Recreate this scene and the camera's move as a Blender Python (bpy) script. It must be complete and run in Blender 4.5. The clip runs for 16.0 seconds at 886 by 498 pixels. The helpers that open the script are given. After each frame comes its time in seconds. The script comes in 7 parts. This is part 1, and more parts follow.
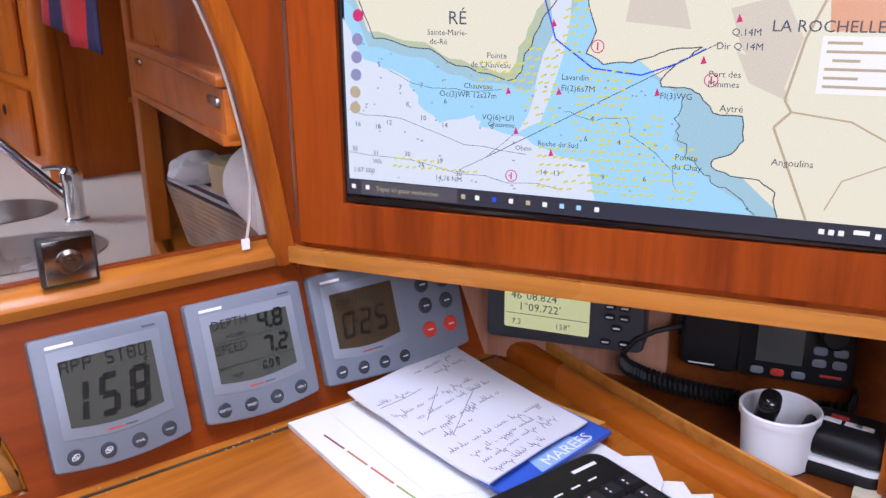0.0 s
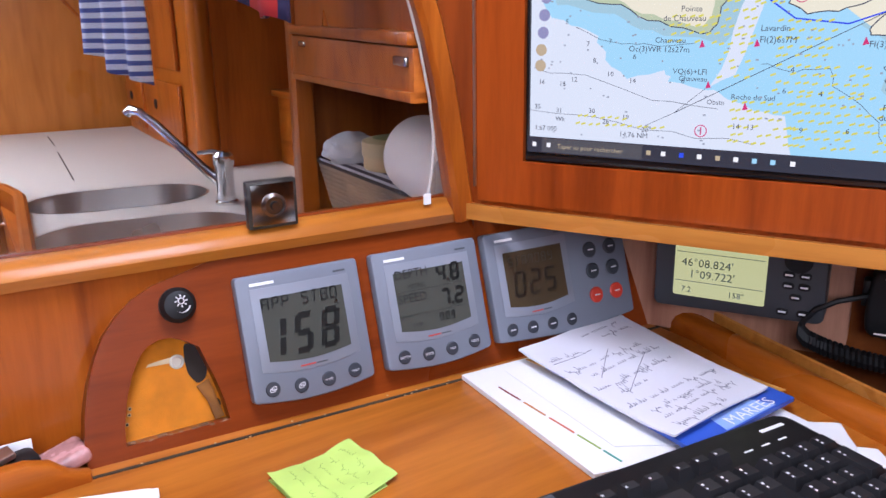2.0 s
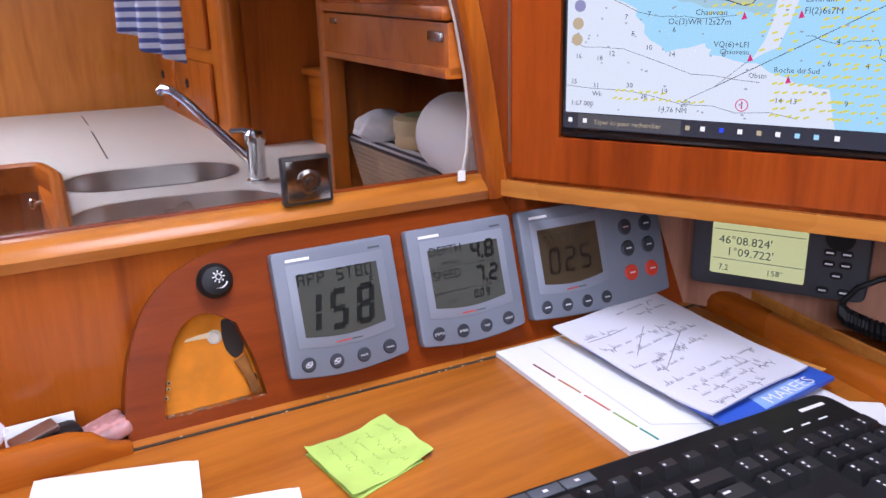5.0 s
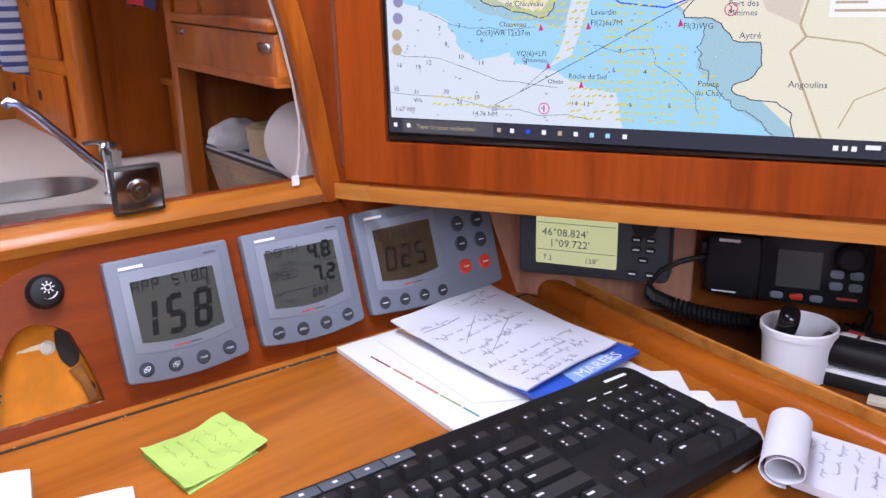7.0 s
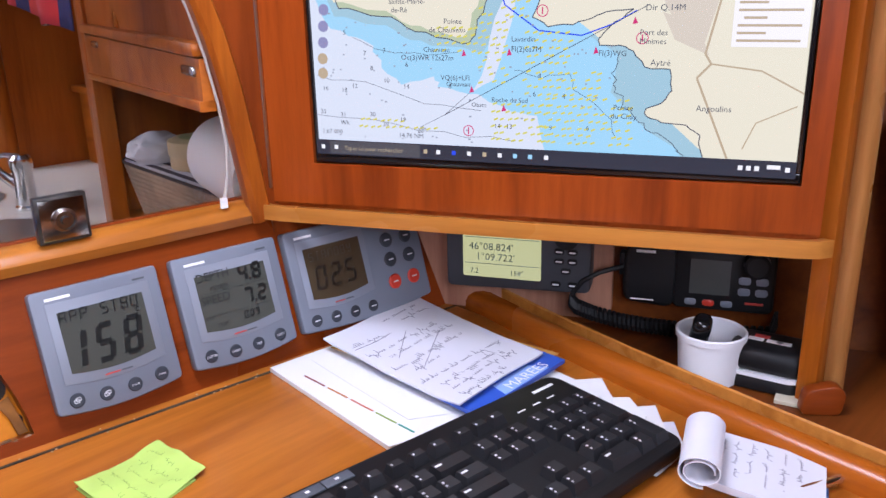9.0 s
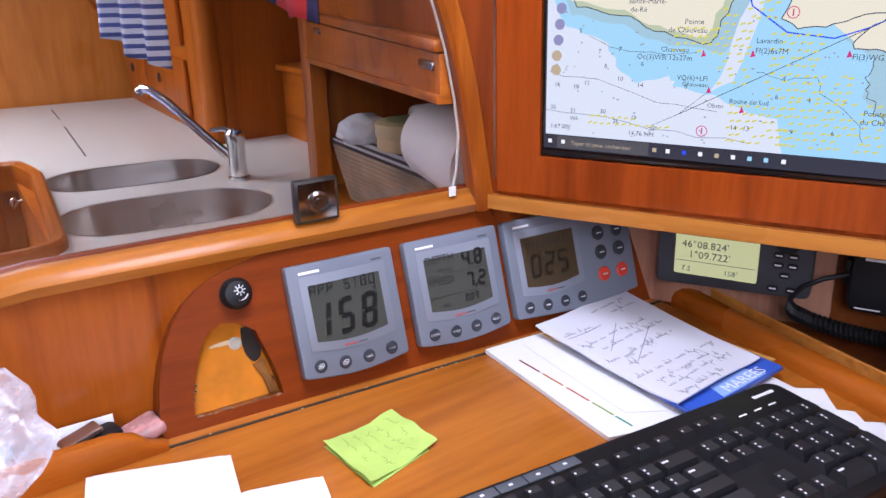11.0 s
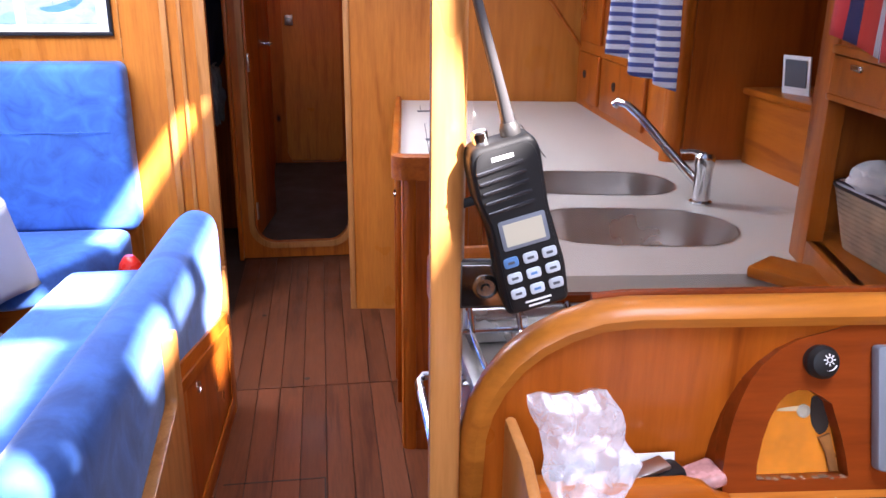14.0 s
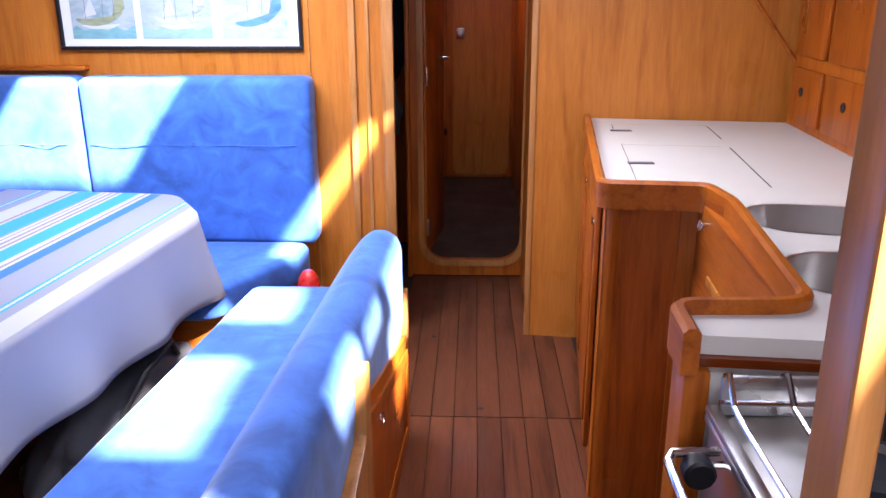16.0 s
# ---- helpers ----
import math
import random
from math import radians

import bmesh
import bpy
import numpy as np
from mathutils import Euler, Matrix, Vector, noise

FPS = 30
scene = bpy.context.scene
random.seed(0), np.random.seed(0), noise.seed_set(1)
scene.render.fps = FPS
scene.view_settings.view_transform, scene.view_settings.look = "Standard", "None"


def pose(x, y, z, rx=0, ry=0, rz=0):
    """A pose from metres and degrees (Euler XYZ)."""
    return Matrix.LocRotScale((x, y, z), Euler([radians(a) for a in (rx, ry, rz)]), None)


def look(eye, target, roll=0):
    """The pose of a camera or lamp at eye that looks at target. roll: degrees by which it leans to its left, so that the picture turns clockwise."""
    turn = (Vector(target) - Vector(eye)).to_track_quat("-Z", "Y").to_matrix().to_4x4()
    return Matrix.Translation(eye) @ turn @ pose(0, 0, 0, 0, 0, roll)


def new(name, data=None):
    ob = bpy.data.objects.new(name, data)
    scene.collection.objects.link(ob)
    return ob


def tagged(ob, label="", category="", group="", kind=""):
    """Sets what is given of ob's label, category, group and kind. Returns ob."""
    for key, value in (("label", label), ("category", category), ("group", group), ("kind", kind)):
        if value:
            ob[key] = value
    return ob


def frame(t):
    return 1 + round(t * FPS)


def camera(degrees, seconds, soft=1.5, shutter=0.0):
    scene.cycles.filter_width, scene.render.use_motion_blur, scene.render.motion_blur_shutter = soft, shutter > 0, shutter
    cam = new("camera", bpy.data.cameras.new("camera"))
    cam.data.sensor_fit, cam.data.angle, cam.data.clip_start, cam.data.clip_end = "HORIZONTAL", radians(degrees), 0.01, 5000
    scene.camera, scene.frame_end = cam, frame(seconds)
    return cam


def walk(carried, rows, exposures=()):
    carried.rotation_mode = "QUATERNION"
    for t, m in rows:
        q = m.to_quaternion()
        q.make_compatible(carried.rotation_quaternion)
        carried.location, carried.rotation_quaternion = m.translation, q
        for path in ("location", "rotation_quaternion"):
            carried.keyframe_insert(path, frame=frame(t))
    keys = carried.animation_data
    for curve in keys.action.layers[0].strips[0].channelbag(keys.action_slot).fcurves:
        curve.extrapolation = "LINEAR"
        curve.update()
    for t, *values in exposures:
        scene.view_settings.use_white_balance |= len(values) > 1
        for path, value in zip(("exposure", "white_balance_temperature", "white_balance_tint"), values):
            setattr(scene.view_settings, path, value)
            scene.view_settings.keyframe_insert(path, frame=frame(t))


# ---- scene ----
cam = camera(57.6, 16.0)
PATH = [
    (0, (0.011, 0.082, 1.401), (1.288, 1.503, 0.808), -0.5),
    (0.5, (-0.012, 0.08, 1.384), (1.231, 1.544, 0.826), -0.9),
    (1, (-0.039, 0.086, 1.363), (1.126, 1.624, 0.838), -1.8),
    (1.5, (-0.053, 0.095, 1.36), (1.066, 1.66, 0.813), -0.9),
    (2, (-0.06, 0.105, 1.357), (1.024, 1.689, 0.795), -1.0),
    (2.5, (-0.064, 0.107, 1.357), (0.992, 1.705, 0.782), -1.2),
    (3, (-0.063, 0.11, 1.355), (0.975, 1.716, 0.771), -1.5),
    (3.2, (-0.065, 0.112, 1.356), (0.964, 1.723, 0.768), -1.4),
    (5.3, (-0.064, 0.109, 1.353), (0.954, 1.718, 0.742), -1.5),
    (5.5, (-0.063, 0.105, 1.352), (0.967, 1.707, 0.741), -1.5),
    (6, (-0.058, 0.086, 1.355), (1.049, 1.636, 0.743), -1.4),
    (6.5, (-0.052, 0.064, 1.36), (1.131, 1.558, 0.751), -1.6),
    (7, (-0.048, 0.045, 1.359), (1.193, 1.493, 0.757), -1.5),
    (7.5, (-0.052, 0.027, 1.364), (1.214, 1.455, 0.768), -1.6),
    (8, (-0.049, 0.013, 1.379), (1.279, 1.384, 0.784), -2.0),
    (8.2, (-0.049, 0.018, 1.379), (1.33, 1.339, 0.785), -1.5),
    (10.3, (-0.102, 0.058, 1.405), (1.214, 1.415, 0.752), -0.9),
    (10.5, (-0.108, 0.06, 1.407), (1.142, 1.476, 0.749), -1.0),
    (11, (-0.126, 0.07, 1.408), (0.958, 1.616, 0.749), -1.5),
    (11.5, (-0.148, 0.082, 1.412), (0.757, 1.738, 0.751), -2.3),
    (12, (-0.181, 0.1, 1.418), (0.566, 1.834, 0.76), -1.9),
    (12.5, (-0.208, 0.118, 1.421), (0.426, 1.898, 0.767), -0.9),
    (13, (-0.236, 0.141, 1.425), (0.287, 1.959, 0.774), -0.3),
    (13.5, (-0.273, 0.159, 1.433), (0.164, 2.0, 0.785), 0.6),
    (14, (-0.304, 0.167, 1.443), (-0.024, 2.04, 0.8), 0.6),
    (14.5, (-0.325, 0.184, 1.45), (-0.165, 2.074, 0.817), 0.0),
    (15, (-0.368, 0.221, 1.454), (-0.335, 2.122, 0.834), 0.2),
    (15.5, (-0.404, 0.291, 1.445), (-0.442, 2.194, 0.833), -0.5),
    (16, (-0.436, 0.35, 1.437), (-0.51, 2.251, 0.82), -0.2),
]
STOPS = 3.9
walk(cam, [(t, look(eye, target, roll)) for t, eye, target, roll in PATH], [(0, STOPS, 6350, 22), (12, STOPS, 6350, 22), (14, STOPS + 0.12, 6350, 22), (16, STOPS + 0.12, 6350, 22)])

# ---- light ----
SUN_WAY = Vector((-0.50, 0.50, -0.71)).normalized()
world = bpy.data.worlds.new("world")
scene.world = world
world.use_nodes = True
wn = world.node_tree
sky = wn.nodes.new("ShaderNodeTexSky")
sky.sky_type = "NISHITA"
sky.sun_disc = False
sky.sun_elevation = math.asin(-SUN_WAY.z)
sky.sun_rotation = math.atan2(-SUN_WAY.x, -SUN_WAY.y)
wn.links.new(sky.outputs[0], wn.nodes["Background"].inputs[0])
wn.nodes["Background"].inputs[1].default_value = 0.023

sun = new("sun", bpy.data.lights.new("sun", "SUN"))
sun.data.energy, sun.data.angle, sun.data.color = 4.5, radians(2.0), (1.0, 0.95, 0.86)
sun.matrix_world = look((0, 0, 6), Vector((0, 0, 6)) + SUN_WAY)


def skylight(name, x, y, z, sx, sy, watts, target, color=(0.86, 0.95, 1.10)):
    """An area lamp for the sky's light in one unseen roof or companionway opening."""
    la = bpy.data.lights.new(name, "AREA")
    la.shape, la.size, la.size_y, la.energy, la.color = "RECTANGLE", sx, sy, watts, color
    ob = new(name, la)
    ob.matrix_world = look((x, y, z), target)


skylight("companionway_light", -0.55, -0.75, 1.82, 1.0, 0.8, 1.80, (-0.02, 0.9, 0.8))
skylight("nav_hatch_light", 0.12, 0.42, 1.86, 0.30, 0.36, 0.63, (0.12, 0.45, 0))
skylight("saloon_hatch_light", -1.3, 2.75, 1.86, 0.6, 0.7, 3.2, (-1.3, 2.75, 0))
# added fill lamps: one brightens the galley bulkhead, one the corridor beyond the doorway
skylight("galley_fill_light", -0.15, 2.45, 1.86, 0.5, 0.6, 0.80, (-0.15, 2.5, 0))
skylight("forward_fill_light", -0.5, 5.6, 1.86, 0.4, 0.4, 0.16, (-0.45, 5.6, 0))


# ---- helpers for building ----
def part(name, bm, material, parent=None, label="", smooth=True, m=None):
    """Links a bmesh as one mesh object under a thing or a part."""
    me = bpy.data.meshes.new(name)
    bmesh.ops.recalc_face_normals(bm, faces=bm.faces)
    bm.to_mesh(me)
    bm.free()
    me.materials.append(material)
    if smooth:
        for p in me.polygons:
            p.use_smooth = True
        me.set_sharp_from_angle(angle=radians(32))
    ob = new(name, me)
    if m is not None:
        ob.matrix_basis = m
    if parent is not None:
        ob.parent = parent
    if label:
        ob["label"] = label
    return ob


def thing(name, label, category, m=None, group="", kind=""):
    ob = new(name)
    ob.empty_display_size = 0.05
    if m is not None:
        ob.matrix_basis = m
    return tagged(ob, label, category, group, kind)


def merge(bm, tmp, m=None):
    if m is not None:
        bmesh.ops.transform(tmp, matrix=m, verts=tmp.verts)
    me = bpy.data.meshes.new("tmp")
    tmp.to_mesh(me)
    tmp.free()
    bm.from_mesh(me)
    bpy.data.meshes.remove(me)
    return bm


def box(x0, x1, y0, y1, z0, z1, bev=0.0, m=None, bm=None, seg=2):
    t = bmesh.new()
    bmesh.ops.create_cube(t, size=1.0)
    for v in t.verts:
        v.co = Vector((x0 + (v.co.x + 0.5) * (x1 - x0), y0 + (v.co.y + 0.5) * (y1 - y0), z0 + (v.co.z + 0.5) * (z1 - z0)))
    if bev:
        bmesh.ops.bevel(t, geom=t.edges[:], offset=bev, segments=seg, profile=0.5, affect="EDGES")
    return merge(bm or bmesh.new(), t, m)


def prism(pts, z0, z1, bev=0.0, m=None, bm=None, seg=2):
    """A plane outline in x, y pulled up from z0 to z1."""
    t = bmesh.new()
    f = t.faces.new([t.verts.new((p[0], p[1], z0)) for p in pts])
    ex = bmesh.ops.extrude_face_region(t, geom=[f])
    up = [v for v in ex["geom"] if isinstance(v, bmesh.types.BMVert)]
    for v in up:
        v.co.z = z1
    bmesh.ops.recalc_face_normals(t, faces=t.faces)
    if bev:
        rim = [e for e in t.edges if all(abs(v.co.z - z1) < 1e-6 for v in e.verts) or all(abs(v.co.z - z0) < 1e-6 for v in e.verts)]
        bmesh.ops.bevel(t, geom=rim, offset=bev, segments=seg, profile=0.5, affect="EDGES")
    return merge(bm or bmesh.new(), t, m)


def tube(pts, r, n=10, bm=None, caps=True, m=None):
    """A round tube along points; r is one radius or one for each point."""
    bm = bm or bmesh.new()
    pts = [Vector(p) for p in pts]
    rs = r if isinstance(r, (list, tuple)) else [r] * len(pts)
    rings, side = [], None
    for i, p in enumerate(pts):
        d = (pts[min(i + 1, len(pts) - 1)] - pts[max(i - 1, 0)]).normalized()
        if side is None:
            side = d.cross(Vector((0, 0, 1)))
            if side.length < 0.1:
                side = d.cross(Vector((0, 1, 0)))
        side = (side - d * side.dot(d)).normalized()
        up = d.cross(side)
        ring = []
        for k in range(n):
            a = 2 * math.pi * k / n
            co = p + (side * math.cos(a) + up * math.sin(a)) * rs[i]
            ring.append(bm.verts.new(m @ co if m is not None else co))
        rings.append(ring)
    for a, b in zip(rings, rings[1:]):
        for k in range(n):
            bm.faces.new((a[k], a[(k + 1) % n], b[(k + 1) % n], b[k]))
    if caps:
        bm.faces.new(rings[0][::-1])
        bm.faces.new(rings[-1])
    return bm


def sweep(pts, profile, side_of, bm=None):
    """A closed profile (across, up) carried along pts; side_of(d) gives the across direction."""
    bm = bm or bmesh.new()
    pts = [Vector(p) for p in pts]
    rings = []
    for i, p in enumerate(pts):
        d = (pts[min(i + 1, len(pts) - 1)] - pts[max(i - 1, 0)]).normalized()
        s = side_of(d).normalized()
        u = s.cross(d).normalized()
        rings.append([bm.verts.new(p + s * a + u * b) for a, b in profile])
    n = len(profile)
    for a, b in zip(rings, rings[1:]):
        for k in range(n):
            bm.faces.new((a[k], a[(k + 1) % n], b[(k + 1) % n], b[k]))
    bm.faces.new(rings[0][::-1])
    bm.faces.new(rings[-1])
    return bm


def lathe(profile, n=24, m=None, bm=None):
    bm = bm or bmesh.new()
    rings = []
    for r, z in profile:
        ring = []
        for k in range(n):
            a = 2 * math.pi * k / n
            co = Vector((r * math.cos(a), r * math.sin(a), z))
            ring.append(bm.verts.new(m @ co if m is not None else co))
        rings.append(ring)
    for a, b in zip(rings, rings[1:]):
        for k in range(n):
            bm.faces.new((a[k], a[(k + 1) % n], b[(k + 1) % n], b[k]))
    bm.faces.new(rings[0][::-1])
    bm.faces.new(rings[-1])
    return bm


def rounded(x0, x1, y0, y1, r, n=5):
    """A rectangle's outline with round corners."""
    out = []
    for cx, cy, a0 in ((x1 - r, y1 - r, 0), (x0 + r, y1 - r, 90), (x0 + r, y0 + r, 180), (x1 - r, y0 + r, 270)):
        for k in range(n + 1):
            a = radians(a0 + 90 * k / n)
            out.append((cx + r * math.cos(a), cy + r * math.sin(a)))
    return out


def soften(pts, r, n=4):
    """Rounds the corners of an outline."""
    out = []
    for i, p in enumerate(pts):
        p, a, b = Vector(p), Vector(pts[i - 1]), Vector(pts[(i + 1) % len(pts)])
        da, db = (a - p), (b - p)
        ra = min(r, da.length * 0.45)
        rb = min(r, db.length * 0.45)
        s, e = p + da.normalized() * ra, p + db.normalized() * rb
        for k in range(n + 1):
            t = k / n
            q = s * (1 - t) ** 2 + p * 2 * t * (1 - t) + e * t * t
            out.append((q.x, q.y))
    return out


def frame_of(o, x, z):
    """A pose with its origin, its x axis and roughly its z axis."""
    x = Vector(x).normalized()
    z = Vector(z)
    y = z.cross(x).normalized()
    z = x.cross(y)
    return Matrix(((x.x, y.x, z.x, o[0]), (x.y, y.y, z.y, o[1]), (x.z, y.z, z.z, o[2]), (0, 0, 0, 1)))


def lettering(body, size, align="LEFT", stretch=1.0):
    """The mesh of some words in the built-in font, lying in x, y."""
    cu = bpy.data.curves.new("letters", "FONT")
    cu.body, cu.size, cu.align_x, cu.resolution_u = body, size, align, 2
    ob = bpy.data.objects.new("letters", cu)
    scene.collection.objects.link(ob)
    me = ob.evaluated_get(bpy.context.evaluated_depsgraph_get()).to_mesh()
    bm = bmesh.new()
    bm.from_mesh(me)
    for v in bm.verts:
        v.co.x *= stretch
    bpy.data.objects.remove(ob)
    bpy.data.curves.remove(cu)
    return bm


# ---- materials ----
def material(name, color, rough=0.5, metal=0.0, coat=0.0):
    ma = bpy.data.materials.new(name)
    ma.use_nodes = True
    b = ma.node_tree.nodes["Principled BSDF"]
    b.inputs["Base Color"].default_value = (*color, 1)
    b.inputs["Roughness"].default_value = rough
    b.inputs["Metallic"].default_value = metal
    b.inputs["Coat Weight"].default_value = coat
    b.inputs["Coat Roughness"].default_value = 0.12
    return ma


def node(ma, kind, **values):
    n = ma.node_tree.nodes.new(kind)
    for k, v in values.items():
        n.inputs[k].default_value = v
    return n


def ramp(ma, source, stops):
    r = ma.node_tree.nodes.new("ShaderNodeValToRGB")
    e = r.color_ramp.elements
    e[0].position, e[0].color = stops[0][0], (*stops[0][1], 1)
    e[1].position, e[1].color = stops[-1][0], (*stops[-1][1], 1)
    for p, c in stops[1:-1]:
        s = e.new(p)
        s.color = (*c, 1)
    ma.node_tree.links.new(source, r.inputs[0])
    return r.outputs[0]


def blend(ma, a, b, fac, kind="MIX"):
    mx = ma.node_tree.nodes.new("ShaderNodeMix")
    mx.data_type, mx.blend_type = "RGBA", kind
    L = ma.node_tree.links
    for src, sock in ((fac, mx.inputs[0]), (a, mx.inputs[6]), (b, mx.inputs[7])):
        if isinstance(src, (int, float)):
            sock.default_value = src
        elif isinstance(src, tuple):
            sock.default_value = (*src, 1)
        else:
            L.new(src, sock)
    return mx.outputs[2]


def coords(ma, scale, turn=(0, 0, 0)):
    L = ma.node_tree.links
    tc = ma.node_tree.nodes.new("ShaderNodeTexCoord")
    mp = ma.node_tree.nodes.new("ShaderNodeMapping")
    mp.inputs["Scale"].default_value = scale
    mp.inputs["Rotation"].default_value = [radians(a) for a in turn]
    oi = ma.node_tree.nodes.new("ShaderNodeObjectInfo")
    sh = ma.node_tree.nodes.new("ShaderNodeVectorMath")
    sh.operation = "MULTIPLY_ADD"
    sh.inputs[1].default_value = (7.3, 5.1, 3.7)
    L.new(oi.outputs["Random"], sh.inputs[0])
    L.new(tc.outputs["Object"], sh.inputs[2])
    L.new(sh.outputs[0], mp.inputs[0])
    return mp.outputs[0]


def noise_tex(ma, vec, scale, detail=4, rough=0.55, dist=0.0):
    n = node(ma, "ShaderNodeTexNoise", Scale=scale, Detail=detail, Roughness=rough, Distortion=dist)
    ma.node_tree.links.new(vec, n.inputs["Vector"])
    return n.outputs[0]


def bump(ma, height, strength, dist=0.001):
    b = node(ma, "ShaderNodeBump", Strength=strength, Distance=dist)
    ma.node_tree.links.new(height, b.inputs["Height"])
    return b.outputs[0]


def wood(name, light, dark, axis="X", rough=0.36, coat=0.2, grain=1.0, wear=0.25, vary=0.0):
    """Varnished wood with grain along one axis of the object."""
    ma = material(name, light, rough, 0, coat * 0.45)
    t = ma.node_tree
    b = t.nodes["Principled BSDF"]
    b.inputs["Specular IOR Level"].default_value = 0.22
    s = {"X": (1.2, 14, 14), "Y": (14, 1.2, 14), "Z": (14, 14, 1.2)}[axis]
    v = coords(ma, s)
    v1 = coords(ma, (1, 1, 1))
    fine = noise_tex(ma, v, 9 * grain, 6, 0.65)
    bands = noise_tex(ma, v, 1.6 * grain, 3, 0.5, 0.6)
    blot = noise_tex(ma, v1, 3.0, 3)
    mid = tuple((a + 2 * c) / 3 for a, c in zip(dark, light))
    c = ramp(ma, bands, [(0.34, tuple(x * 0.85 for x in dark)), (0.47, mid), (0.64, light)])
    c = blend(ma, c, ramp(ma, fine, [(0.3, tuple(x * 0.55 for x in dark)), (0.62, light)]), 0.32)
    c = blend(ma, c, ramp(ma, blot, [(0.35, (0.62, 0.58, 0.55)), (0.65, (1, 1, 1))]), wear, "MULTIPLY")
    knots = node(ma, "ShaderNodeTexVoronoi", Scale=2.1)
    t.links.new(coords(ma, {"X": (0.5, 1, 1), "Y": (1, 0.5, 1), "Z": (1, 1, 0.5)}[axis]), knots.inputs["Vector"])
    c = blend(ma, ramp(ma, knots.outputs["Distance"], [(0.0, tuple(x * 0.18 for x in dark)), (0.02, tuple(x * 0.3 for x in dark)), (0.045, (1, 1, 1))]), c, 1.0, "MULTIPLY")
    if vary:
        oi = t.nodes.new("ShaderNodeObjectInfo")
        c = blend(ma, c, ramp(ma, oi.outputs["Random"], [(0, (1 - vary,) * 3), (1, (1, 1, 1))]), 1.0, "MULTIPLY")
    t.links.new(c, b.inputs["Base Color"])
    t.links.new(ramp(ma, blot, [(0.3, (rough * 0.8,) * 3), (0.7, (min(1, rough * 1.5),) * 3)]), b.inputs["Roughness"])
    t.links.new(bump(ma, fine, 0.12, 0.0006), b.inputs["Normal"])
    return ma


def plain(name, color, rough=0.5, metal=0.0, vary=0.12, scale=40, bumps=0.1, coat=0.0, dist=0.0005):
    """A painted, moulded or metal surface with slight grain and smudges."""
    ma = material(name, color, rough, metal, coat)
    t = ma.node_tree
    b = t.nodes["Principled BSDF"]
    v = coords(ma, (1, 1, 1))
    big = noise_tex(ma, v, scale * 0.12, 3)
    fine = noise_tex(ma, v, scale * 8, 3)
    c = blend(ma, color, ramp(ma, big, [(0.35, (1 - 2 * vary,) * 3), (0.65, (1, 1, 1))]), 1.0, "MULTIPLY")
    t.links.new(c, b.inputs["Base Color"])
    t.links.new(ramp(ma, big, [(0.3, (rough * 0.85,) * 3), (0.7, (min(1, rough * 1.25),) * 3)]), b.inputs["Roughness"])
    if bumps:
        t.links.new(bump(ma, fine, bumps, dist), b.inputs["Normal"])
    return ma


def glowing(name, color, strength=1.0):
    ma = material(name, (0.01, 0.01, 0.01), 0.25)
    b = ma.node_tree.nodes["Principled BSDF"]
    b.inputs["Emission Color"].default_value = (*color, 1)
    b.inputs["Emission Strength"].default_value = strength / 2 ** STOPS
    return ma


W_LIGHT, W_DARK = (0.47, 0.122, 0.009), (0.28, 0.053, 0.004)
wood_x = wood("teak_grain_x", W_LIGHT, W_DARK, "X")
wood_y = wood("teak_grain_y", W_LIGHT, W_DARK, "Y")
wood_z = wood("teak_grain_z", W_LIGHT, W_DARK, "Z")
wood_bulk = wood("bulkhead_veneer", (0.55, 0.185, 0.026), (0.45, 0.132, 0.015), "Z", 0.34, 0.3, 0.8)
wood_cab = wood("cabinet_veneer", (0.33, 0.058, 0.006), (0.20, 0.029, 0.003), "Y", 0.3, 0.4, 1.1)
wood_red = wood("mahogany_board", (0.235, 0.041, 0.005), (0.16, 0.025, 0.003), "X", 0.28, 0.35, 1.2)
wood_panel = wood("panel_veneer", (0.42, 0.098, 0.008), (0.27, 0.050, 0.004), "Z", 0.32, 0.3, 1.0)
wood_table = wood("chart_table_top", (0.52, 0.168, 0.020), (0.36, 0.092, 0.009), "X", 0.3, 0.35, 0.85, 0.5)
wood_rail = wood("rail_teak", (0.46, 0.150, 0.018), (0.32, 0.090, 0.010), "X", 0.3, 0.3)
wood_pale = wood("pale_moulding", (0.54, 0.215, 0.040), (0.42, 0.140, 0.022), "X", 0.28, 0.4)
wood_deep = wood("deep_red_veneer", (0.27, 0.050, 0.006), (0.18, 0.029, 0.003), "Z", 0.3, 0.3)
# teak with the shade of the recess under the monitor put into its colour
wood_dim = wood("shaded_shelf_teak", (0.20, 0.050, 0.008), (0.12, 0.028, 0.004), "X", 0.35, 0.2)
wood_pale_z = wood("pale_post", (0.52, 0.225, 0.066), (0.41, 0.150, 0.034), "Z", 0.3, 0.4)
wood_floor = wood("sole_planks", (0.215, 0.066, 0.025), (0.115, 0.033, 0.012), "Y", 0.45, 0.1, 1.0, 0.45, 0.35)
caulk = plain("dark_caulk", (0.018, 0.012, 0.009), 0.7)
sole_seam = plain("sole_seam", (0.045, 0.022, 0.013), 0.7)
worktop = plain("worktop_laminate", (0.64, 0.60, 0.52), 0.42, 0, 0.05, 30, 0.05)
steel = plain("brushed_steel", (0.55, 0.53, 0.50), 0.30, 1.0, 0.1, 60, 0.05)
chrome = plain("chrome", (0.75, 0.75, 0.75), 0.12, 1.0, 0.05, 60, 0.0)
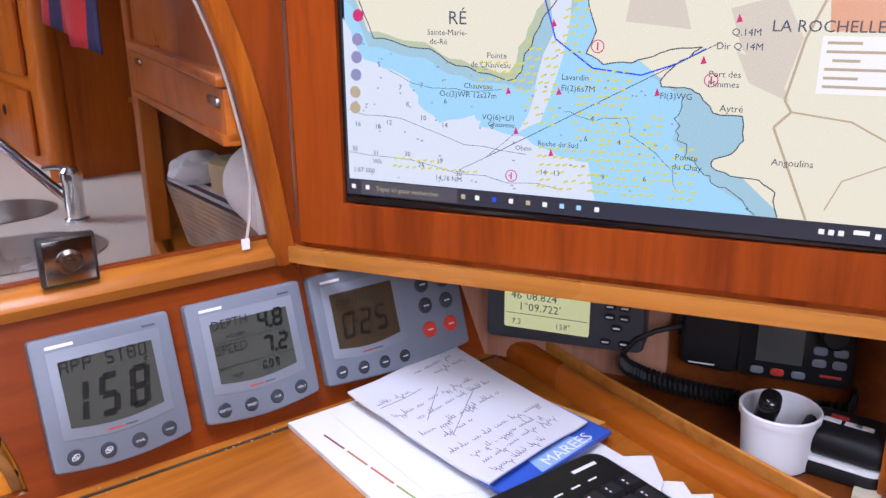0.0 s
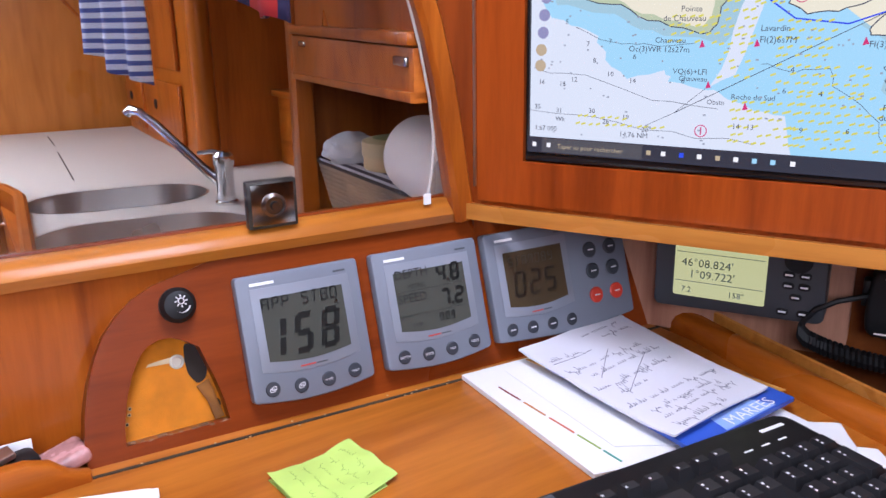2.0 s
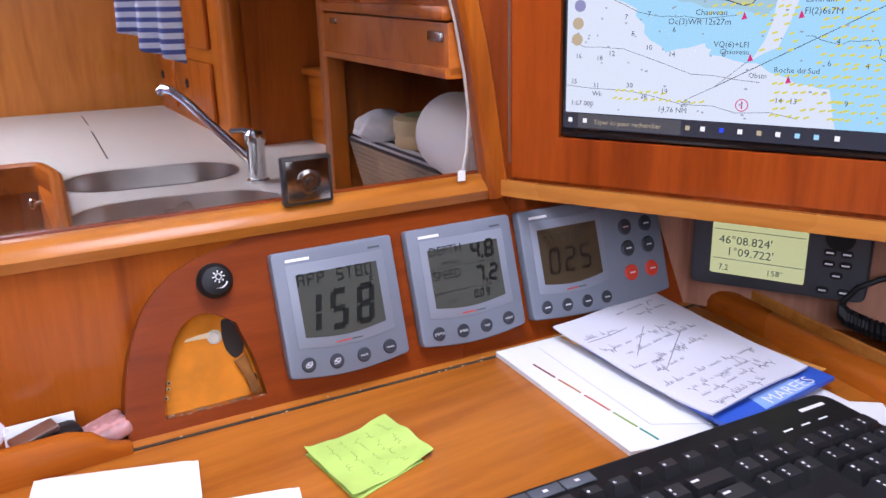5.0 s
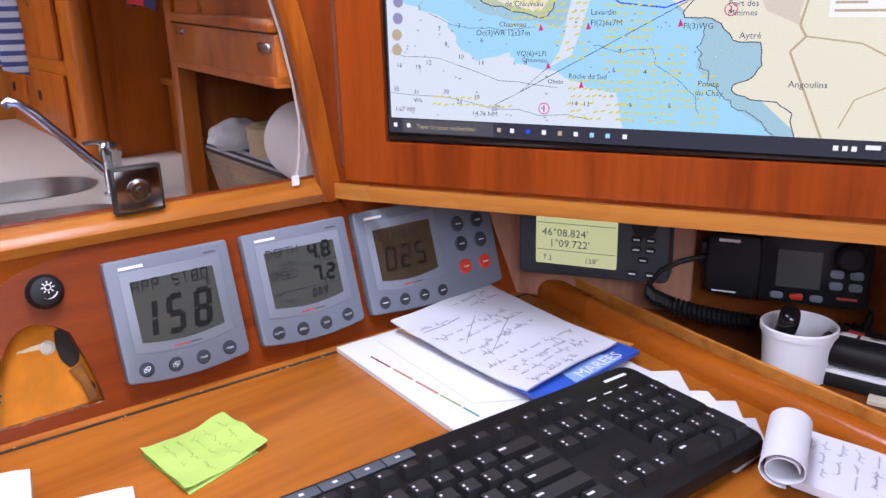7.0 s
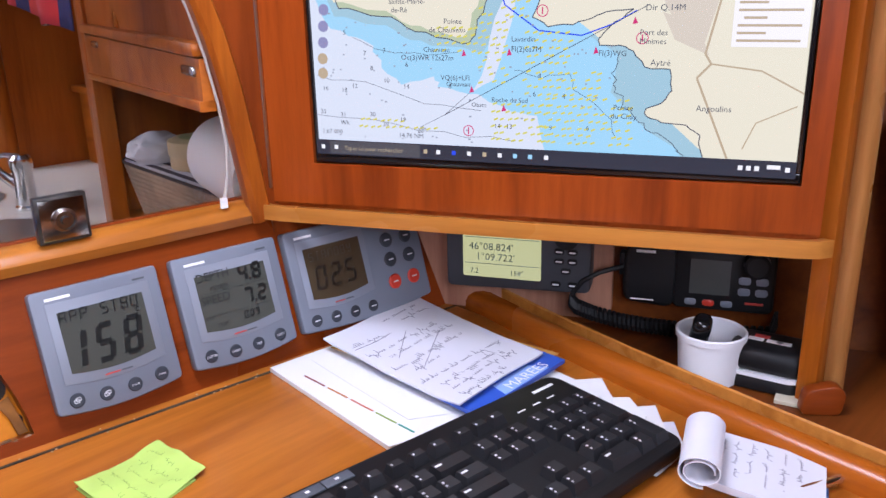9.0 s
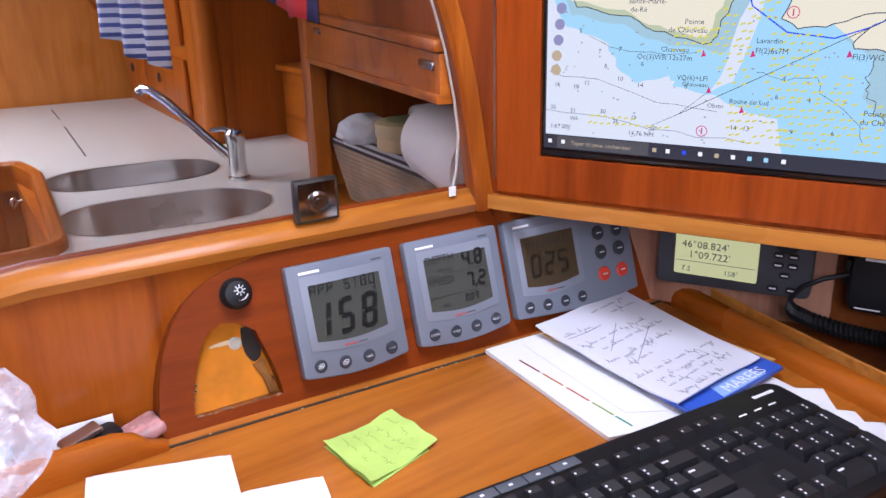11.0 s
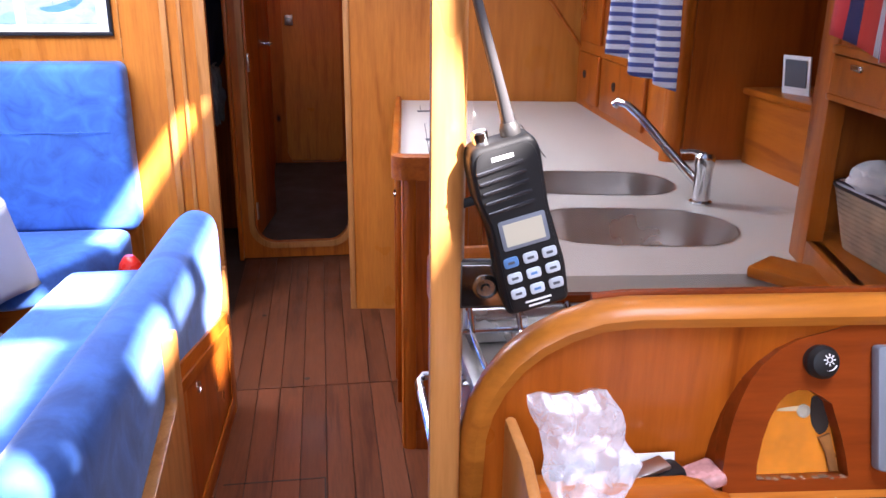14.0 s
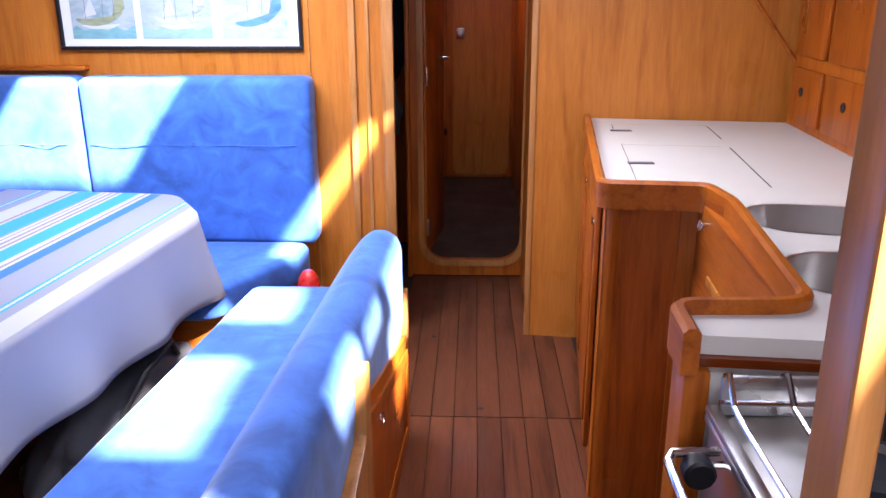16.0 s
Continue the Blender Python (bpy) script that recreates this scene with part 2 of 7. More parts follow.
black_plastic = plain("black_plastic", (0.009, 0.009, 0.010), 0.5, 0, 0.1, 80, 0.12)
black_plastic.node_tree.nodes["Principled BSDF"].inputs["Specular IOR Level"].default_value = 0.3
key_black = plain("key_black", (0.015, 0.015, 0.017), 0.42, 0, 0.1, 80, 0.1)
slate_key = plain("slate_key", (0.030, 0.035, 0.046), 0.45, 0, 0.1, 80, 0.1)
black_gloss = plain("black_gloss", (0.008, 0.008, 0.009), 0.12, 0, 0.05, 40, 0.0)
grey_case = plain("instrument_grey", (0.165, 0.185, 0.225), 0.45, 0, 0.06, 60, 0.1)
grey_dark = plain("instrument_dark_grey", (0.075, 0.085, 0.10), 0.45, 0, 0.06, 60, 0.1)
lcd = plain("lcd_glass", (0.066, 0.069, 0.058), 0.15, 0, 0.05, 20, 0.0, 0.3)
lcd_brown = plain("lcd_glass_brown", (0.066, 0.046, 0.026), 0.15, 0, 0.05, 20, 0.0, 0.3)
lcd_ink = material("lcd_ink", (0.012, 0.013, 0.012), 0.3)
legend_ink = material("legend_print", (0.66, 0.66, 0.68), 0.5)
white_ink = material("white_print", (0.75, 0.75, 0.75), 0.5)
red_ink = material("red_print", (0.5, 0.05, 0.04), 0.5)
red_button = plain("red_button", (0.62, 0.045, 0.022), 0.4)
paper = plain("white_paper", (0.70, 0.70, 0.70), 0.7, 0, 0.02, 30, 0.15)
paper_blue = plain("bluish_paper", (0.63, 0.63, 0.69), 0.7, 0, 0.02, 30, 0.15)
pencil = material("pencil_ink", (0.10, 0.10, 0.15), 0.7)
white_plastic = plain("white_plastic", (0.78, 0.78, 0.80), 0.35, 0, 0.03, 40, 0.02)
FIT = plain("tarnished_chrome", (0.40, 0.38, 0.36), 0.24, 1.0, 0.3, 260, 0.15)
dark_void = plain("dark_inside", (0.02, 0.012, 0.008), 0.8)


def velvet(name, color):
    ma = material(name, color, 0.85)
    t = ma.node_tree
    b = t.nodes["Principled BSDF"]
    b.inputs["Sheen Weight"].default_value = 0.35
    b.inputs["Sheen Roughness"].default_value = 0.35
    b.inputs["Sheen Tint"].default_value = (0.75, 0.85, 1, 1)
    v = coords(ma, (1, 1, 1))
    big = noise_tex(ma, v, 9, 4, 0.6, 0.8)
    fine = noise_tex(ma, v, 420, 2)
    c = ramp(ma, big, [(0.3, tuple(x * 0.62 for x in color)), (0.55, color), (0.75, tuple(min(1, x * 1.35) for x in color))])
    t.links.new(c, b.inputs["Base Color"])
    t.links.new(bump(ma, fine, 0.3, 0.001), b.inputs["Normal"])
    return ma


blue_velvet = velvet("blue_velvet", (0.040, 0.140, 0.48))


def striped(name, stops, axis, period, base_rough=0.8):
    """Woven cloth with stripes across one axis."""
    ma = material(name, (1, 1, 1), base_rough)
    t = ma.node_tree
    b = t.nodes["Principled BSDF"]
    tc = t.nodes.new("ShaderNodeTexCoord")
    sp = t.nodes.new("ShaderNodeSeparateXYZ")
    t.links.new(tc.outputs["Object"], sp.inputs[0])
    d = t.nodes.new("ShaderNodeMath")
    d.operation = "MULTIPLY"
    d.inputs[1].default_value = 1.0 / period
    t.links.new(sp.outputs[axis], d.inputs[0])
    fr = t.nodes.new("ShaderNodeMath")
    fr.operation = "FRACT"
    t.links.new(d.outputs[0], fr.inputs[0])
    r = ramp(ma, fr.outputs[0], stops)
    r.node.color_ramp.interpolation = "CONSTANT"
    wv = noise_tex(ma, coords(ma, (1, 1, 1)), 500, 2)
    t.links.new(r, b.inputs["Base Color"])
    t.links.new(bump(ma, wv, 0.25, 0.0008), b.inputs["Normal"])
    return ma


def clear(name, tint=(1, 1, 1), gloss=0.08, cloud=0.0):
    """A thin clear sheet: mostly see-through, with a little gloss."""
    ma = bpy.data.materials.new(name)
    ma.use_nodes = True
    t = ma.node_tree
    t.nodes.clear()
    out = t.nodes.new("ShaderNodeOutputMaterial")
    tr = t.nodes.new("ShaderNodeBsdfTransparent")
    tr.inputs[0].default_value = (*tint, 1)
    gl = t.nodes.new("ShaderNodeBsdfGlossy")
    gl.inputs["Roughness"].default_value = 0.22 if cloud else 0.08
    m1 = t.nodes.new("ShaderNodeMixShader")
    m1.inputs[0].default_value = gloss
    t.links.new(tr.outputs[0], m1.inputs[1])
    t.links.new(gl.outputs[0], m1.inputs[2])
    last = m1
    if cloud:
        df = t.nodes.new("ShaderNodeBsdfDiffuse")
        df.inputs[0].default_value = (0.76, 0.76, 0.82, 1)
        m2 = t.nodes.new("ShaderNodeMixShader")
        n = noise_tex(ma, coords(ma, (1, 1, 1)), 45, 4, 0.6, 1.0)
        t.links.new(ramp(ma, n, [(0.3, (cloud * 0.4,) * 3), (0.7, (min(1, cloud * 1.5),) * 3)]), m2.inputs[0])
        t.links.new(m1.outputs[0], m2.inputs[1])
        t.links.new(df.outputs[0], m2.inputs[2])
        last = m2
    t.links.new(last.outputs[0], out.inputs[0])
    return ma


acrylic = clear("clear_acrylic", (0.97, 0.97, 0.97), 0.05)
bag_film = clear("milky_bag", (0.94, 0.95, 0.97), 0.09, 0.30)

# ---- frames of reference ----
ALONG = Vector((0.9965, -0.0837, 0))          # along the partition by the chart table
BULK = frame_of((0, 0.752, 0), ALONG, (0, 0, 1))
PANEL = frame_of((0, 0.7153, 1.025), ALONG, (-0.08, -0.95, 0.30))      # x along, y up the slope, z out of the face
TABLE = pose(0, 0.69, 1.024, 1.7, 0, 0)
HULL = Vector((0.431, -0.902, 0))             # along the monitor cabinet, going aft
MON = frame_of((0.402, 0.722, 0), HULL, (-0.902, -0.431, 0))
SIDE = frame_of((0.605, 0.668, 0), HULL, (-0.902, -0.431, 0))

# ---- setting ----
floor = thing("floor", "dark worn teak and holly plank cabin sole", "floor", kind="structure")
part("floor_base", box(-2.7, 1.5, -2.0, 7.4, -0.06, -0.006), sole_seam, floor)

ceiling = bmesh.new()
# unseen roof strips; most openings are placed to throw the wanted sun patches
HOLES = [(-1.63, -0.97, 2.58, 2.92), (-0.19, -0.065, 2.20, 2.90), (-0.24, 0.03, 1.55, 1.86), (-0.25, -0.02, 0.82, 1.32), (0.18, 0.30, 1.48, 1.86), (0.30, 0.43, 1.37, 1.70), (0.43, 0.54, 1.28, 1.56), (0.18, 0.24, 1.15, 1.38), (0.14, 0.25, 0.82, 1.12),
         (-0.11, 0.02, 0.50, 0.62), (0.02, 0.14, 0.38, 0.52), (0.14, 0.27, 0.24, 0.40), (-1.0, -0.15, -1.2, -0.35), (-0.7, -0.3, 5.4, 5.8)]
xs = sorted({-2.75, 1.6, *[h[0] for h in HOLES], *[h[1] for h in HOLES]})
ys = sorted({-2.1, 7.5, *[h[2] for h in HOLES], *[h[3] for h in HOLES]})
for xa, xb in zip(xs, xs[1:]):
    for ya, yb in zip(ys, ys[1:]):
        cx, cy = (xa + xb) / 2, (ya + yb) / 2
        if not any(h[0] < cx < h[1] and h[2] < cy < h[3] for h in HOLES):
            box(xa, xb, ya, yb, 1.90, 1.94, bm=ceiling)
ceil_mat = plain("cream_headlining", (0.58, 0.54, 0.46), 0.7)
tagged(part("ceiling", ceiling, ceil_mat, smooth=False), "unseen cream headlining with openings cut for the sun patches", "ceiling", kind="structure")


def wall(name, bm, mat, label):
    return tagged(part(name, bm, mat), label, "wall", kind="structure")


wall("wall_hull_port", box(-2.75, -2.65, -2.0, 7.4, 0, 1.9), wood_y, "varnished teak hull lining on the port side")
wall("wall_hull_starboard", box(1.5, 1.6, -2.0, 7.4, 0, 1.9), wood_y, "varnished teak hull lining on the starboard side")
wall("wall_aft", box(-2.65, 1.5, -2.1, -2.0, 0, 1.9), wood_bulk, "varnished teak after bulkhead")
wall("wall_fore", box(-2.65, 1.5, 6.72, 6.80, 0, 1.9), wood_bulk, "varnished teak forward bulkhead")

# partition between chart table and galley: solid to starboard, cut low with a curved end by the aisle
lower = [(-0.195, 0.0), (0.62, 0.0), (0.62, 1.168), (-0.05, 1.168), (-0.10, 1.158), (-0.14, 1.134), (-0.165, 1.10), (-0.183, 1.05), (-0.195, 1.0)]
UP = Matrix(((1, 0, 0, 0), (0, 0, -1, 0), (0, 1, 0, 0), (0, 0, 0, 1)))     # outline x, y stands up, pulled towards -y
wall("wall_partition", prism(lower, -0.036, -0.008, m=BULK @ UP), wood_panel, "varnished teak partition with a rounded low end")
jamb_in = [(0.368, 1.165), (0.364, 1.19), (0.3545, 1.254), (0.347, 1.30), (0.335, 1.35), (0.312, 1.42), (0.275, 1.50), (0.205, 1.585), (0.10, 1.65), (-0.05, 1.70), (-0.21, 1.70)]
upper = [(1.2, 0.9), (0.40, 0.9), (0.40, 1.165)] + [(x + 0.024, z) for x, z in jamb_in[1:]] + [(-0.21, 1.9), (1.2, 1.9)]
wall("wall_partition_upper", prism(upper, -0.030, -0.002, m=BULK @ UP), wood_deep, "varnished teak bulkhead beside the galley opening")


def bulk_path(pts):
    return [BULK @ Vector((x, 0.025, z)) for x, z in pts]


RAIL = [(0.40, 1.172), (0.2, 1.172), (0.0, 1.172), (-0.05, 1.172), (-0.08, 1.169), (-0.107, 1.160), (-0.131, 1.147), (-0.151, 1.130), (-0.167, 1.108), (-0.178, 1.085), (-0.184, 1.06), (-0.187, 1.0), (-0.187, 0.6)]
rail = sweep(bulk_path(RAIL), [(-0.024, -0.009), (0.008, -0.009), (0.009, 0.004), (0.006, 0.009), (-0.002, 0.012), (-0.014, 0.012), (-0.023, 0.007), (-0.027, 0.0)],
             lambda d: Vector((0.0837, 0.9965, 0)))
tagged(part("trim_partition_rail", rail, wood_rail), "rounded varnished teak capping rail on the partition", "trim", kind="structure")
bead = sweep([BULK @ Vector((x, 0.040, z - 0.001)) for x, z in RAIL[:5]], [(-0.0045, -0.012), (0.0045, -0.012), (0.0045, 0.009), (0.003, 0.0115), (-0.003, 0.0115), (-0.0045, 0.009)], lambda d: Vector((0.0837, 0.9965, 0)))
tagged(part("trim_pane_bead", bead, wood_red), "thin reddish teak bead holding the clear pane", "trim", kind="structure")
jamb = sweep([BULK @ Vector((x + 0.018, 0.018, z)) for x, z in jamb_in], [(-0.026, -0.006), (-0.021, -0.010), (-0.012, -0.010), (0.022, 0.004), (0.022, 0.012), (-0.021, 0.012), (-0.026, 0.008)],
             lambda d: Vector((0.0837, 0.9965, 0)))
tagged(part("trim_opening", jamb, wood_z), "curved varnished teak frame of the galley opening", "trim", kind="structure")

post = thing("post", "square varnished teak grab post from sole to deckhead", "post", pose(-0.219, 0.765, 0), kind="structure")
part("shaft", prism(soften([(-0.0085, -0.013), (0.0205, 0.002), (0.030, 0.046), (0.001, 0.055)], 0.008, 4), -0.006, 1.9), wood_pale_z, post)

# bulkheads at the fore end of saloon and galley
port = [(-2.65, 0.0), (-0.76, 0.0), (-0.76, 1.9), (-2.65, 1.9)]
wall("wall_saloon_fore", prism(port, -3.66, -3.60, m=UP), wood_bulk, "honey-coloured teak bulkhead behind the settee")
part_trim = bmesh.new()
for x0, x1, y0 in ((-1.09, -1.085, 3.592), (-0.93, -0.905, 3.585), (-0.80, -0.755, 3.575), (-0.865, -0.85, 3.592)):
    box(x0, x1, y0, 3.601, 0.0, 1.9, 0.002, bm=part_trim)
tagged(part("trim_saloon_fore", part_trim, wood_pale_z), "upright teak mouldings on the saloon bulkhead", "trim", kind="structure")
GAL = frame_of((-0.19, 3.58, 0), (0.995, -0.12, 0), (0, 0, 1))
wall("wall_galley_fore", box(0, 1.75, 0, 0.05, 0, 1.9, m=GAL), wood_bulk, "honey-coloured teak bulkhead at the galley end")
tagged(part("trim_galley_jamb", box(-0.025, 0.0, -0.006, 0.06, 0, 1.9, 0.003, m=GAL), wood_pale_z), "varnished teak jamb of the passage", "trim", kind="structure")
wall("wall_passage_starboard", box(-0.185, -0.15, 3.63, 4.34, 0, 1.9), wood_z, "varnished teak side of the passage")
# wall with the rounded doorway
door_wall = [(-0.75, 0.0), (-0.15, 0.0), (-0.15, 1.9), (-0.75, 1.9)]
hole = rounded(-0.685, -0.195, 0.085, 1.75, 0.11, 6)


def holed(outer, inner, z0, z1, m=None):
    """A board with one hole through it."""
    t = bmesh.new()
    loops = []
    for pts in (outer, inner):
        vs = [t.verts.new((p[0], p[1], z0)) for p in pts]
        loops.append([t.edges.new((vs[i], vs[(i + 1) % len(vs)])) for i in range(len(vs))])
    bmesh.ops.triangle_fill(t, use_beauty=True, use_dissolve=False, edges=loops[0] + loops[1])
    ex = bmesh.ops.extrude_face_region(t, geom=t.faces[:])
    for v in ex["geom"]:
        if isinstance(v, bmesh.types.BMVert):
            v.co.z = z1
    return merge(bmesh.new(), t, m)


wall("wall_doorway", holed(door_wall, hole, -4.375, -4.34, UP), wood_z, "varnished teak bulkhead with a rounded doorway and raised sill")
ring = holed(rounded(-0.715, -0.165, 0.055, 1.78, 0.13, 6), hole, -4.34, -4.325, UP)
tagged(part("trim_doorway", ring, wood_pale_z), "rounded laminated frame round the doorway", "trim", kind="structure")
wall("wall_head_port", box(-2.65, -0.70, 4.9, 4.95, 0, 1.9), wood_z, "dim teak bulkhead inside the heads compartment")
tagged(part("trim_head_door", box(-0.772, -0.751, 4.30, 4.36, 0, 1.9, 0.004), wood_z), "varnished door post of the heads", "trim", kind="structure")
wall("wall_corridor_starboard", box(-0.13, -0.10, 4.375, 6.7, 0, 1.9), wood_z, "varnished teak corridor side")
wall("wall_corridor_port", box(-0.72, -0.70, 4.96, 6.7, 0, 1.9), wood_z, "varnished teak corridor side to port")
inner = holed([(-0.83, 0), (-0.13, 0), (-0.13, 1.9), (-0.83, 1.9)], rounded(-0.60, -0.16, -0.03, 1.7, 0.12, 6), -6.71, -6.68, UP)
wall("wall_inner_doorway", inner, wood_z, "varnished teak frame of the far doorway")

door = thing("door_1", "varnished teak door standing open inside the doorway", "door", pose(-0.685, 4.38, 0, 0, 0, 82), kind="structure")
part("leaf", box(0.0, 0.50, -0.012, 0.012, 0.10, 1.74, 0.004), wood_z, door)
handle = part("door_handle", tube([(0.44, -0.012, 1.08), (0.44, -0.05, 1.08), (0.36, -0.052, 1.078)], 0.008), chrome, door, "chrome lever handle")
for z in (0.25, 1.02):
    part("hinge", box(-0.012, 0.012, -0.02, -0.012, z - 0.045, z + 0.045, 0.002), steel, door)
far_door = thing("door_2", "closed varnished teak door at the corridor end", "door", kind="structure")
part("leaf", box(-0.60, -0.16, 6.69, 6.705, 0.02, 1.7), wood_bulk, far_door)
part("lock", box(-0.575, -0.515, 6.675, 6.69, 1.07, 1.145, 0.004), steel, far_door, "steel door lock")
part("knob", lathe([(0.016, 0), (0.018, 0.012), (0.012, 0.02)], 14, m=pose(-0.545, 6.675, 1.106, 90, 0, 0)), white_plastic, far_door)

# ---- galley ----
CT = 0.950
worktop_outline = soften([(-0.112, 2.36), (0.15, 2.335), (0.168, 2.18), (0.10, 1.57), (0.06, 1.545), (-0.118, 1.54), (-0.120, 1.452), (0.62, 1.39), (1.2, 1.35), (1.2, 3.36), (0.0, 3.53)], 0.03)
counter = thing("worktop", "cream laminate galley worktop with two sink cut-outs", "worktop", pose(0, 0, 0))


def stadium(cx, cy, half, r, turn, n=8):
    out = []
    for s, a0 in ((1, -90), (-1, 90)):
        for k in range(n + 1):
            a = radians(a0 + 180 * k / n)
            out.append((s * half + r * math.cos(a), r * math.sin(a)))
    c, s_ = math.cos(radians(turn)), math.sin(radians(turn))
    return [(cx + x * c - y * s_, cy + x * s_ + y * c) for x, y in out]


SINKS = [(0.362, 2.075, 0.085, 0.118, -10), (0.328, 1.705, 0.085, 0.128, -10)]


def holes_board(outer, inners, z0, z1):
    t = bmesh.new()
    edges = []
    for pts in (outer, *inners):
        vs = [t.verts.new((p[0], p[1], z0)) for p in pts]
        edges += [t.edges.new((vs[i], vs[(i + 1) % len(vs)])) for i in range(len(vs))]
    bmesh.ops.triangle_fill(t, use_beauty=True, use_dissolve=False, edges=edges)
    ex = bmesh.ops.extrude_face_region(t, geom=t.faces[:])
    for v in ex["geom"]:
        if isinstance(v, bmesh.types.BMVert):
            v.co.z = z1
    return t


part("slab", holes_board(worktop_outline, [stadium(*s) for s in SINKS], CT - 0.03, CT), worktop, counter, smooth=False)
for s in SINKS:
    sink = thing("sink", "oblong stainless steel sink bowl let into the worktop", "sink", group="galley sinks")
    bowl = bmesh.new()
    rings = []
    for k, z in ((1.03, CT + 0.0022), (1.0, CT + 0.001), (0.985, CT - 0.02), (0.95, CT - 0.10), (0.82, CT - 0.135), (0.3, CT - 0.14), (0.05, CT - 0.142)):
        rings.append([bowl.verts.new((*p, z)) for p in stadium(s[0], s[1], s[2] * min(1, k), s[3] * k, s[4])])
    for a, b in zip(rings, rings[1:]):
        for i in range(len(a)):
            bowl.faces.new((a[i], a[(i + 1) % len(a)], b[(i + 1) % len(b)], b[i]))
    bowl.faces.new(rings[-1])
    part("bowl", bowl, steel, sink)
    part("drain", lathe([(0.022, CT - 0.141), (0.022, CT - 0.138), (0.012, CT - 0.139), (0.001, CT - 0.1395)], 16, m=Matrix.Translation((s[0], s[1], 0))), chrome, sink)

# wooden fiddle round the worktop's inner edge
edge = soften([(0.002, 3.50), (-0.112, 2.36), (0.15, 2.335), (0.168, 2.18), (0.10, 1.57), (0.06, 1.545), (-0.118, 1.54), (-0.122, 1.40)], 0.035, 5)[3:-3]
wfid = thing("worktop_fiddle", "laminated teak fiddle rail edging the worktop", "fiddle rail")
cut_a = max(range(len(edge)), key=lambda i: edge[i][0] if edge[i][1] > 2.2 else -9)
cut_b = min(range(len(edge)), key=lambda i: abs(edge[i][1] - 1.6) + abs(edge[i][0] - 0.1))
for i0, i1 in ((0, cut_a), (cut_a, cut_b), (cut_b, len(edge) - 1)):
    part("rail", sweep([(x, y, CT - 0.014) for x, y in edge[i0:i1 + 1]], [(-0.013, -0.036), (0.013, -0.036), (0.013, 0.030), (0.006, 0.037), (-0.006, 0.037), (-0.013, 0.030)],
                       lambda d: Vector((d.y, -d.x, 0))), wood_y, wfid)
tagged(part("trim_galley_hull", tube([(0.80, 3.392, 1.09), (0.748, 3.402, 1.161), (0.577, 3.425, 1.391), (0.40, 3.45, 1.62)], 0.007, 8), wood_y), "curved batten where hull lining meets the bulkhead", "trim", kind="structure")


cabinet = thing("galley_cabinet", "varnished teak galley base cabinet with rounded corner", "cabinet")
part("side_panel", prism([(-0.088, 2.41), (-0.083, 2.43), (0.018, 3.525), (0.05, 3.52), (-0.05, 2.41)], -0.004, CT - 0.05), wood_z, cabinet)
part("corner_post", tube([(-0.062, 2.43, -0.004), (-0.062, 2.43, CT - 0.05)], 0.03, 16), wood_z, cabinet)
part("end_panel", prism([(-0.05, 2.40), (0.14, 2.375), (0.14, 2.39), (-0.05, 2.415)], -0.004, CT - 0.05), wood_panel, cabinet)
part("end_stile", prism([(0.10, 2.372), (0.145, 2.367), (0.15, 2.39), (0.10, 2.395)], -0.004, CT - 0.05, 0.002), wood_z, cabinet)
part("return_panel", prism([(0.140, 2.36), (0.172, 2.36), (0.118, 1.56), (0.090, 1.56)], -0.004, CT - 0.03), wood_y, cabinet)
part("ledge", prism([(0.126, 2.20), (0.148, 2.20), (0.108, 1.62), (0.086, 1.62)], CT - 0.20, CT - 0.175, 0.004), wood_pale, cabinet)
side_m = frame_of((-0.09, 2.41, 0), (0.105, 1.11, 0), (0, 0, 1))
for a, b in ((0.08, 0.55), (0.58, 1.05)):
    d = part("cabinet_door", box(a, b, 0.004, 0.018, 0.12, CT - 0.085, 0.003, m=side_m), wood_z, cabinet)
    part("door_panel", box(a + 0.05, b - 0.05, 0.016, 0.024, 0.18, CT - 0.15, 0.004, m=side_m), wood_panel, d)
    part("finger_latch", lathe([(0.012, 0), (0.012, 0.006), (0.006, 0.008)], 12, m=side_m @ pose(a + 0.06, 0.018, CT - 0.14, -90, 0, 0)), chrome, d)
hook = part("eye_bolt", tube([(0.137, 2.25, 0.888), (0.118, 2.245, 0.888)], 0.005), chrome, cabinet, "chrome eye bolt")
part("eye", tube([(0.112 + 0.011 * math.cos(a) * 0.6, 2.24 + 0.011 * math.cos(a) * 0.5, 0.888 + 0.011 * math.sin(a)) for a in [k * math.pi / 6 for k in range(13)]], 0.0035, 8), chrome, hook)
pen = thing("galley_end_unit", "teak and cream end unit beside the cooker", "cabinet")
part("cream_panel", prism([(-0.085, 1.455), (0.62, 1.40), (0.62, 1.415), (-0.085, 1.47)], 0.0, CT - 0.05), worktop, pen, "cream painted panel")
part("stile", box(-0.125, -0.085, 1.43, 1.50, -0.004, CT - 0.05, 0.004), wood_z, pen)
part("edging", prism([(-0.118, 1.440), (0.62, 1.376), (0.62, 1.392), (-0.118, 1.456)], CT - 0.045, CT - 0.031), wood_red, pen)

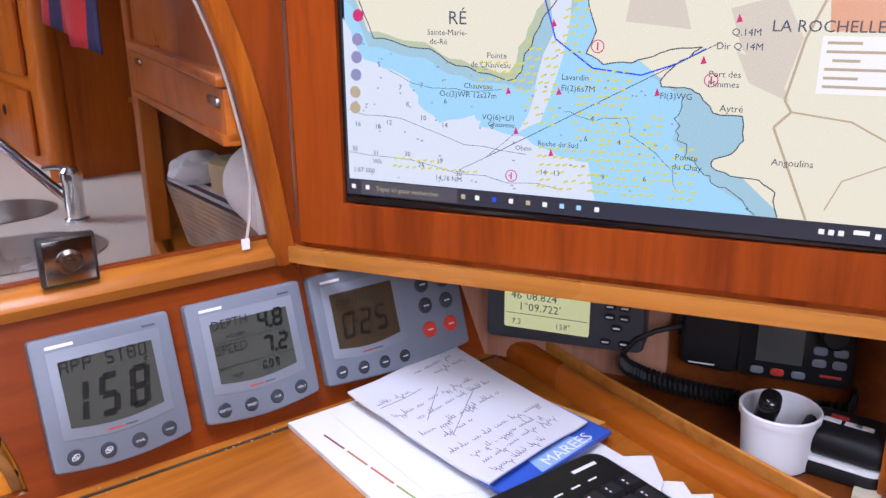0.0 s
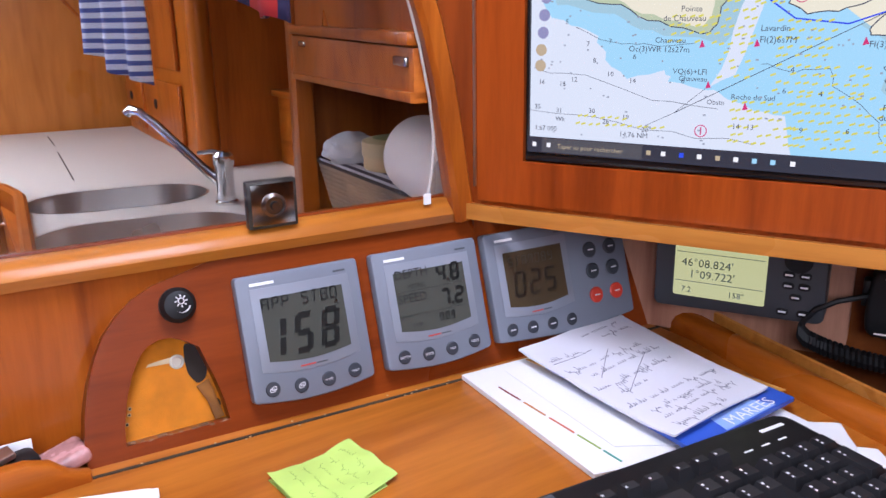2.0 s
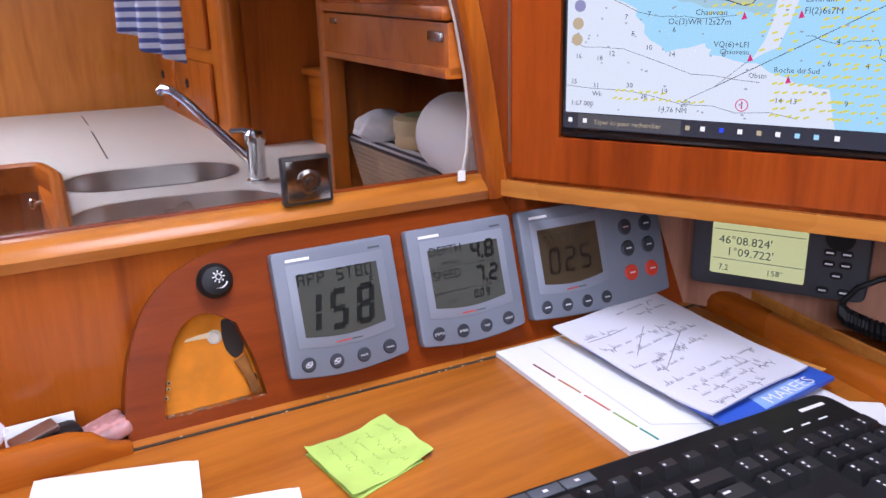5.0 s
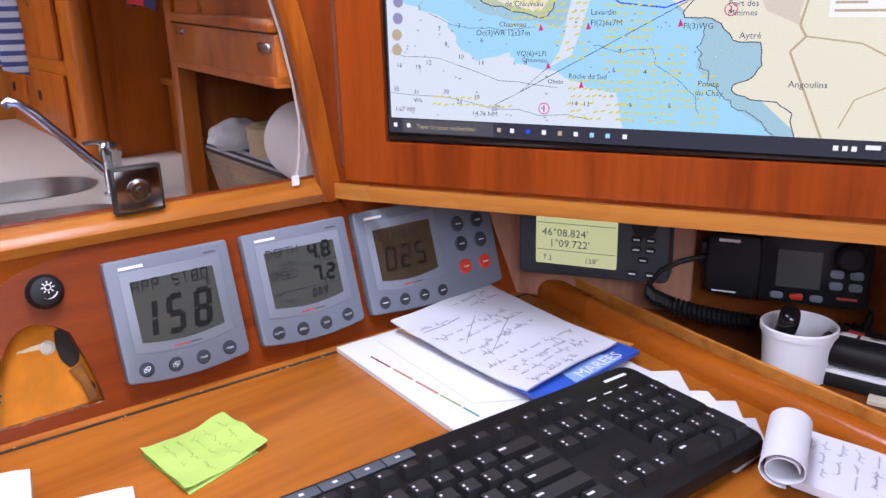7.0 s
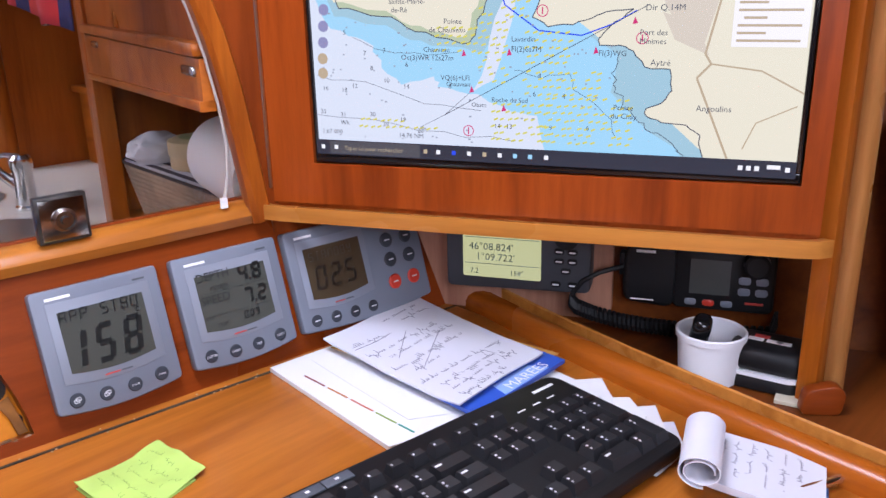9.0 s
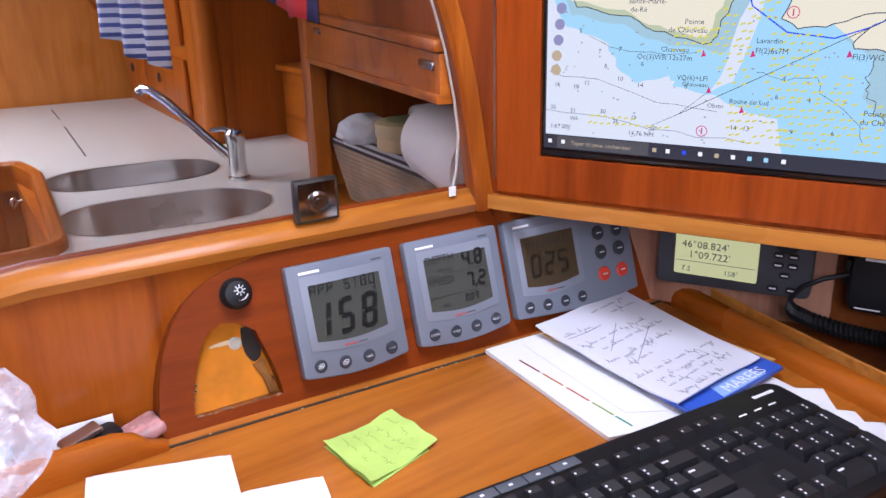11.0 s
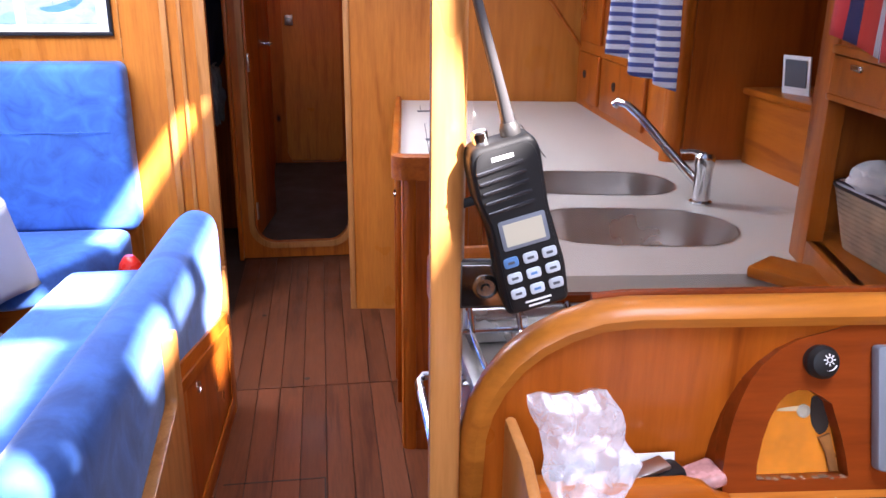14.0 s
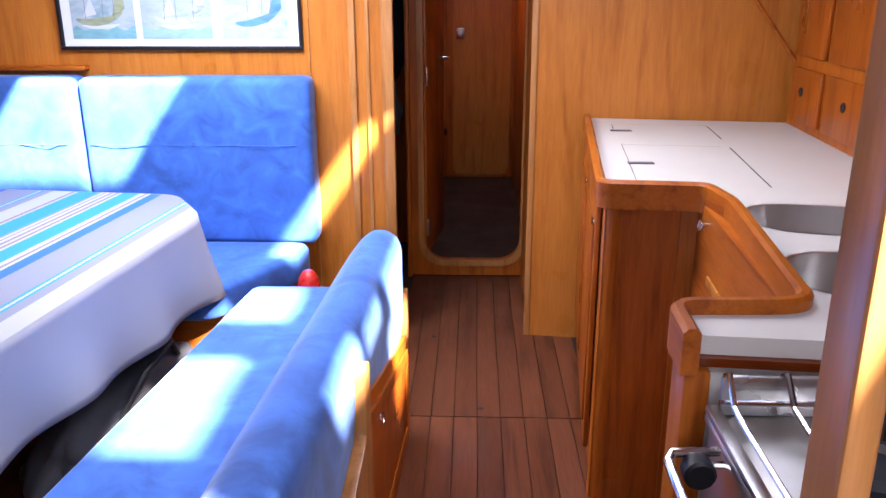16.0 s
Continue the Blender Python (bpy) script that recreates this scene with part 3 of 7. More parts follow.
# lids and finger plates in the worktop
LID = frame_of((0, 0, CT), (0.995, -0.10, 0), (0, 0, 1))
seams = bmesh.new()
for pts in (((0.417, 3.334), (0.394, 3.066)), ((0.377, 2.914), (0.322, 2.378)), ((0.078, 3.38), (0.411, 3.348)), ((0.0445, 2.967), (0.356, 2.93)), ((0.0445, 2.967), (-0.007, 2.43)), ((0.078, 3.38), (0.062, 3.24))):
    (xa, ya), (xb, yb) = pts
    d = Vector((xb - xa, yb - ya, 0)).normalized()
    n = Vector((-d.y, d.x, 0)) * (0.0022 if xa > 0.3 else 0.0010)
    seams.faces.new([seams.verts.new((p.x, p.y, CT + 0.0006)) for p in (Vector((xa, ya, 0)) + n, Vector((xb, yb, 0)) + n, Vector((xb, yb, 0)) - n, Vector((xa, ya, 0)) - n)])
part("lid_seam", seams, caulk, counter, smooth=False)
for x, y in ((0.050, 3.234), (0.012, 2.674)):
    part("lid_pull", box(x, x + 0.075, y - 0.014, y + 0.014, CT - 0.001, CT + 0.002, 0.0008), grey_dark, counter, "recessed lid pull")

tap = thing("mixer_tap", "chrome single-lever mixer tap on the worktop", "tap", pose(0.548, 1.858, CT))
part("body", lathe([(0.026, 0), (0.026, 0.006), (0.020, 0.01), (0.020, 0.085), (0.023, 0.09), (0.023, 0.11), (0.016, 0.118)], 20), chrome, tap)
part("spout", tube([(-0.005, 0.015, 0.045), (-0.05, 0.08, 0.105), (-0.10, 0.15, 0.175), (-0.122, 0.185, 0.200), (-0.136, 0.208, 0.205), (-0.143, 0.218, 0.196)], [0.011, 0.0105, 0.010, 0.010, 0.011, 0.0115], 14), chrome, tap)
part("lever", tube([(0, 0, 0.112), (-0.02, 0.02, 0.118), (-0.045, 0.035, 0.116)], [0.009, 0.006, 0.005], 10), chrome, tap)

# lockers along the hull behind the worktop
lock = thing("hull_locker", "varnished teak hull locker with four drawer fronts", "locker")
part("carcass", prism([(0.735, 3.42), (0.672, 2.33), (1.5, 2.33), (1.5, 3.4)], CT - 0.02, 1.9), wood_z, lock)
part("pilaster", tube([(0.668, 2.31, CT), (0.668, 2.31, 1.9)], 0.032, 18), wood_z, lock, "rounded teak pilaster")
lm = frame_of((0.672, 2.33, 0), (0.063, 1.09, 0), (0, 0, 1))
for a, b in ((0.22, 0.70), (0.75, 1.02)):
    for z0, z1 in ((CT + 0.03, 1.165), (1.205, 1.62)):
        dr = part("drawer_front", box(a, b, 0.0, 0.016, z0, z1, 0.006, m=lm), wood_panel, lock)
        if z0 < 1.1:
            part("finger_hole", lathe([(0.016, 0), (0.016, 0.004), (0.010, 0.004), (0.009, 0.001)], 14, m=lm @ pose(a * 0.36 + b * 0.64, 0.016, z0 + 0.105, -90, 0, 0)), caulk, dr)
box_l = thing("hull_box", "varnished teak box along the hull", "box")
part("carcass", box(0.865, 1.5, 1.35, 2.27, CT, 1.14), wood_y, box_l)
part("lid", box(0.85, 1.5, 1.33, 2.285, 1.14, 1.158, 0.004), wood_y, box_l)
part("back_panel", prism([(0.69, 2.30), (1.5, 2.27), (1.5, 2.29), (0.69, 2.32)], CT, 1.9), wood_panel, box_l)
photo = thing("photo_card", "small framed photograph standing on the teak box", "photograph", pose(0.915, 2.13, 1.158, 0, -8, 20))
part("frame", box(-0.003, 0.003, -0.042, 0.042, 0, 0.10, 0.001), paper, photo)
part("print", box(-0.005, -0.003, -0.033, 0.033, 0.02, 0.09), grey_dark, photo, "dark print")

# outboard cabinet with the open cubby
CUB = frame_of((0.563, 1.51, 0), (-0.27, -0.963, 0), (-0.963, 0.27, 0))      # x aft along the face, y up, z inboard
cub = thing("cubby_cabinet", "varnished teak outboard cabinet with an open cubby and drop front", "cabinet")
part("stile", box(0.0, 0.085, CT - 0.01, 1.9, -0.03, 0.0, 0.002, m=CUB), wood_z, cub)
part("lintel", prism([(0.085, 1.256), (0.80, 1.281), (0.80, 1.327), (0.085, 1.325)], -0.028, 0.002, 0.002, m=CUB), wood_x, cub)
part("bead", prism([(0.085, 1.252), (0.80, 1.277), (0.80, 1.287), (0.085, 1.262)], -0.02, 0.006, 0.002, m=CUB), wood_x, cub)
part("ledge", box(0.085, 0.80, 1.328, 1.342, -0.02, 0.008, 0.004, m=CUB), wood_x, cub)
part("upper_front", box(0.085, 0.80, 1.342, 1.9, -0.03, -0.006, m=CUB), wood_panel, cub)
part("sill", box(0.085, 0.766, CT - 0.01, 1.0, -0.028, 0.0, 0.002, m=CUB), wood_x, cub)
part("shelf", box(0.02, 0.766, 0.985, 1.0, -0.42, -0.01, m=CUB), wood_y, cub)
part("back", box(0.0, 0.775, CT, 1.9, -0.44, -0.42, m=CUB), wood_panel, cub)
part("end", box(-0.02, 0.0, CT, 1.9, -0.44, -0.02, m=CUB), wood_z, cub)
for a in (0.198, 0.765):
    part("latch", box(a - 0.022, a + 0.022, 1.309, 1.3185, 0.0, 0.006, 0.002, m=CUB), FIT, cub, "small tarnished turn latch")
BASK = frame_of((0.562, 1.45, 1.0), (-0.0765, -1, 0), (0, 0, 1))      # x aft, y outboard
stack = thing("wicker_basket", "grey-brown woven basket standing in the cubby", "basket", BASK)
mats = plain("woven_cane", (0.36, 0.25, 0.15), 0.7, 0, 0.3, 90, 0.6)
weave = bmesh.new()
rings = []
for k in range(37):
    z = 0.1045 * k / 36
    inset = 0.020 * (1 - z / 0.1045) + (0.0022 if k % 3 == 0 else 0.0)
    rings.append([weave.verts.new((x, y, z + 0.0012 * math.sin(23 * x + 2.1 * k))) for x, y in rounded(inset, 0.47 - inset, inset, 0.25 - inset, 0.07, 8)])
for ra, rb in zip(rings, rings[1:]):
    for i in range(len(ra)):
        weave.faces.new((ra[i], ra[(i + 1) % len(ra)], rb[(i + 1) % len(ra)], rb[i]))
weave.faces.new(rings[0][::-1])
weave.faces.new(rings[-1])
part("weave", weave, mats, stack)
tray_mat = striped("striped_plate", [(0, (0.66, 0.66, 0.70)), (0.55, (0.03, 0.03, 0.05))], 1, 0.026)
plate = thing("striped_tray", "flat tray with black and white stripes on the basket", "tray", BASK @ Matrix.Translation((0, 0, 0.1066)))
part("dish", prism(rounded(0.004, 0.466, 0.004, 0.246, 0.06, 6), 0.0, 0.004), tray_mat, plate)
part("rim", sweep([(x, y, 0.0015) for x, y in rounded(0.002, 0.468, 0.002, 0.248, 0.06, 8)][:-1] , [(-0.0016, -0.0015), (0.0016, -0.0015), (0.0016, 0.003), (-0.0016, 0.003)], lambda d: Vector((d.y, -d.x, 0))), black_plastic, plate)
cheese = thing("cheese_box", "round wooden cheese box with a pale lid", "cheese box", Matrix.Translation((0.632, 1.247, 1.1108)))
part("box", lathe([(0.054, 0), (0.056, 0.002), (0.056, 0.042), (0.053, 0.044)], 28), plain("chip_wood", (0.66, 0.47, 0.24), 0.6), cheese)
part("lid", lathe([(0.057, 0.022), (0.058, 0.024), (0.058, 0.046), (0.05, 0.049), (0.02, 0.05)], 28), plain("cheese_lid", (0.68, 0.52, 0.27), 0.6), cheese)
part("print", lathe([(0.040, 0.0505), (0.038, 0.0512), (0.01, 0.0514)], 20), plain("lid_print", (0.30, 0.34, 0.14), 0.6), cheese)
wrapped = thing("wrapped_bread", "white paper-wrapped loaf beside the cheese", "packet", Matrix.Translation((0.597, 1.345, 1.1108)) @ Matrix.Scale(0.95, 4))
bm = bmesh.new()
bmesh.ops.create_icosphere(bm, subdivisions=4, radius=1.0)
for v in bm.verts:
    k = 1 + 0.22 * noise.noise(v.co * 2.2) + 0.06 * noise.noise(v.co * 7)
    v.co = Vector((v.co.x * 0.050 * k, v.co.y * 0.036 * k, max(-0.8, v.co.z) * 0.030 * k + 0.024))
part("wrap", bm, paper, wrapped)
cheese_wrap = thing("cheese_packet", "pale printed paper packet lying behind the cheese box", "packet", BASK @ pose(0.115, 0.125, 0.1108, 0, 0, -8))
part("wrapper", box(0.0, 0.135, 0.0, 0.075, 0.0, 0.062, 0.016, seg=3), plain("printed_wrapper", (0.72, 0.67, 0.58), 0.5, 0, 0.06, 120, 0.5, dist=0.002), cheese_wrap)
part("red_label", box(0.055, 0.085, 0.020, 0.050, 0.0615, 0.0630, 0.0005), plain("label_red", (0.5, 0.10, 0.07), 0.5), cheese_wrap)
part("green_label", box(0.040, 0.054, 0.018, 0.052, 0.0615, 0.0628, 0.0005), plain("label_green", (0.15, 0.28, 0.12), 0.5), cheese_wrap)
roll = thing("paper_roll", "fat roll of white kitchen paper on its side", "paper roll", CUB @ pose(0.452, 1.167, -0.112, 0, 90, 0) @ Matrix.Scale(0.90, 4))
part("roll", lathe([(0.012, 0.004), (0.045, 0.002), (0.060, 0.0), (0.0625, 0.006), (0.0625, 0.22), (0.060, 0.23), (0.012, 0.228)], 36), plain("kitchen_paper", (0.82, 0.77, 0.69), 0.8, 0, 0.03, 60, 0.4), roll)


def hanging(name, label, mat, m, w, h, waves, depth, bottom_slope=0.0):
    """A cloth that hangs in soft folds; x across, y up, z out."""
    t = thing(name, label, "towel", m)
    b = bmesh.new()
    nx, ny = 36, 20
    grid = [[None] * (ny + 1) for _ in range(nx + 1)]
    for i in range(nx + 1):
        for j in range(ny + 1):
            u, v = i / nx, j / ny
            z = depth * (0.5 + 0.5 * math.sin(u * waves * 2 * math.pi + 0.8 * v)) * (1.15 - 0.6 * v) + 0.006 * noise.noise(Vector((u * 5, v * 4, 1)))
            squeeze = 1 - 0.22 * v
            grid[i][j] = b.verts.new(((u - 0.5) * w * squeeze, v * h + bottom_slope * (u - 0.5) + 0.006 * math.sin(u * 9), z + 0.004))
    for i in range(nx):
        for j in range(ny):
            b.faces.new((grid[i][j], grid[i + 1][j], grid[i + 1][j + 1], grid[i][j + 1]))
    ob = part("cloth", b, mat, t)
    so = ob.modifiers.new("thick", "SOLIDIFY")
    so.thickness = 0.003
    return t


sailor = striped("blue_white_stripes", [(0, (0.72, 0.74, 0.80)), (0.55, (0.06, 0.10, 0.30))], 1, 0.0185)
hanging("striped_towel", "white tea towel with blue stripes hanging over the sinks", sailor, frame_of((0.334, 1.726, 1.266), (0.214, -0.977, 0), (-0.977, -0.214, 0)), 0.235, 0.40, 2.6, 0.03, -0.055)
redtow = striped("red_navy_stripes", [(0, (0.05, 0.05, 0.16)), (0.18, (0.65, 0.62, 0.6)), (0.26, (0.60, 0.03, 0.03)), (0.62, (0.03, 0.03, 0.10)), (0.75, (0.62, 0.05, 0.03)), (0.92, (0.6, 0.6, 0.58))], 0, 0.13)
hanging("red_towel", "red, navy and white striped towel hanging before the cubby", redtow, frame_of((0.334, 1.035, 1.362), (-0.09, -1, 0), (-1, 0.09, 0)), 0.19, 0.30, 1.6, 0.02, -0.03)
for nm_, xx, ya, yb, zz in (("towel_rail", 0.330, 1.60, 1.86, 1.662), ("towel_rail", 0.329, 0.93, 1.15, 1.662)):
    tr_ = thing(nm_, "thin steel towel rail under the deckhead", "towel rail", group="towel rails")
    part("rod", tube([(xx, ya, 1.9), (xx, ya, zz), (xx, yb, zz), (xx, yb, 1.9)], 0.005, 8), steel, tr_)

block = thing("corner_block", "varnished teak block at the end of the worktop", "block", pose(0.46, 1.40, CT, 0, 0, -55))
part("block", box(-0.02, 0.17, -0.045, 0.045, 0, 0.022, 0.006), wood_x, block)

# ---- cooker ----
cooker = thing("cooker", "gimballed stainless steel boat cooker with pan rails", "cooker", pose(-0.006, 0, 0.020))
part("body", box(-0.085, 0.42, 0.90, 1.40, 0.42, 0.815, 0.004), steel, cooker)
part("hob", box(-0.092, 0.43, 0.885, 1.405, 0.815, 0.83, 0.005), steel, cooker)
part("back_guard", box(-0.074, 0.42, 1.392, 1.402, 0.83, 0.892, 0.003), steel, cooker, "upright steel splash guard")
part("rim", box(-0.092, -0.072, 0.885, 1.405, 0.83, 0.842, 0.003), steel, cooker)
for x in (-0.072, 0.008, 0.095, 0.19):
    part("pan_rail", tube([(x, 1.39, 0.895), (x, 1.375, 0.905), (x, 1.34, 0.872), (x, 1.29, 0.867), (x, 0.92, 0.867), (x, 0.90, 0.845)], 0.0045, 8), chrome, cooker)
part("cross_rail", tube([(-0.085, 1.365, 0.866), (0.42, 1.365, 0.866)], 0.0045, 8), chrome, cooker)
for cx, cy in ((0.07, 1.24), (0.28, 1.24), (0.17, 1.03)):
    part("burner", lathe([(0.045, 0.83), (0.045, 0.84), (0.036, 0.85), (0.01, 0.852)], 22, m=Matrix.Translation((cx, cy, 0))), black_plastic, cooker)
part("oven_handle", tube([(-0.09, 1.33, 0.810), (-0.155, 1.325, 0.810), (-0.164, 1.31, 0.807), (-0.164, 0.98, 0.795), (-0.155, 0.965, 0.795), (-0.09, 0.96, 0.795)], 0.007, 10), chrome, cooker)
part("gimbal_knob", lathe([(0.02, 0), (0.022, 0.005), (0.022, 0.028), (0.018, 0.032)], 16, m=pose(-0.122, 1.325, 0.792, 90, 0, 0)), black_plastic, cooker)
part("gimbal_pin", tube([(-0.135, 1.318, 0.797), (-0.07, 1.318, 0.797)], 0.006, 8), chrome, cooker)
part("burner_knob", lathe([(0.02, 0), (0.022, 0.005), (0.020, 0.026), (0.016, 0.03)], 16, m=pose(-0.085, 1.20, 0.77, 0, -90, 0)), black_plastic, cooker)
pot = thing("cooking_pot", "steel pot standing on the cooker", "pot", pose(0.20, 1.17, 0.8912))
part("bowl", lathe([(0.085, 0), (0.092, 0.004), (0.094, 0.07), (0.097, 0.073), (0.091, 0.073), (0.088, 0.008), (0.01, 0.006)], 30), steel, pot)

# ---- saloon ----
settee = thing("settee", "blue velvet settee against the saloon bulkhead", "settee")
part("base", box(-2.65, -1.16, 2.98, 3.59, -0.004, 0.33), wood_x, settee)


def cushion(x0, x1, y0, y1, z0, z1, r):
    t = bmesh.new()
    bmesh.ops.create_cube(t, size=1.0)
    for v in t.verts:
        v.co = Vector((x0 + (v.co.x + 0.5) * (x1 - x0), y0 + (v.co.y + 0.5) * (y1 - y0), z0 + (v.co.z + 0.5) * (z1 - z0)))
    bmesh.ops.bevel(t, geom=t.edges[:], offset=r, segments=4, profile=0.5, affect="EDGES")
    return t


def dented(bm, axis, level, points, radius, depth, cuts=5):
    """Subdivides and presses dents at the given points on one side."""
    bmesh.ops.subdivide_edges(bm, edges=[e for e in bm.edges if e.calc_length() > 0.12], cuts=cuts, use_grid_fill=True)
    for v in bm.verts:
        if abs(v.co[axis] - level) < 0.03:
            for p in points:
                d = (v.co - Vector(p)).length
                v.co[axis] += depth * math.exp(-(d / radius) ** 2)
            v.co[axis] += 0.006 * noise.noise(v.co * 6)
    return bm


for x0, x1, bx in ((-1.977, -1.068, (-1.82, -1.542, -1.251)), (-2.64, -1.983, (-2.42, -2.15))):
    c = part("back_cushion", dented(cushion(x0, x1, 3.45, 3.595, 0.44, 1.112, 0.035), 1, 3.45, [(x, 3.45, 0.850) for x in bx], 0.05, 0.022, 9), blue_velvet, settee)
    for x in bx:
        part("button", lathe([(0.011, 0), (0.010, 0.004), (0.004, 0.007)], 12, m=pose(x, 3.468, 0.850, 90, 0, 0)), blue_velvet, c)
    part("seam", tube([(x0 + 0.03, 3.4495, 0.850), (x1 - 0.06, 3.4495, 0.850)], 0.0016, 6), blue_velvet, c)
seat = prism(soften([(-2.64, 2.93), (-1.33, 2.88), (-1.09, 3.30), (-1.09, 3.45), (-2.64, 3.45)], 0.09, 6), 0.335, 0.462, 0.03, seg=4)
part("seat_cushion", seat, blue_velvet, settee)

bench = thing("bench", "blue velvet bench seat with its back to the aisle", "bench")
SK = Matrix(((1, 0.047, 0, -0.66 - 0.047 * 2.74), (0, 1, 0, 0), (0, 0, 1, 0), (0, 0, 0, 1)))     # sheared along the aisle
part("base", box(-0.50, -0.03, 0.6, 2.72, -0.004, 0.34, m=SK), wood_y, bench)
seat2 = prism(soften([(-0.64, 0.6), (-0.20, 0.6), (-0.20, 2.90), (-0.53, 2.90)], 0.04, 4), 0.345, 0.478, 0.025, seg=4, m=SK)
bmesh.ops.subdivide_edges(seat2, edges=[e for e in seat2.edges if e.calc_length() > 0.3], cuts=14)
part("seat_cushion", seat2, blue_velvet, bench)
prof = [(-0.255, 0.42), (-0.245, 0.49), (-0.20, 0.575), (-0.14, 0.675), (-0.105, 0.72), (-0.075, 0.737), (-0.04, 0.735), (-0.004, 0.715), (0.010, 0.68), (0.013, 0.60), (0.007, 0.42), (-0.004, 0.35)]
prof = soften(prof, 0.05, 5)
back = bmesh.new()
rows = []
for k in range(121):
    y = 0.6 + (2.752 - 0.6) * k / 120
    end = max(0, (k - 114) / 6)
    row = []
    for a, z in prof:
        cx, cz = -0.11, 0.56
        s = 1 - 0.10 * end ** 2
        wob = 0.005 * noise.noise(Vector((a * 9, y * 3, z * 9)))
        row.append(back.verts.new(SK @ Vector((cx + (a - cx) * s + wob, y, cz + (z - cz) * s + wob))))
    rows.append(row)
for a, b in zip(rows, rows[1:]):
    for i in range(len(prof)):
        back.faces.new((a[i], a[(i + 1) % len(prof)], b[(i + 1) % len(prof)], b[i]))
back.faces.new(rows[0])
back.faces.new(rows[-1])
bk = part("backrest", back, blue_velvet, bench)
part("piping", tube([SK @ Vector((-0.235, y, 0.508)) for y in (0.62, 1.2, 1.8, 2.4, 2.74)], 0.004, 6), blue_velvet, bk)
YZ = Matrix(((0, 0, 1, 0), (1, 0, 0, 0), (0, 1, 0, 0), (0, 0, 0, 1)))     # outline y, z pulled along x
part("front_panel", prism([(1.93, -0.004), (2.70, -0.004), (2.70, 0.381), (1.93, 0.551)], -0.016, 0.0165, 0.003, m=SK @ YZ), wood_y, bench)
part("front_stile", box(-0.03, 0.019, 2.70, 2.745, -0.004, 0.53, 0.004, m=SK), wood_pale_z, bench)
ld = part("locker_door", prism([(1.99, 0.06), (2.665, 0.06), (2.665, 0.352), (1.99, 0.50)], 0.0165, 0.020, 0.002, m=SK @ YZ), wood_panel, bench)
for outline in ([(1.99, 0.465), (2.665, 0.317), (2.665, 0.352), (1.99, 0.50)], [(1.99, 0.06), (2.665, 0.06), (2.665, 0.095), (1.99, 0.095)],
                [(1.99, 0.095), (2.025, 0.095), (2.025, 0.457), (1.99, 0.465)], [(2.63, 0.095), (2.665, 0.095), (2.665, 0.317), (2.63, 0.325)]):
    part("door_frame", prism(outline, 0.020, 0.026, 0.002, m=SK @ YZ), wood_y, ld)
part("finger_latch", lathe([(0.017, 0), (0.017, 0.005), (0.011, 0.007), (0.010, 0.003)], 16, m=SK @ pose(0.020, 2.172, 0.388, 0, 90, 0)), chrome, ld)
arm = prism(soften([(0.5, 0.0), (1.945, 0.0), (1.945, 0.668), (1.893, 0.668), (1.888, 0.50), (1.62, 0.42), (0.5, 0.40)], 0.026, 5), -0.012, 0.018, 0.004,
            m=SK @ Matrix(((0, 0, 1, 0.020), (1, 0, 0, 0), (0, 1, 0, 0), (0, 0, 0, 1))))
part("end_board", arm, wood_pale_z, bench)

table = thing("saloon_table", "saloon table on a varnished pedestal", "table", pose(-1.36, 2.90, 0, 0, 0, -5.5))
part("tabletop", prism(soften([(-1.15, -1.9), (0, -1.9), (0, 0.0), (-0.20, 0.26), (-1.15, 0.26)], 0.05), 0.690, 0.714, 0.004), wood_y, table)
part("pedestal", lathe([(0.06, -0.004), (0.06, 0.02), (0.034, 0.05), (0.030, 0.30), (0.034, 0.69)], 20, m=Matrix.Translation((-0.36, -0.44, 0))), wood_red, table)
part("foot", lathe([(0.085, -0.004), (0.085, 0.012), (0.06, 0.02)], 24, m=Matrix.Translation((-0.36, -0.44, 0))), steel, table)
part("pedestal", lathe([(0.06, -0.004), (0.06, 0.02), (0.034, 0.05), (0.030, 0.30), (0.034, 0.69)], 20, m=Matrix.Translation((-0.36, -1.35, 0))), wood_red, table)

BLUE, SKYB, GREY, WHT, TAU = (0.02, 0.12, 0.38), (0.02, 0.24, 0.54), (0.20, 0.21, 0.25), (0.38, 0.38, 0.40), (0.22, 0.16, 0.16)
stripes = striped("tablecloth_stripes", [(0.0, WHT), (0.03, TAU), (0.05, WHT), (0.07, SKYB), (0.20, GREY), (0.215, WHT), (0.235, TAU), (0.25, WHT), (0.27, TAU), (0.29, WHT), (0.31, TAU), (0.33, WHT), (0.35, SKYB),
                  (0.46, WHT), (0.49, TAU), (0.51, WHT), (0.53, BLUE), (0.60, GREY), (0.80, SKYB), (0.815, WHT), (0.83, SKYB), (0.845, GREY), (0.90, WHT)], 0, 0.62)
skirt_cloth = plain("tablecloth_border", (0.33, 0.325, 0.345), 0.8, 0, 0.05, 20, 0.2)
cloth = thing("tablecloth", "blue, grey and white striped tablecloth hanging over the table", "tablecloth", pose(-1.36, 2.90, 0, 0, 0, -5.5))
rim = soften([(-1.17, -1.92), (0.012, -1.92), (0.012, 0.012), (-0.195, 0.272), (-1.17, 0.272)], 0.07, 6)
top = prism(rim, 0.7145, 0.7165)
part("top_cloth", top, stripes, cloth, smooth=False)
sk = bmesh.new()
dense = []
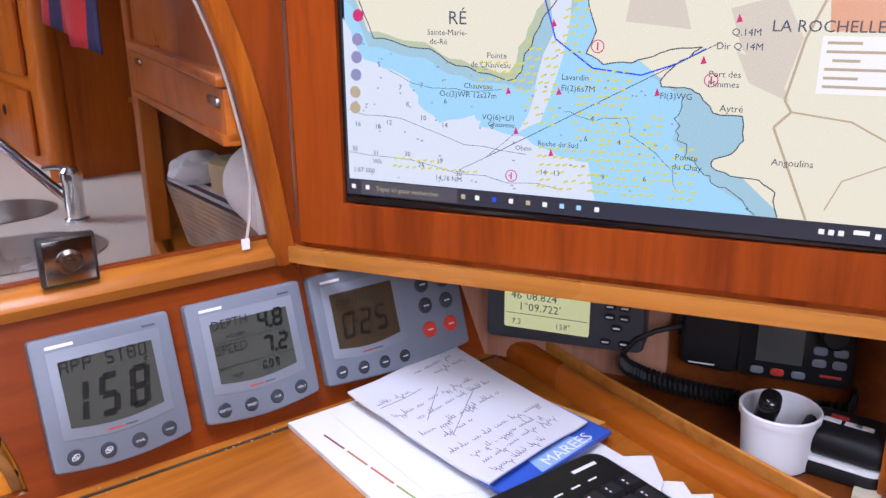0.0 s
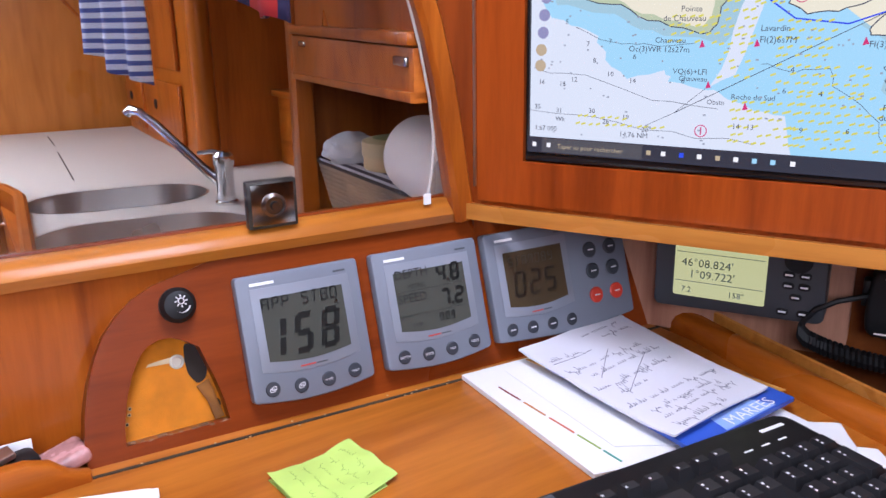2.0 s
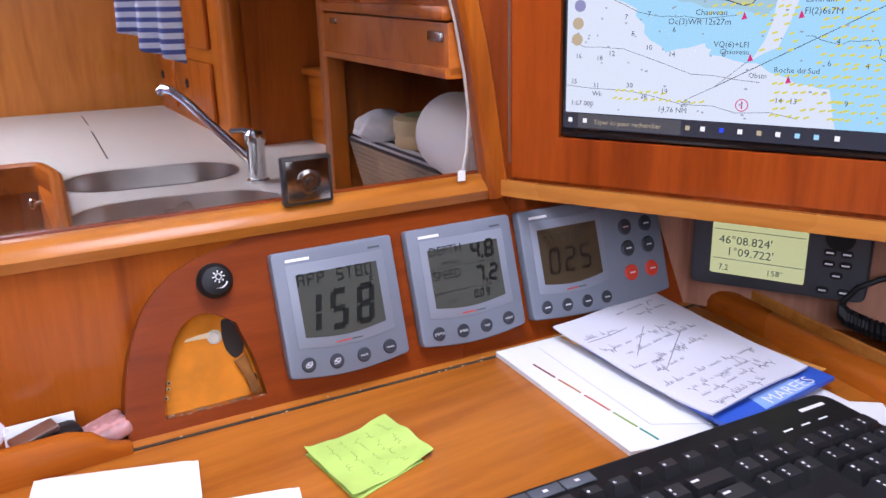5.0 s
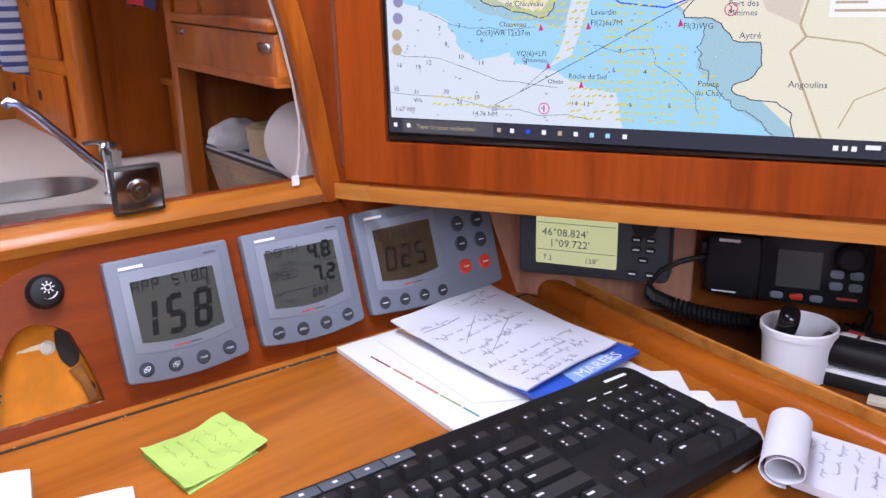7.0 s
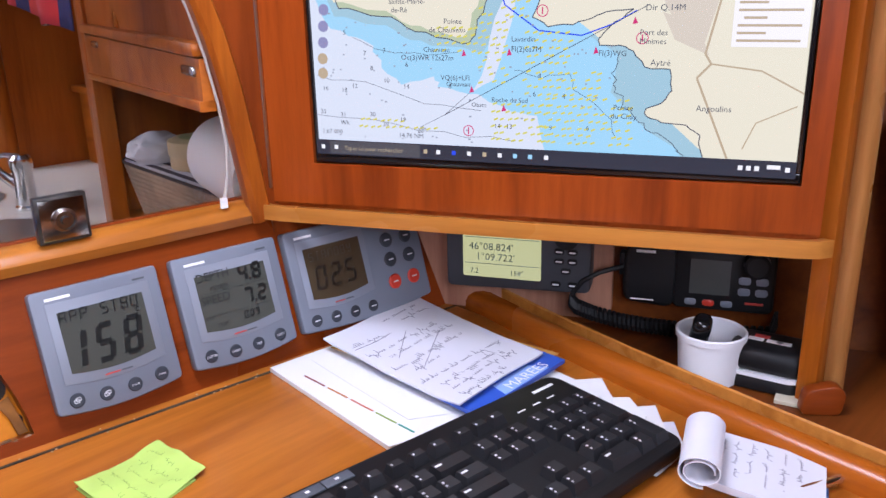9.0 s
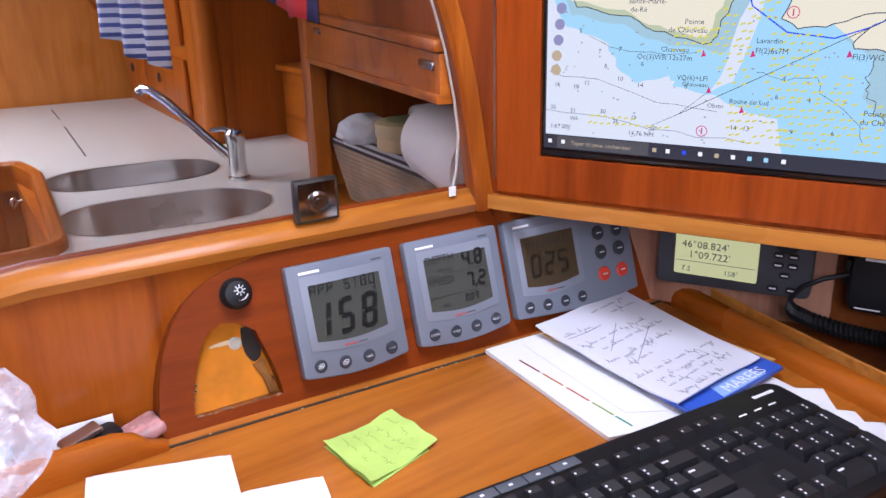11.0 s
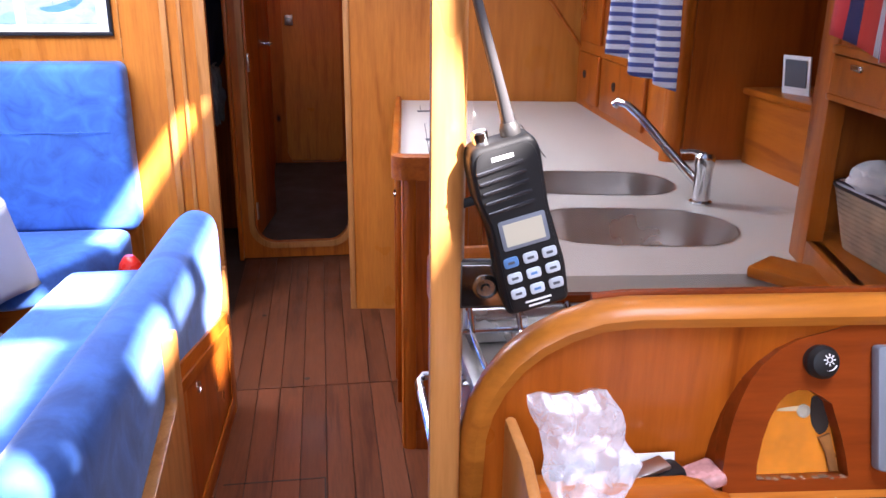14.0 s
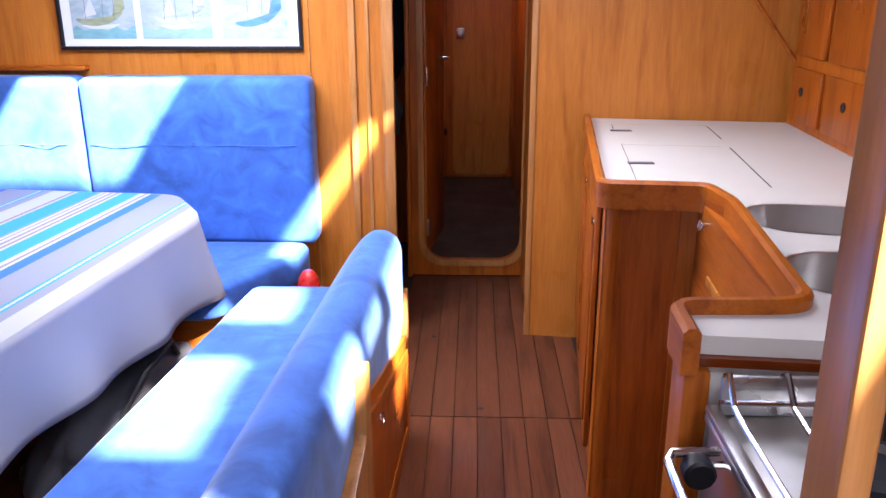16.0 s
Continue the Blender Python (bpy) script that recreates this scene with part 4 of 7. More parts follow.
for i, p in enumerate(rim):
    q = rim[(i + 1) % len(rim)]
    n = max(1, int((Vector(q) - Vector(p)).length / 0.02))
    dense += [(p[0] + (q[0] - p[0]) * k / n, p[1] + (q[1] - p[1]) * k / n) for k in range(n)]
cxy = Vector((-0.5, -0.8))
rings = []
for j in range(13):
    v = j / 12
    ring = []
    for i, p in enumerate(dense):
        o = Vector(p) - cxy
        o.normalize()
        s = i * 0.02
        drop = 0.258 + 0.022 * math.sin(s * 5.1) + 0.015 * noise.noise(Vector((s * 4, 3, 0)))
        corner = math.exp(-((p[0] - 0.0) ** 2 + (p[1] - 0.0) ** 2) / 0.02)
        out = v * (0.02 + 0.03 * (0.5 + 0.5 * math.sin(s * 17)) * v + 0.045 * corner) + 0.004
        ring.append(sk.verts.new((p[0] + o.x * out, p[1] + o.y * out, 0.7165 - 0.004 * (v > 0) - v * (drop + 0.03 * corner))))
    rings.append(ring)
for a, b in zip(rings, rings[1:]):
    for i in range(len(a)):
        sk.faces.new((a[i], a[(i + 1) % len(a)], b[(i + 1) % len(b)], b[i]))
so = part("skirt", sk, skirt_cloth, cloth, "pale grey-white cloth border").modifiers.new("thick", "SOLIDIFY")
so.thickness = 0.002

bag2 = thing("black_bag", "black quilted bag lying under the table", "bag", pose(-1.50, 2.50, 0.0))
bm = bmesh.new()
bmesh.ops.create_icosphere(bm, subdivisions=5, radius=1.0)
for v in bm.verts:
    k = 1 + 0.18 * noise.noise(v.co * 2) + 0.05 * abs(math.sin(v.co.x * 9) * math.sin(v.co.y * 9 + v.co.z * 4))
    v.co = Vector((v.co.x * 0.17 * k, v.co.y * 0.42 * k, max(-0.9, v.co.z) * 0.20 * k + 0.17))
part("bag", bm, plain("black_nylon", (0.065, 0.066, 0.078), 0.7, 0, 0.2, 40, 0.3), bag2)
part("strap", tube([(0.10, -0.25, 0.30), (0.14, -0.12, 0.40), (0.14, 0.08, 0.41), (0.10, 0.22, 0.30)], 0.010, 8), black_plastic, bag2)
ext = thing("fire_extinguisher", "small red fire extinguisher standing in the corner", "fire extinguisher", pose(-1.055, 3.19, -0.004))
part("cylinder", lathe([(0.042, 0), (0.045, 0.01), (0.045, 0.36), (0.038, 0.40), (0.022, 0.425), (0.015, 0.43)], 24), plain("red_paint", (0.60, 0.025, 0.015), 0.25), ext)
part("band", lathe([(0.0455, 0.33), (0.0462, 0.331), (0.0462, 0.345), (0.0455, 0.346)], 24), white_plastic, ext)
batten = thing("wall_shelf", "narrow teak batten shelf on the bulkhead", "shelf", pose(-2.32, 3.60, 1.128))
part("batten", box(-0.33, 0.34, -0.05, 0.001, 0, 0.018, 0.004), wood_x, batten)

pic = thing("framed_picture", "black-framed picture with three pale boat watercolours", "picture", frame_of((-2.076, 3.60, 1.206), (1, 0, 0), (0, -1, 0)))
for x0, x1, y0, y1 in ((0, 0.966, 0, 0.014), (0, 0.966, 0.486, 0.5), (0, 0.014, 0.014, 0.486), (0.952, 0.966, 0.014, 0.486)):
    part("frame_bar", box(x0, x1, y0, y1, 0, 0.02, 0.002), black_plastic, pic)
part("mount", box(0.012, 0.954, 0.012, 0.488, 0.002, 0.008), paper, pic)


def watercolour(name, c1, c2, c3):
    ma = material(name, c1, 0.6)
    v = coords(ma, (1, 2.2, 1))
    n = noise_tex(ma, v, 7, 4, 0.6, 0.8)
    ma.node_tree.links.new(ramp(ma, n, [(0.3, c1), (0.5, c2), (0.7, c3)]), ma.node_tree.nodes["Principled BSDF"].inputs["Base Color"])
    return ma


wash = watercolour("watercolour_wash", (0.20, 0.31, 0.34), (0.38, 0.44, 0.45), (0.28, 0.36, 0.39))
painted_grey, painted_white = material("painted_grey", (0.16, 0.20, 0.22), 0.6), material("painted_white", (0.52, 0.55, 0.56), 0.6)
hull_tones = [watercolour("hull_wash", *c) for c in (((0.16, 0.20, 0.11), (0.32, 0.35, 0.20), (0.20, 0.24, 0.16)), ((0.24, 0.30, 0.34), (0.46, 0.50, 0.52), (0.18, 0.24, 0.28)), ((0.04, 0.16, 0.26), (0.10, 0.26, 0.36), (0.06, 0.20, 0.30)))]
sea_tones = [watercolour("sea_wash", c, tuple(min(1, x * 1.5) for x in c), tuple(min(1, x * 1.2) for x in c)) for c in ((0.12, 0.26, 0.26), (0.18, 0.29, 0.34), (0.26, 0.33, 0.38))]
for i, (x0, w) in enumerate(((0.052, 0.254), (0.332, 0.280), (0.650, 0.260))):
    rnd = random.Random(40 + i)
    wsh = part("watercolour", box(x0, x0 + w, 0.043, 0.43, 0.008, 0.010), wash, pic)
    wave = [(x0 + w * k / 16, 0.082 + 0.010 * math.sin(k * 1.3 + i) + rnd.uniform(-0.003, 0.003)) for k in range(17)]
    part("sea_shape", prism([(x0 + w, 0.043), (x0, 0.043)] + wave, 0.0100, 0.0103), sea_tones[i], wsh)
    cx, tilt = x0 + w * (0.42, 0.50, 0.55)[i], (0.10, 0.0, 0.28)[i]
    hull = [(cx + a * math.cos(tilt) - b * math.sin(tilt), 0.112 + a * math.sin(tilt) + b * math.cos(tilt)) for a, b in ((-0.095, 0.020), (-0.070, -0.006), (-0.020, -0.020), (0.040, -0.018), (0.090, 0.004), (0.110, 0.028), (0.050, 0.012), (-0.040, 0.010))]
    part("boat_shape", prism(soften(hull, 0.02, 3), 0.0103, 0.0110), hull_tones[i], wsh)
    keel = [(cx + a, 0.088 + b) for a, b in ((-0.075, 0.006), (-0.030, -0.008), (0.050, -0.007), (0.095, 0.012), (0.030, 0.008), (-0.03, 0.010))]
    part("reflection_shape", prism(soften(keel, 0.015, 3), 0.0103, 0.0106), painted_white, wsh)
    for k in range(3):
        bx = cx - 0.05 + 0.05 * k + rnd.uniform(-0.012, 0.012)
        part("sail_shape", prism(soften([(bx, 0.125), (bx + 0.055, 0.135 + 0.01 * k), (bx + 0.030 + rnd.uniform(-0.02, 0.02), 0.20 + 0.05 * k)], 0.006, 2), 0.0110, 0.0113 + 0.0002 * k), (painted_white, wash, hull_tones[i])[k], wsh)
        part("rope_line", tube([(bx + 0.01, 0.115, 0.0118), (bx + 0.02 + rnd.uniform(-0.01, 0.01), 0.26, 0.0118), (bx + 0.03, 0.42, 0.0118)], 0.0011, 5), painted_grey, wsh)

# things hanging in the dim heads
coat = thing("dark_jacket", "dark jacket hanging in the dim heads", "jacket", pose(-0.90, 4.76, 0.95))
bm = bmesh.new()
bmesh.ops.create_icosphere(bm, subdivisions=4, radius=1.0)
for v in bm.verts:
    k = 1 + 0.3 * noise.noise(v.co * 2.5)
    v.co = Vector((v.co.x * 0.14 * k, v.co.y * 0.10 * k, v.co.z * 0.36 * k + 0.36))
part("jacket", bm, plain("navy_cloth", (0.02, 0.03, 0.08), 0.8), coat)

rag = thing("pale_cloth", "pale crumpled cloth on a hook in the dim heads", "cloth", pose(-0.87, 4.60, 0.66))
bm = bmesh.new()
bmesh.ops.create_icosphere(bm, subdivisions=4, radius=1.0)
for v in bm.verts:
    k = 1 + 0.35 * noise.noise(v.co * 2.8 + Vector((7, 0, 0))) - 0.2 * abs(noise.noise(v.co * 6))
    v.co = Vector((v.co.x * 0.05 * k, v.co.y * 0.05 * k, v.co.z * 0.16 * k + 0.16))
part("cloth", bm, plain("pale_cotton", (0.42, 0.42, 0.40), 0.9, 0, 0.3, 40, 0.3), rag)
part("hook", tube([(0, 0, 0.29), (0, 0.02, 0.325), (0, 0.30, 0.33)], 0.006, 8), steel, rag, "steel coat hook")

# ---- chart table ----
bare_crumb = plain("wood_crumb", (0.50, 0.33, 0.18), 0.8)
chart = thing("chart_table", "varnished teak chart table with a hinged lid", "chart table", TABLE)
JB = 0.012      # the joint between lid and fixed back strip, in the table's own y at x = 0
part("lid", prism([(-0.150, -0.80), (0.60, -0.80), (0.60, JB - 0.0015 - 0.05), (-0.150, JB - 0.0015 + 0.012)], -0.022, 0.0, 0.0015), wood_table, chart)
part("back_strip", prism([(-0.150, JB + 0.0135), (0.60, JB + 0.0015 - 0.05), (0.60, 0.05), (-0.150, 0.07)], -0.022, -0.0005, 0.0015), wood_table, chart)
part("joint", prism([(-0.150, JB + 0.0135), (0.60, JB + 0.0015 - 0.05), (0.60, JB - 0.0015 - 0.05), (-0.150, JB - 0.0015 + 0.012)], -0.02, 0.0003), plain("joint_dirt", (0.060, 0.040, 0.022), 0.8, 0, 0.4, 300, 0.8), chart, "dirt-filled joint")
grit = random.Random(21)
for _ in range(26):
    gx = grit.uniform(-0.12, 0.40)
    part("crumb", lathe([(0.0009, 0), (0.0011, 0.0004), (0.0005, 0.0009)], 6, m=Matrix.Translation((gx, JB - 0.082 * gx + grit.uniform(-0.006, 0.008), 0.0))), bare_crumb, chart)
part("front_apron", box(-0.148, 0.60, -0.79, 0.0, -0.16, -0.0225), wood_x, chart)
part("pedestal", box(-0.10, 0.58, -0.75, 0.0, -1.024, -0.16), wood_z, chart)

console = thing("instrument_console", "reddish mahogany console board with an arched end and an open cut-out", "instrument panel", PANEL)
arch = [(0.600, -0.012), (0.600, 0.150), (0.190, 0.150), (0.160, 0.147), (0.134, 0.142), (0.1138, 0.1365), (0.0916, 0.131), (0.0739, 0.1224), (0.0587, 0.1099), (0.0478, 0.0968), (0.0392, 0.0803), (0.0320, 0.0620), (0.0262, 0.0400), (0.0230, 0.0200), (0.0220, -0.012)]
cut = [(0.1345, 0.0105), (0.1323, 0.027), (0.128, 0.0463), (0.1225, 0.0640), (0.1195, 0.0745), (0.1096, 0.0815), (0.0998, 0.0863), (0.0894, 0.087), (0.0798, 0.0834), (0.0719, 0.0758), (0.0641, 0.0619), (0.058, 0.0447), (0.0532, 0.0241), (0.0520, 0.0095)]
t = holes_board(arch, [cut], -0.020, 0.0)
part("board", t, wood_red, console, smooth=False)
part("side_fill", prism([(p[0], p[1]) for p in arch], -0.055, -0.0205), wood_red, console)
bare_chip = plain("chipped_wood", (0.38, 0.21, 0.12), 0.8, 0, 0.3, 80, 0.8)
raw = plain("raw_plywood", (0.85, 0.27, 0.010), 0.45, 0, 0.14, 260, 0.8, dist=0.002)
part("cutout_back", prism([(0.046, 0.004), (0.142, 0.004), (0.142, 0.094), (0.046, 0.094)], -0.0204, -0.0165), raw, console, "bright orange raw plywood back")
part("cable_hole", prism(soften([(0.1100, 0.0790), (0.1180, 0.0770), (0.1265, 0.0580), (0.1240, 0.0470), (0.1165, 0.0425), (0.1100, 0.0520), (0.1085, 0.0640)], 0.004, 3), -0.0165, -0.0158), dark_void, console)
part("small_hole", prism([(0.1286 + 0.0034 * math.cos(a), 0.0235 + 0.0045 * math.sin(a)) for a in [k * math.pi / 6 for k in range(12)]], -0.0165, -0.0158), dark_void, console)
part("inner_edge", prism([(0.1145, 0.0415), (0.1250, 0.0455), (0.1330, 0.0120), (0.1250, 0.0110), (0.1215, 0.0270)], -0.0165, -0.0125, 0.001), plain("split_plywood", (0.46, 0.17, 0.03), 0.6, 0, 0.35, 240, 0.9, dist=0.002), console, "split plywood edge")
part("screw_plate", lathe([(0.0062, -0.0165), (0.0060, -0.0152), (0.0042, -0.0150), (0.0038, -0.0158), (0.0016, -0.0160)], 18, m=Matrix.Translation((0.1025, 0.0650, 0))), plain("dull_washer", (0.50, 0.45, 0.36), 0.45, 0.4), console, "dull metal washer with a screw")
for x, y in ((0.0605, 0.0355), (0.0593, 0.0307), (0.0565, 0.0235)):
    ring_hole = part("pin_hole", lathe([(0.0017, -0.0165), (0.0016, -0.0157), (0.0010, -0.0156)], 10, m=Matrix.Translation((x, y, 0))), plain("bare_wood_rim", (0.62, 0.40, 0.2), 0.7), console)
    part("pin_hole_dark", lathe([(0.0010, -0.0157), (0.0009, -0.0154)], 10, m=Matrix.Translation((x, y, 0))), dark_void, ring_hole)
part("scratch", prism([(0.078, 0.0655), (0.0995, 0.0650), (0.0995, 0.0695), (0.090, 0.0690), (0.080, 0.0675)], -0.0165, -0.0160), plain("bare_wood", (0.70, 0.52, 0.30), 0.7), console)
chips = random.Random(11)
for k in range(10):
    x, ln = 0.054 + 0.008 * k + chips.uniform(-0.002, 0.002), chips.uniform(0.003, 0.008)
    y0 = 0.0100 + chips.uniform(-0.0012, 0.0006)
    part("chipped_edge", prism([(x, y0), (x + ln, y0 + chips.uniform(-0.0006, 0.0006)), (x + ln * 0.8, y0 + chips.uniform(0.0006, 0.0016)), (x + ln * 0.2, y0 + 0.0007)], -0.006, 0.0004), bare_chip, console)
dimmer = thing("dimmer_knob", "round black rubber dimmer knob with a white lamp symbol", "knob", PANEL @ pose(0.107, 0.112, 0.0) @ Matrix.Scale(0.88, 4))
part("knob", lathe([(0.0155, 0.0), (0.0165, 0.003), (0.0165, 0.010), (0.013, 0.0155), (0.007, 0.0175), (0.002, 0.018)], 24), black_plastic, dimmer)
sym = bmesh.new()
for k in range(8):
    a = k * math.pi / 4
    box(0.0036, 0.0058, -0.0005, 0.0005, 0.0165, 0.0183, m=Matrix.Translation((0.002, 0.0035, 0)) @ pose(0, 0, 0, 0, 0, math.degrees(a)), bm=sym)
tube([(0.002 + 0.0026 * math.cos(k * math.pi / 6), 0.0035 + 0.0026 * math.sin(k * math.pi / 6), 0.0178) for k in range(13)], 0.0005, 5, bm=sym)
tube([(0.002 + 0.008 * math.cos(math.pi + 0.35 + k * 0.24), 0.001 + 0.008 * math.sin(math.pi + 0.35 + k * 0.24), 0.0168) for k in range(11)], 0.0008, 5, bm=sym)
part("symbol", sym, white_ink, dimmer)

SEGS = {"0": "abcdef", "1": "bc", "2": "abged", "3": "abgcd", "4": "fgbc", "5": "afgcd", "6": "afgedc", "7": "abc", "8": "abcdefg", "9": "abcdfg", "A": "abcefg", "P": "abefg", "S": "afgcd", "T": "abc", "B": "abcdefg", "D": "abcdef", "N": "abcef", "Y": "fgbcd", " ": ""}


def digits(text, x, y, w, h, gap, bm=None, thick=0.13, z=0.0):
    """Slanted seven-segment figures."""
    bm = bm or bmesh.new()
    t = h * thick
    for ch in text:
        if ch == ".":
            box(x - gap * 0.7, x - gap * 0.7 + t * 0.9, y, y + t, z, z + 0.0003, bm=bm)
            continue
        bars = {"a": (t * 0.6, w - t * 0.6, h - t, h), "g": (t * 0.6, w - t * 0.6, h / 2 - t / 2, h / 2 + t / 2), "d": (t * 0.6, w - t * 0.6, 0, t),
                "f": (0, t, h / 2 + t * 0.2, h - t * 0.5), "e": (0, t, t * 0.5, h / 2 - t * 0.2), "b": (w - t, w, h / 2 + t * 0.2, h - t * 0.5), "c": (w - t, w, t * 0.5, h / 2 - t * 0.2)}
        if ch == "T":
            bars = {"a": bars["a"], "b": (w / 2 - t / 2, w / 2 + t / 2, 0, h - t * 1.1)}
        for s in (SEGS.get(ch, "") if ch != "T" else "ab"):
            x0, x1, y0, y1 = bars[s]
            box(x + x0, x + x1, y + y0, y + y1, z, z + 0.0003, bm=bm)
        x += w + gap
    return bm


def slanted(bm, y0, k=0.10):
    for v in bm.verts:
        v.co.x += (v.co.y - y0) * k
    return bm


def readout(t, text, x, y, w, h, gap, mat, thick, lean=0.10):
    """Display figures, each a part of its own."""
    for i, ch in enumerate(text):
        if ch in " .":
            if ch == ".":
                part("decimal_point", slanted(box(x - gap * 0.8, x - gap * 0.8 + h * thick * 0.8, y, y + h * thick, 0.0146, 0.0149), y, lean), mat, t)
            else:
                x += w + gap
            continue
        part("digit", slanted(digits(ch, x, y, w, h, gap, z=0.0146, thick=thick), y, lean), mat, t, smooth=False)
        x += w + gap


def words(name, text, size, x, y, z, mat, parent, align="LEFT", stretch=1.0, m=None, label=""):
    b = lettering(text, size, align, stretch)
    bmesh.ops.transform(b, matrix=(m if m is not None else Matrix()) @ Matrix.Translation((x, y, z)), verts=b.verts)
    return part(name, b, mat, parent, label, smooth=False)


def instrument(label, m, w, h, glass, legends, wide=0.0):
    """A square grey display head; wide adds a key field beside the glass."""
    t = thing("instrument_display", label, "instrument", m, "instruments on the console")
    full = w + wide
    n = 10
    low = [(full * k / n, -0.0055 * math.sin(math.pi * k / n)) for k in range(n + 1)]
    out = low + [(full, h * 0.5), (full, h), (0.0, h), (0.0, h * 0.5)]
    part("case", prism(soften(out, 0.004, 3), 0.001, 0.0135, 0.0025), grey_case, t)
    bez = [(0.011 + (w - 0.022) * k / n, 0.0245 - 0.005 * math.sin(math.pi * k / n)) for k in range(n + 1)] + [(w - 0.011, h - 0.012), (0.011, h - 0.012)]
    bz = part("bezel", prism(bez, 0.0135, 0.0142, 0.0004), plain("bezel_grey", (0.22, 0.24, 0.285), 0.4), t)
    gl = [(0.0185 + (w - 0.037) * k / n, 0.0325 - 0.004 * math.sin(math.pi * k / n)) for k in range(n + 1)] + [(w - 0.0185, h - 0.021), (0.0185, h - 0.021)]
    part("display_glass", prism(gl, 0.0142, 0.0145), glass, t, "liquid crystal display")
    part("maker_mark", box(0.012, 0.033, h - 0.0095, h - 0.0070, 0.0135, 0.0138), white_ink, t)
    part("type_mark", box(w - 0.024, w - 0.013, h - 0.0095, h - 0.0078, 0.0135, 0.0138), grey_dark, t)
    part("red_mark", box(w * 0.40, w * 0.52, 0.0228, 0.0240, 0.0142, 0.0145), red_ink, t)
    part("dark_mark", box(w * 0.53, w * 0.62, 0.0228, 0.0240, 0.0142, 0.0145), grey_dark, t)
    for k in range(4):
        x = w * (0.155 + 0.225 * k)
        y = 0.0115 - 0.0045 * math.sin(math.pi * x / full)
        b = part("button", lathe([(0.0062, 0.0125), (0.0064, 0.0142), (0.0056, 0.0150), (0.002, 0.0152)], 20, m=Matrix.Translation((x, y, 0))), slate_key, t)
        if legends[k] == "-":
            part("button_mark", box(x - 0.0030, x + 0.0030, y - 0.0006, y + 0.0006, 0.0151, 0.0154), legend_ink, b)
        elif legends[k]:
            words("button_mark", legends[k], 0.0034, x, y - 0.0011, 0.0153, legend_ink, b, "CENTER")
        else:
            for dx, dy in ((-0.0007, -0.0006), (0.0009, 0.0008)):
                part("button_mark", holed(rounded(x + dx - 0.0022, x + dx + 0.0022, y + dy - 0.0016, y + dy + 0.0016, 0.0005, 2), rounded(x + dx - 0.0017, x + dx + 0.0017, y + dy - 0.0011, y + dy + 0.0011, 0.0003, 2), 0.0151, 0.0154), legend_ink, b)
    return t


IW, IH = 0.111, 0.107
multi = instrument("square grey instrument display showing a large 158", PANEL @ pose(0.1530, 0.0185, 0), IW, IH, lcd, ("", "", "track", "reset"))
readout(multi, "158", 0.0160, 0.0340, 0.0168, 0.0350, 0.0076, lcd_ink, 0.150, 0.17)
readout(multi, "APP STBD", 0.0185, 0.0755, 0.0066, 0.0108, 0.0022, lcd_ink, 0.13, 0.06)
part("degree_mark", tube([(0.0855 + 0.0016 * math.cos(k * math.pi / 5), 0.0722 + 0.0016 * math.sin(k * math.pi / 5), 0.0148) for k in range(11)], 0.0005, 5), lcd_ink, multi)
tri = instrument("square grey instrument display showing depth and speed", PANEL @ pose(0.2775, 0.0185, 0), IW, IH, lcd, ("DEPTH", "SPEED", "TRIP", "NEXT"))
words("lettering", "DEPTH", 0.0118, 0.0195, 0.0800, 0.0147, lcd_ink, tri, stretch=0.95)
words("lettering", "SPEED", 0.0118, 0.0195, 0.0575, 0.0147, lcd_ink, tri, stretch=0.95)
words("lettering", "METRES", 0.0055, 0.031, 0.0700, 0.0147, lcd_ink, tri)
words("lettering", "KTS", 0.0048, 0.0200, 0.0425, 0.0147, lcd_ink, tri)
words("lettering", "TRIP", 0.0055, 0.030, 0.0340, 0.0147, lcd_ink, tri)
readout(tri, "4.8", 0.0615, 0.0705, 0.0105, 0.0170, 0.0042, lcd_ink, 0.19)
readout(tri, "7.2", 0.0625, 0.0480, 0.0105, 0.0165, 0.0042, lcd_ink, 0.19)
readout(tri, "0.09", 0.0590, 0.0348, 0.0042, 0.0080, 0.0020, lcd_ink, 0.17)
for y in (0.0677, 0.0452):
    part("display_line", box(0.0195, 0.0915, y, y + 0.0004, 0.0145, 0.0147), lcd_ink, tri)
pilot = instrument("wide grey autopilot head with two red buttons", PANEL @ pose(0.3975, 0.0185, 0), 0.108, IH, lcd_brown, ("-", "-", "-", "-"), 0.066)
readout(pilot, "025", 0.0255, 0.0400, 0.0140, 0.0260, 0.0046, plain("faint_ink", (0.022, 0.015, 0.010), 0.3), 0.14)
readout(pilot, "STANDBY", 0.0235, 0.0715, 0.0055, 0.0095, 0.0025, plain("faint_ink_small", (0.04, 0.03, 0.02), 0.3), 0.11, 0.05)
for r, y in enumerate((0.0258, 0.0512, 0.0735)):
    for x in (0.1255, 0.1525):
        b = part("key", lathe([(0.0082, 0.0125), (0.0084, 0.0148), (0.007, 0.0160), (0.002, 0.0162)], 20, m=Matrix.Translation((x, y, 0))), red_button if r == 0 else slate_key, pilot, "red button" if r == 0 else "")
        part("key_mark", box(x - 0.0034, x + 0.0034, y - 0.0007, y + 0.0007, 0.0161, 0.0164), legend_ink, b)

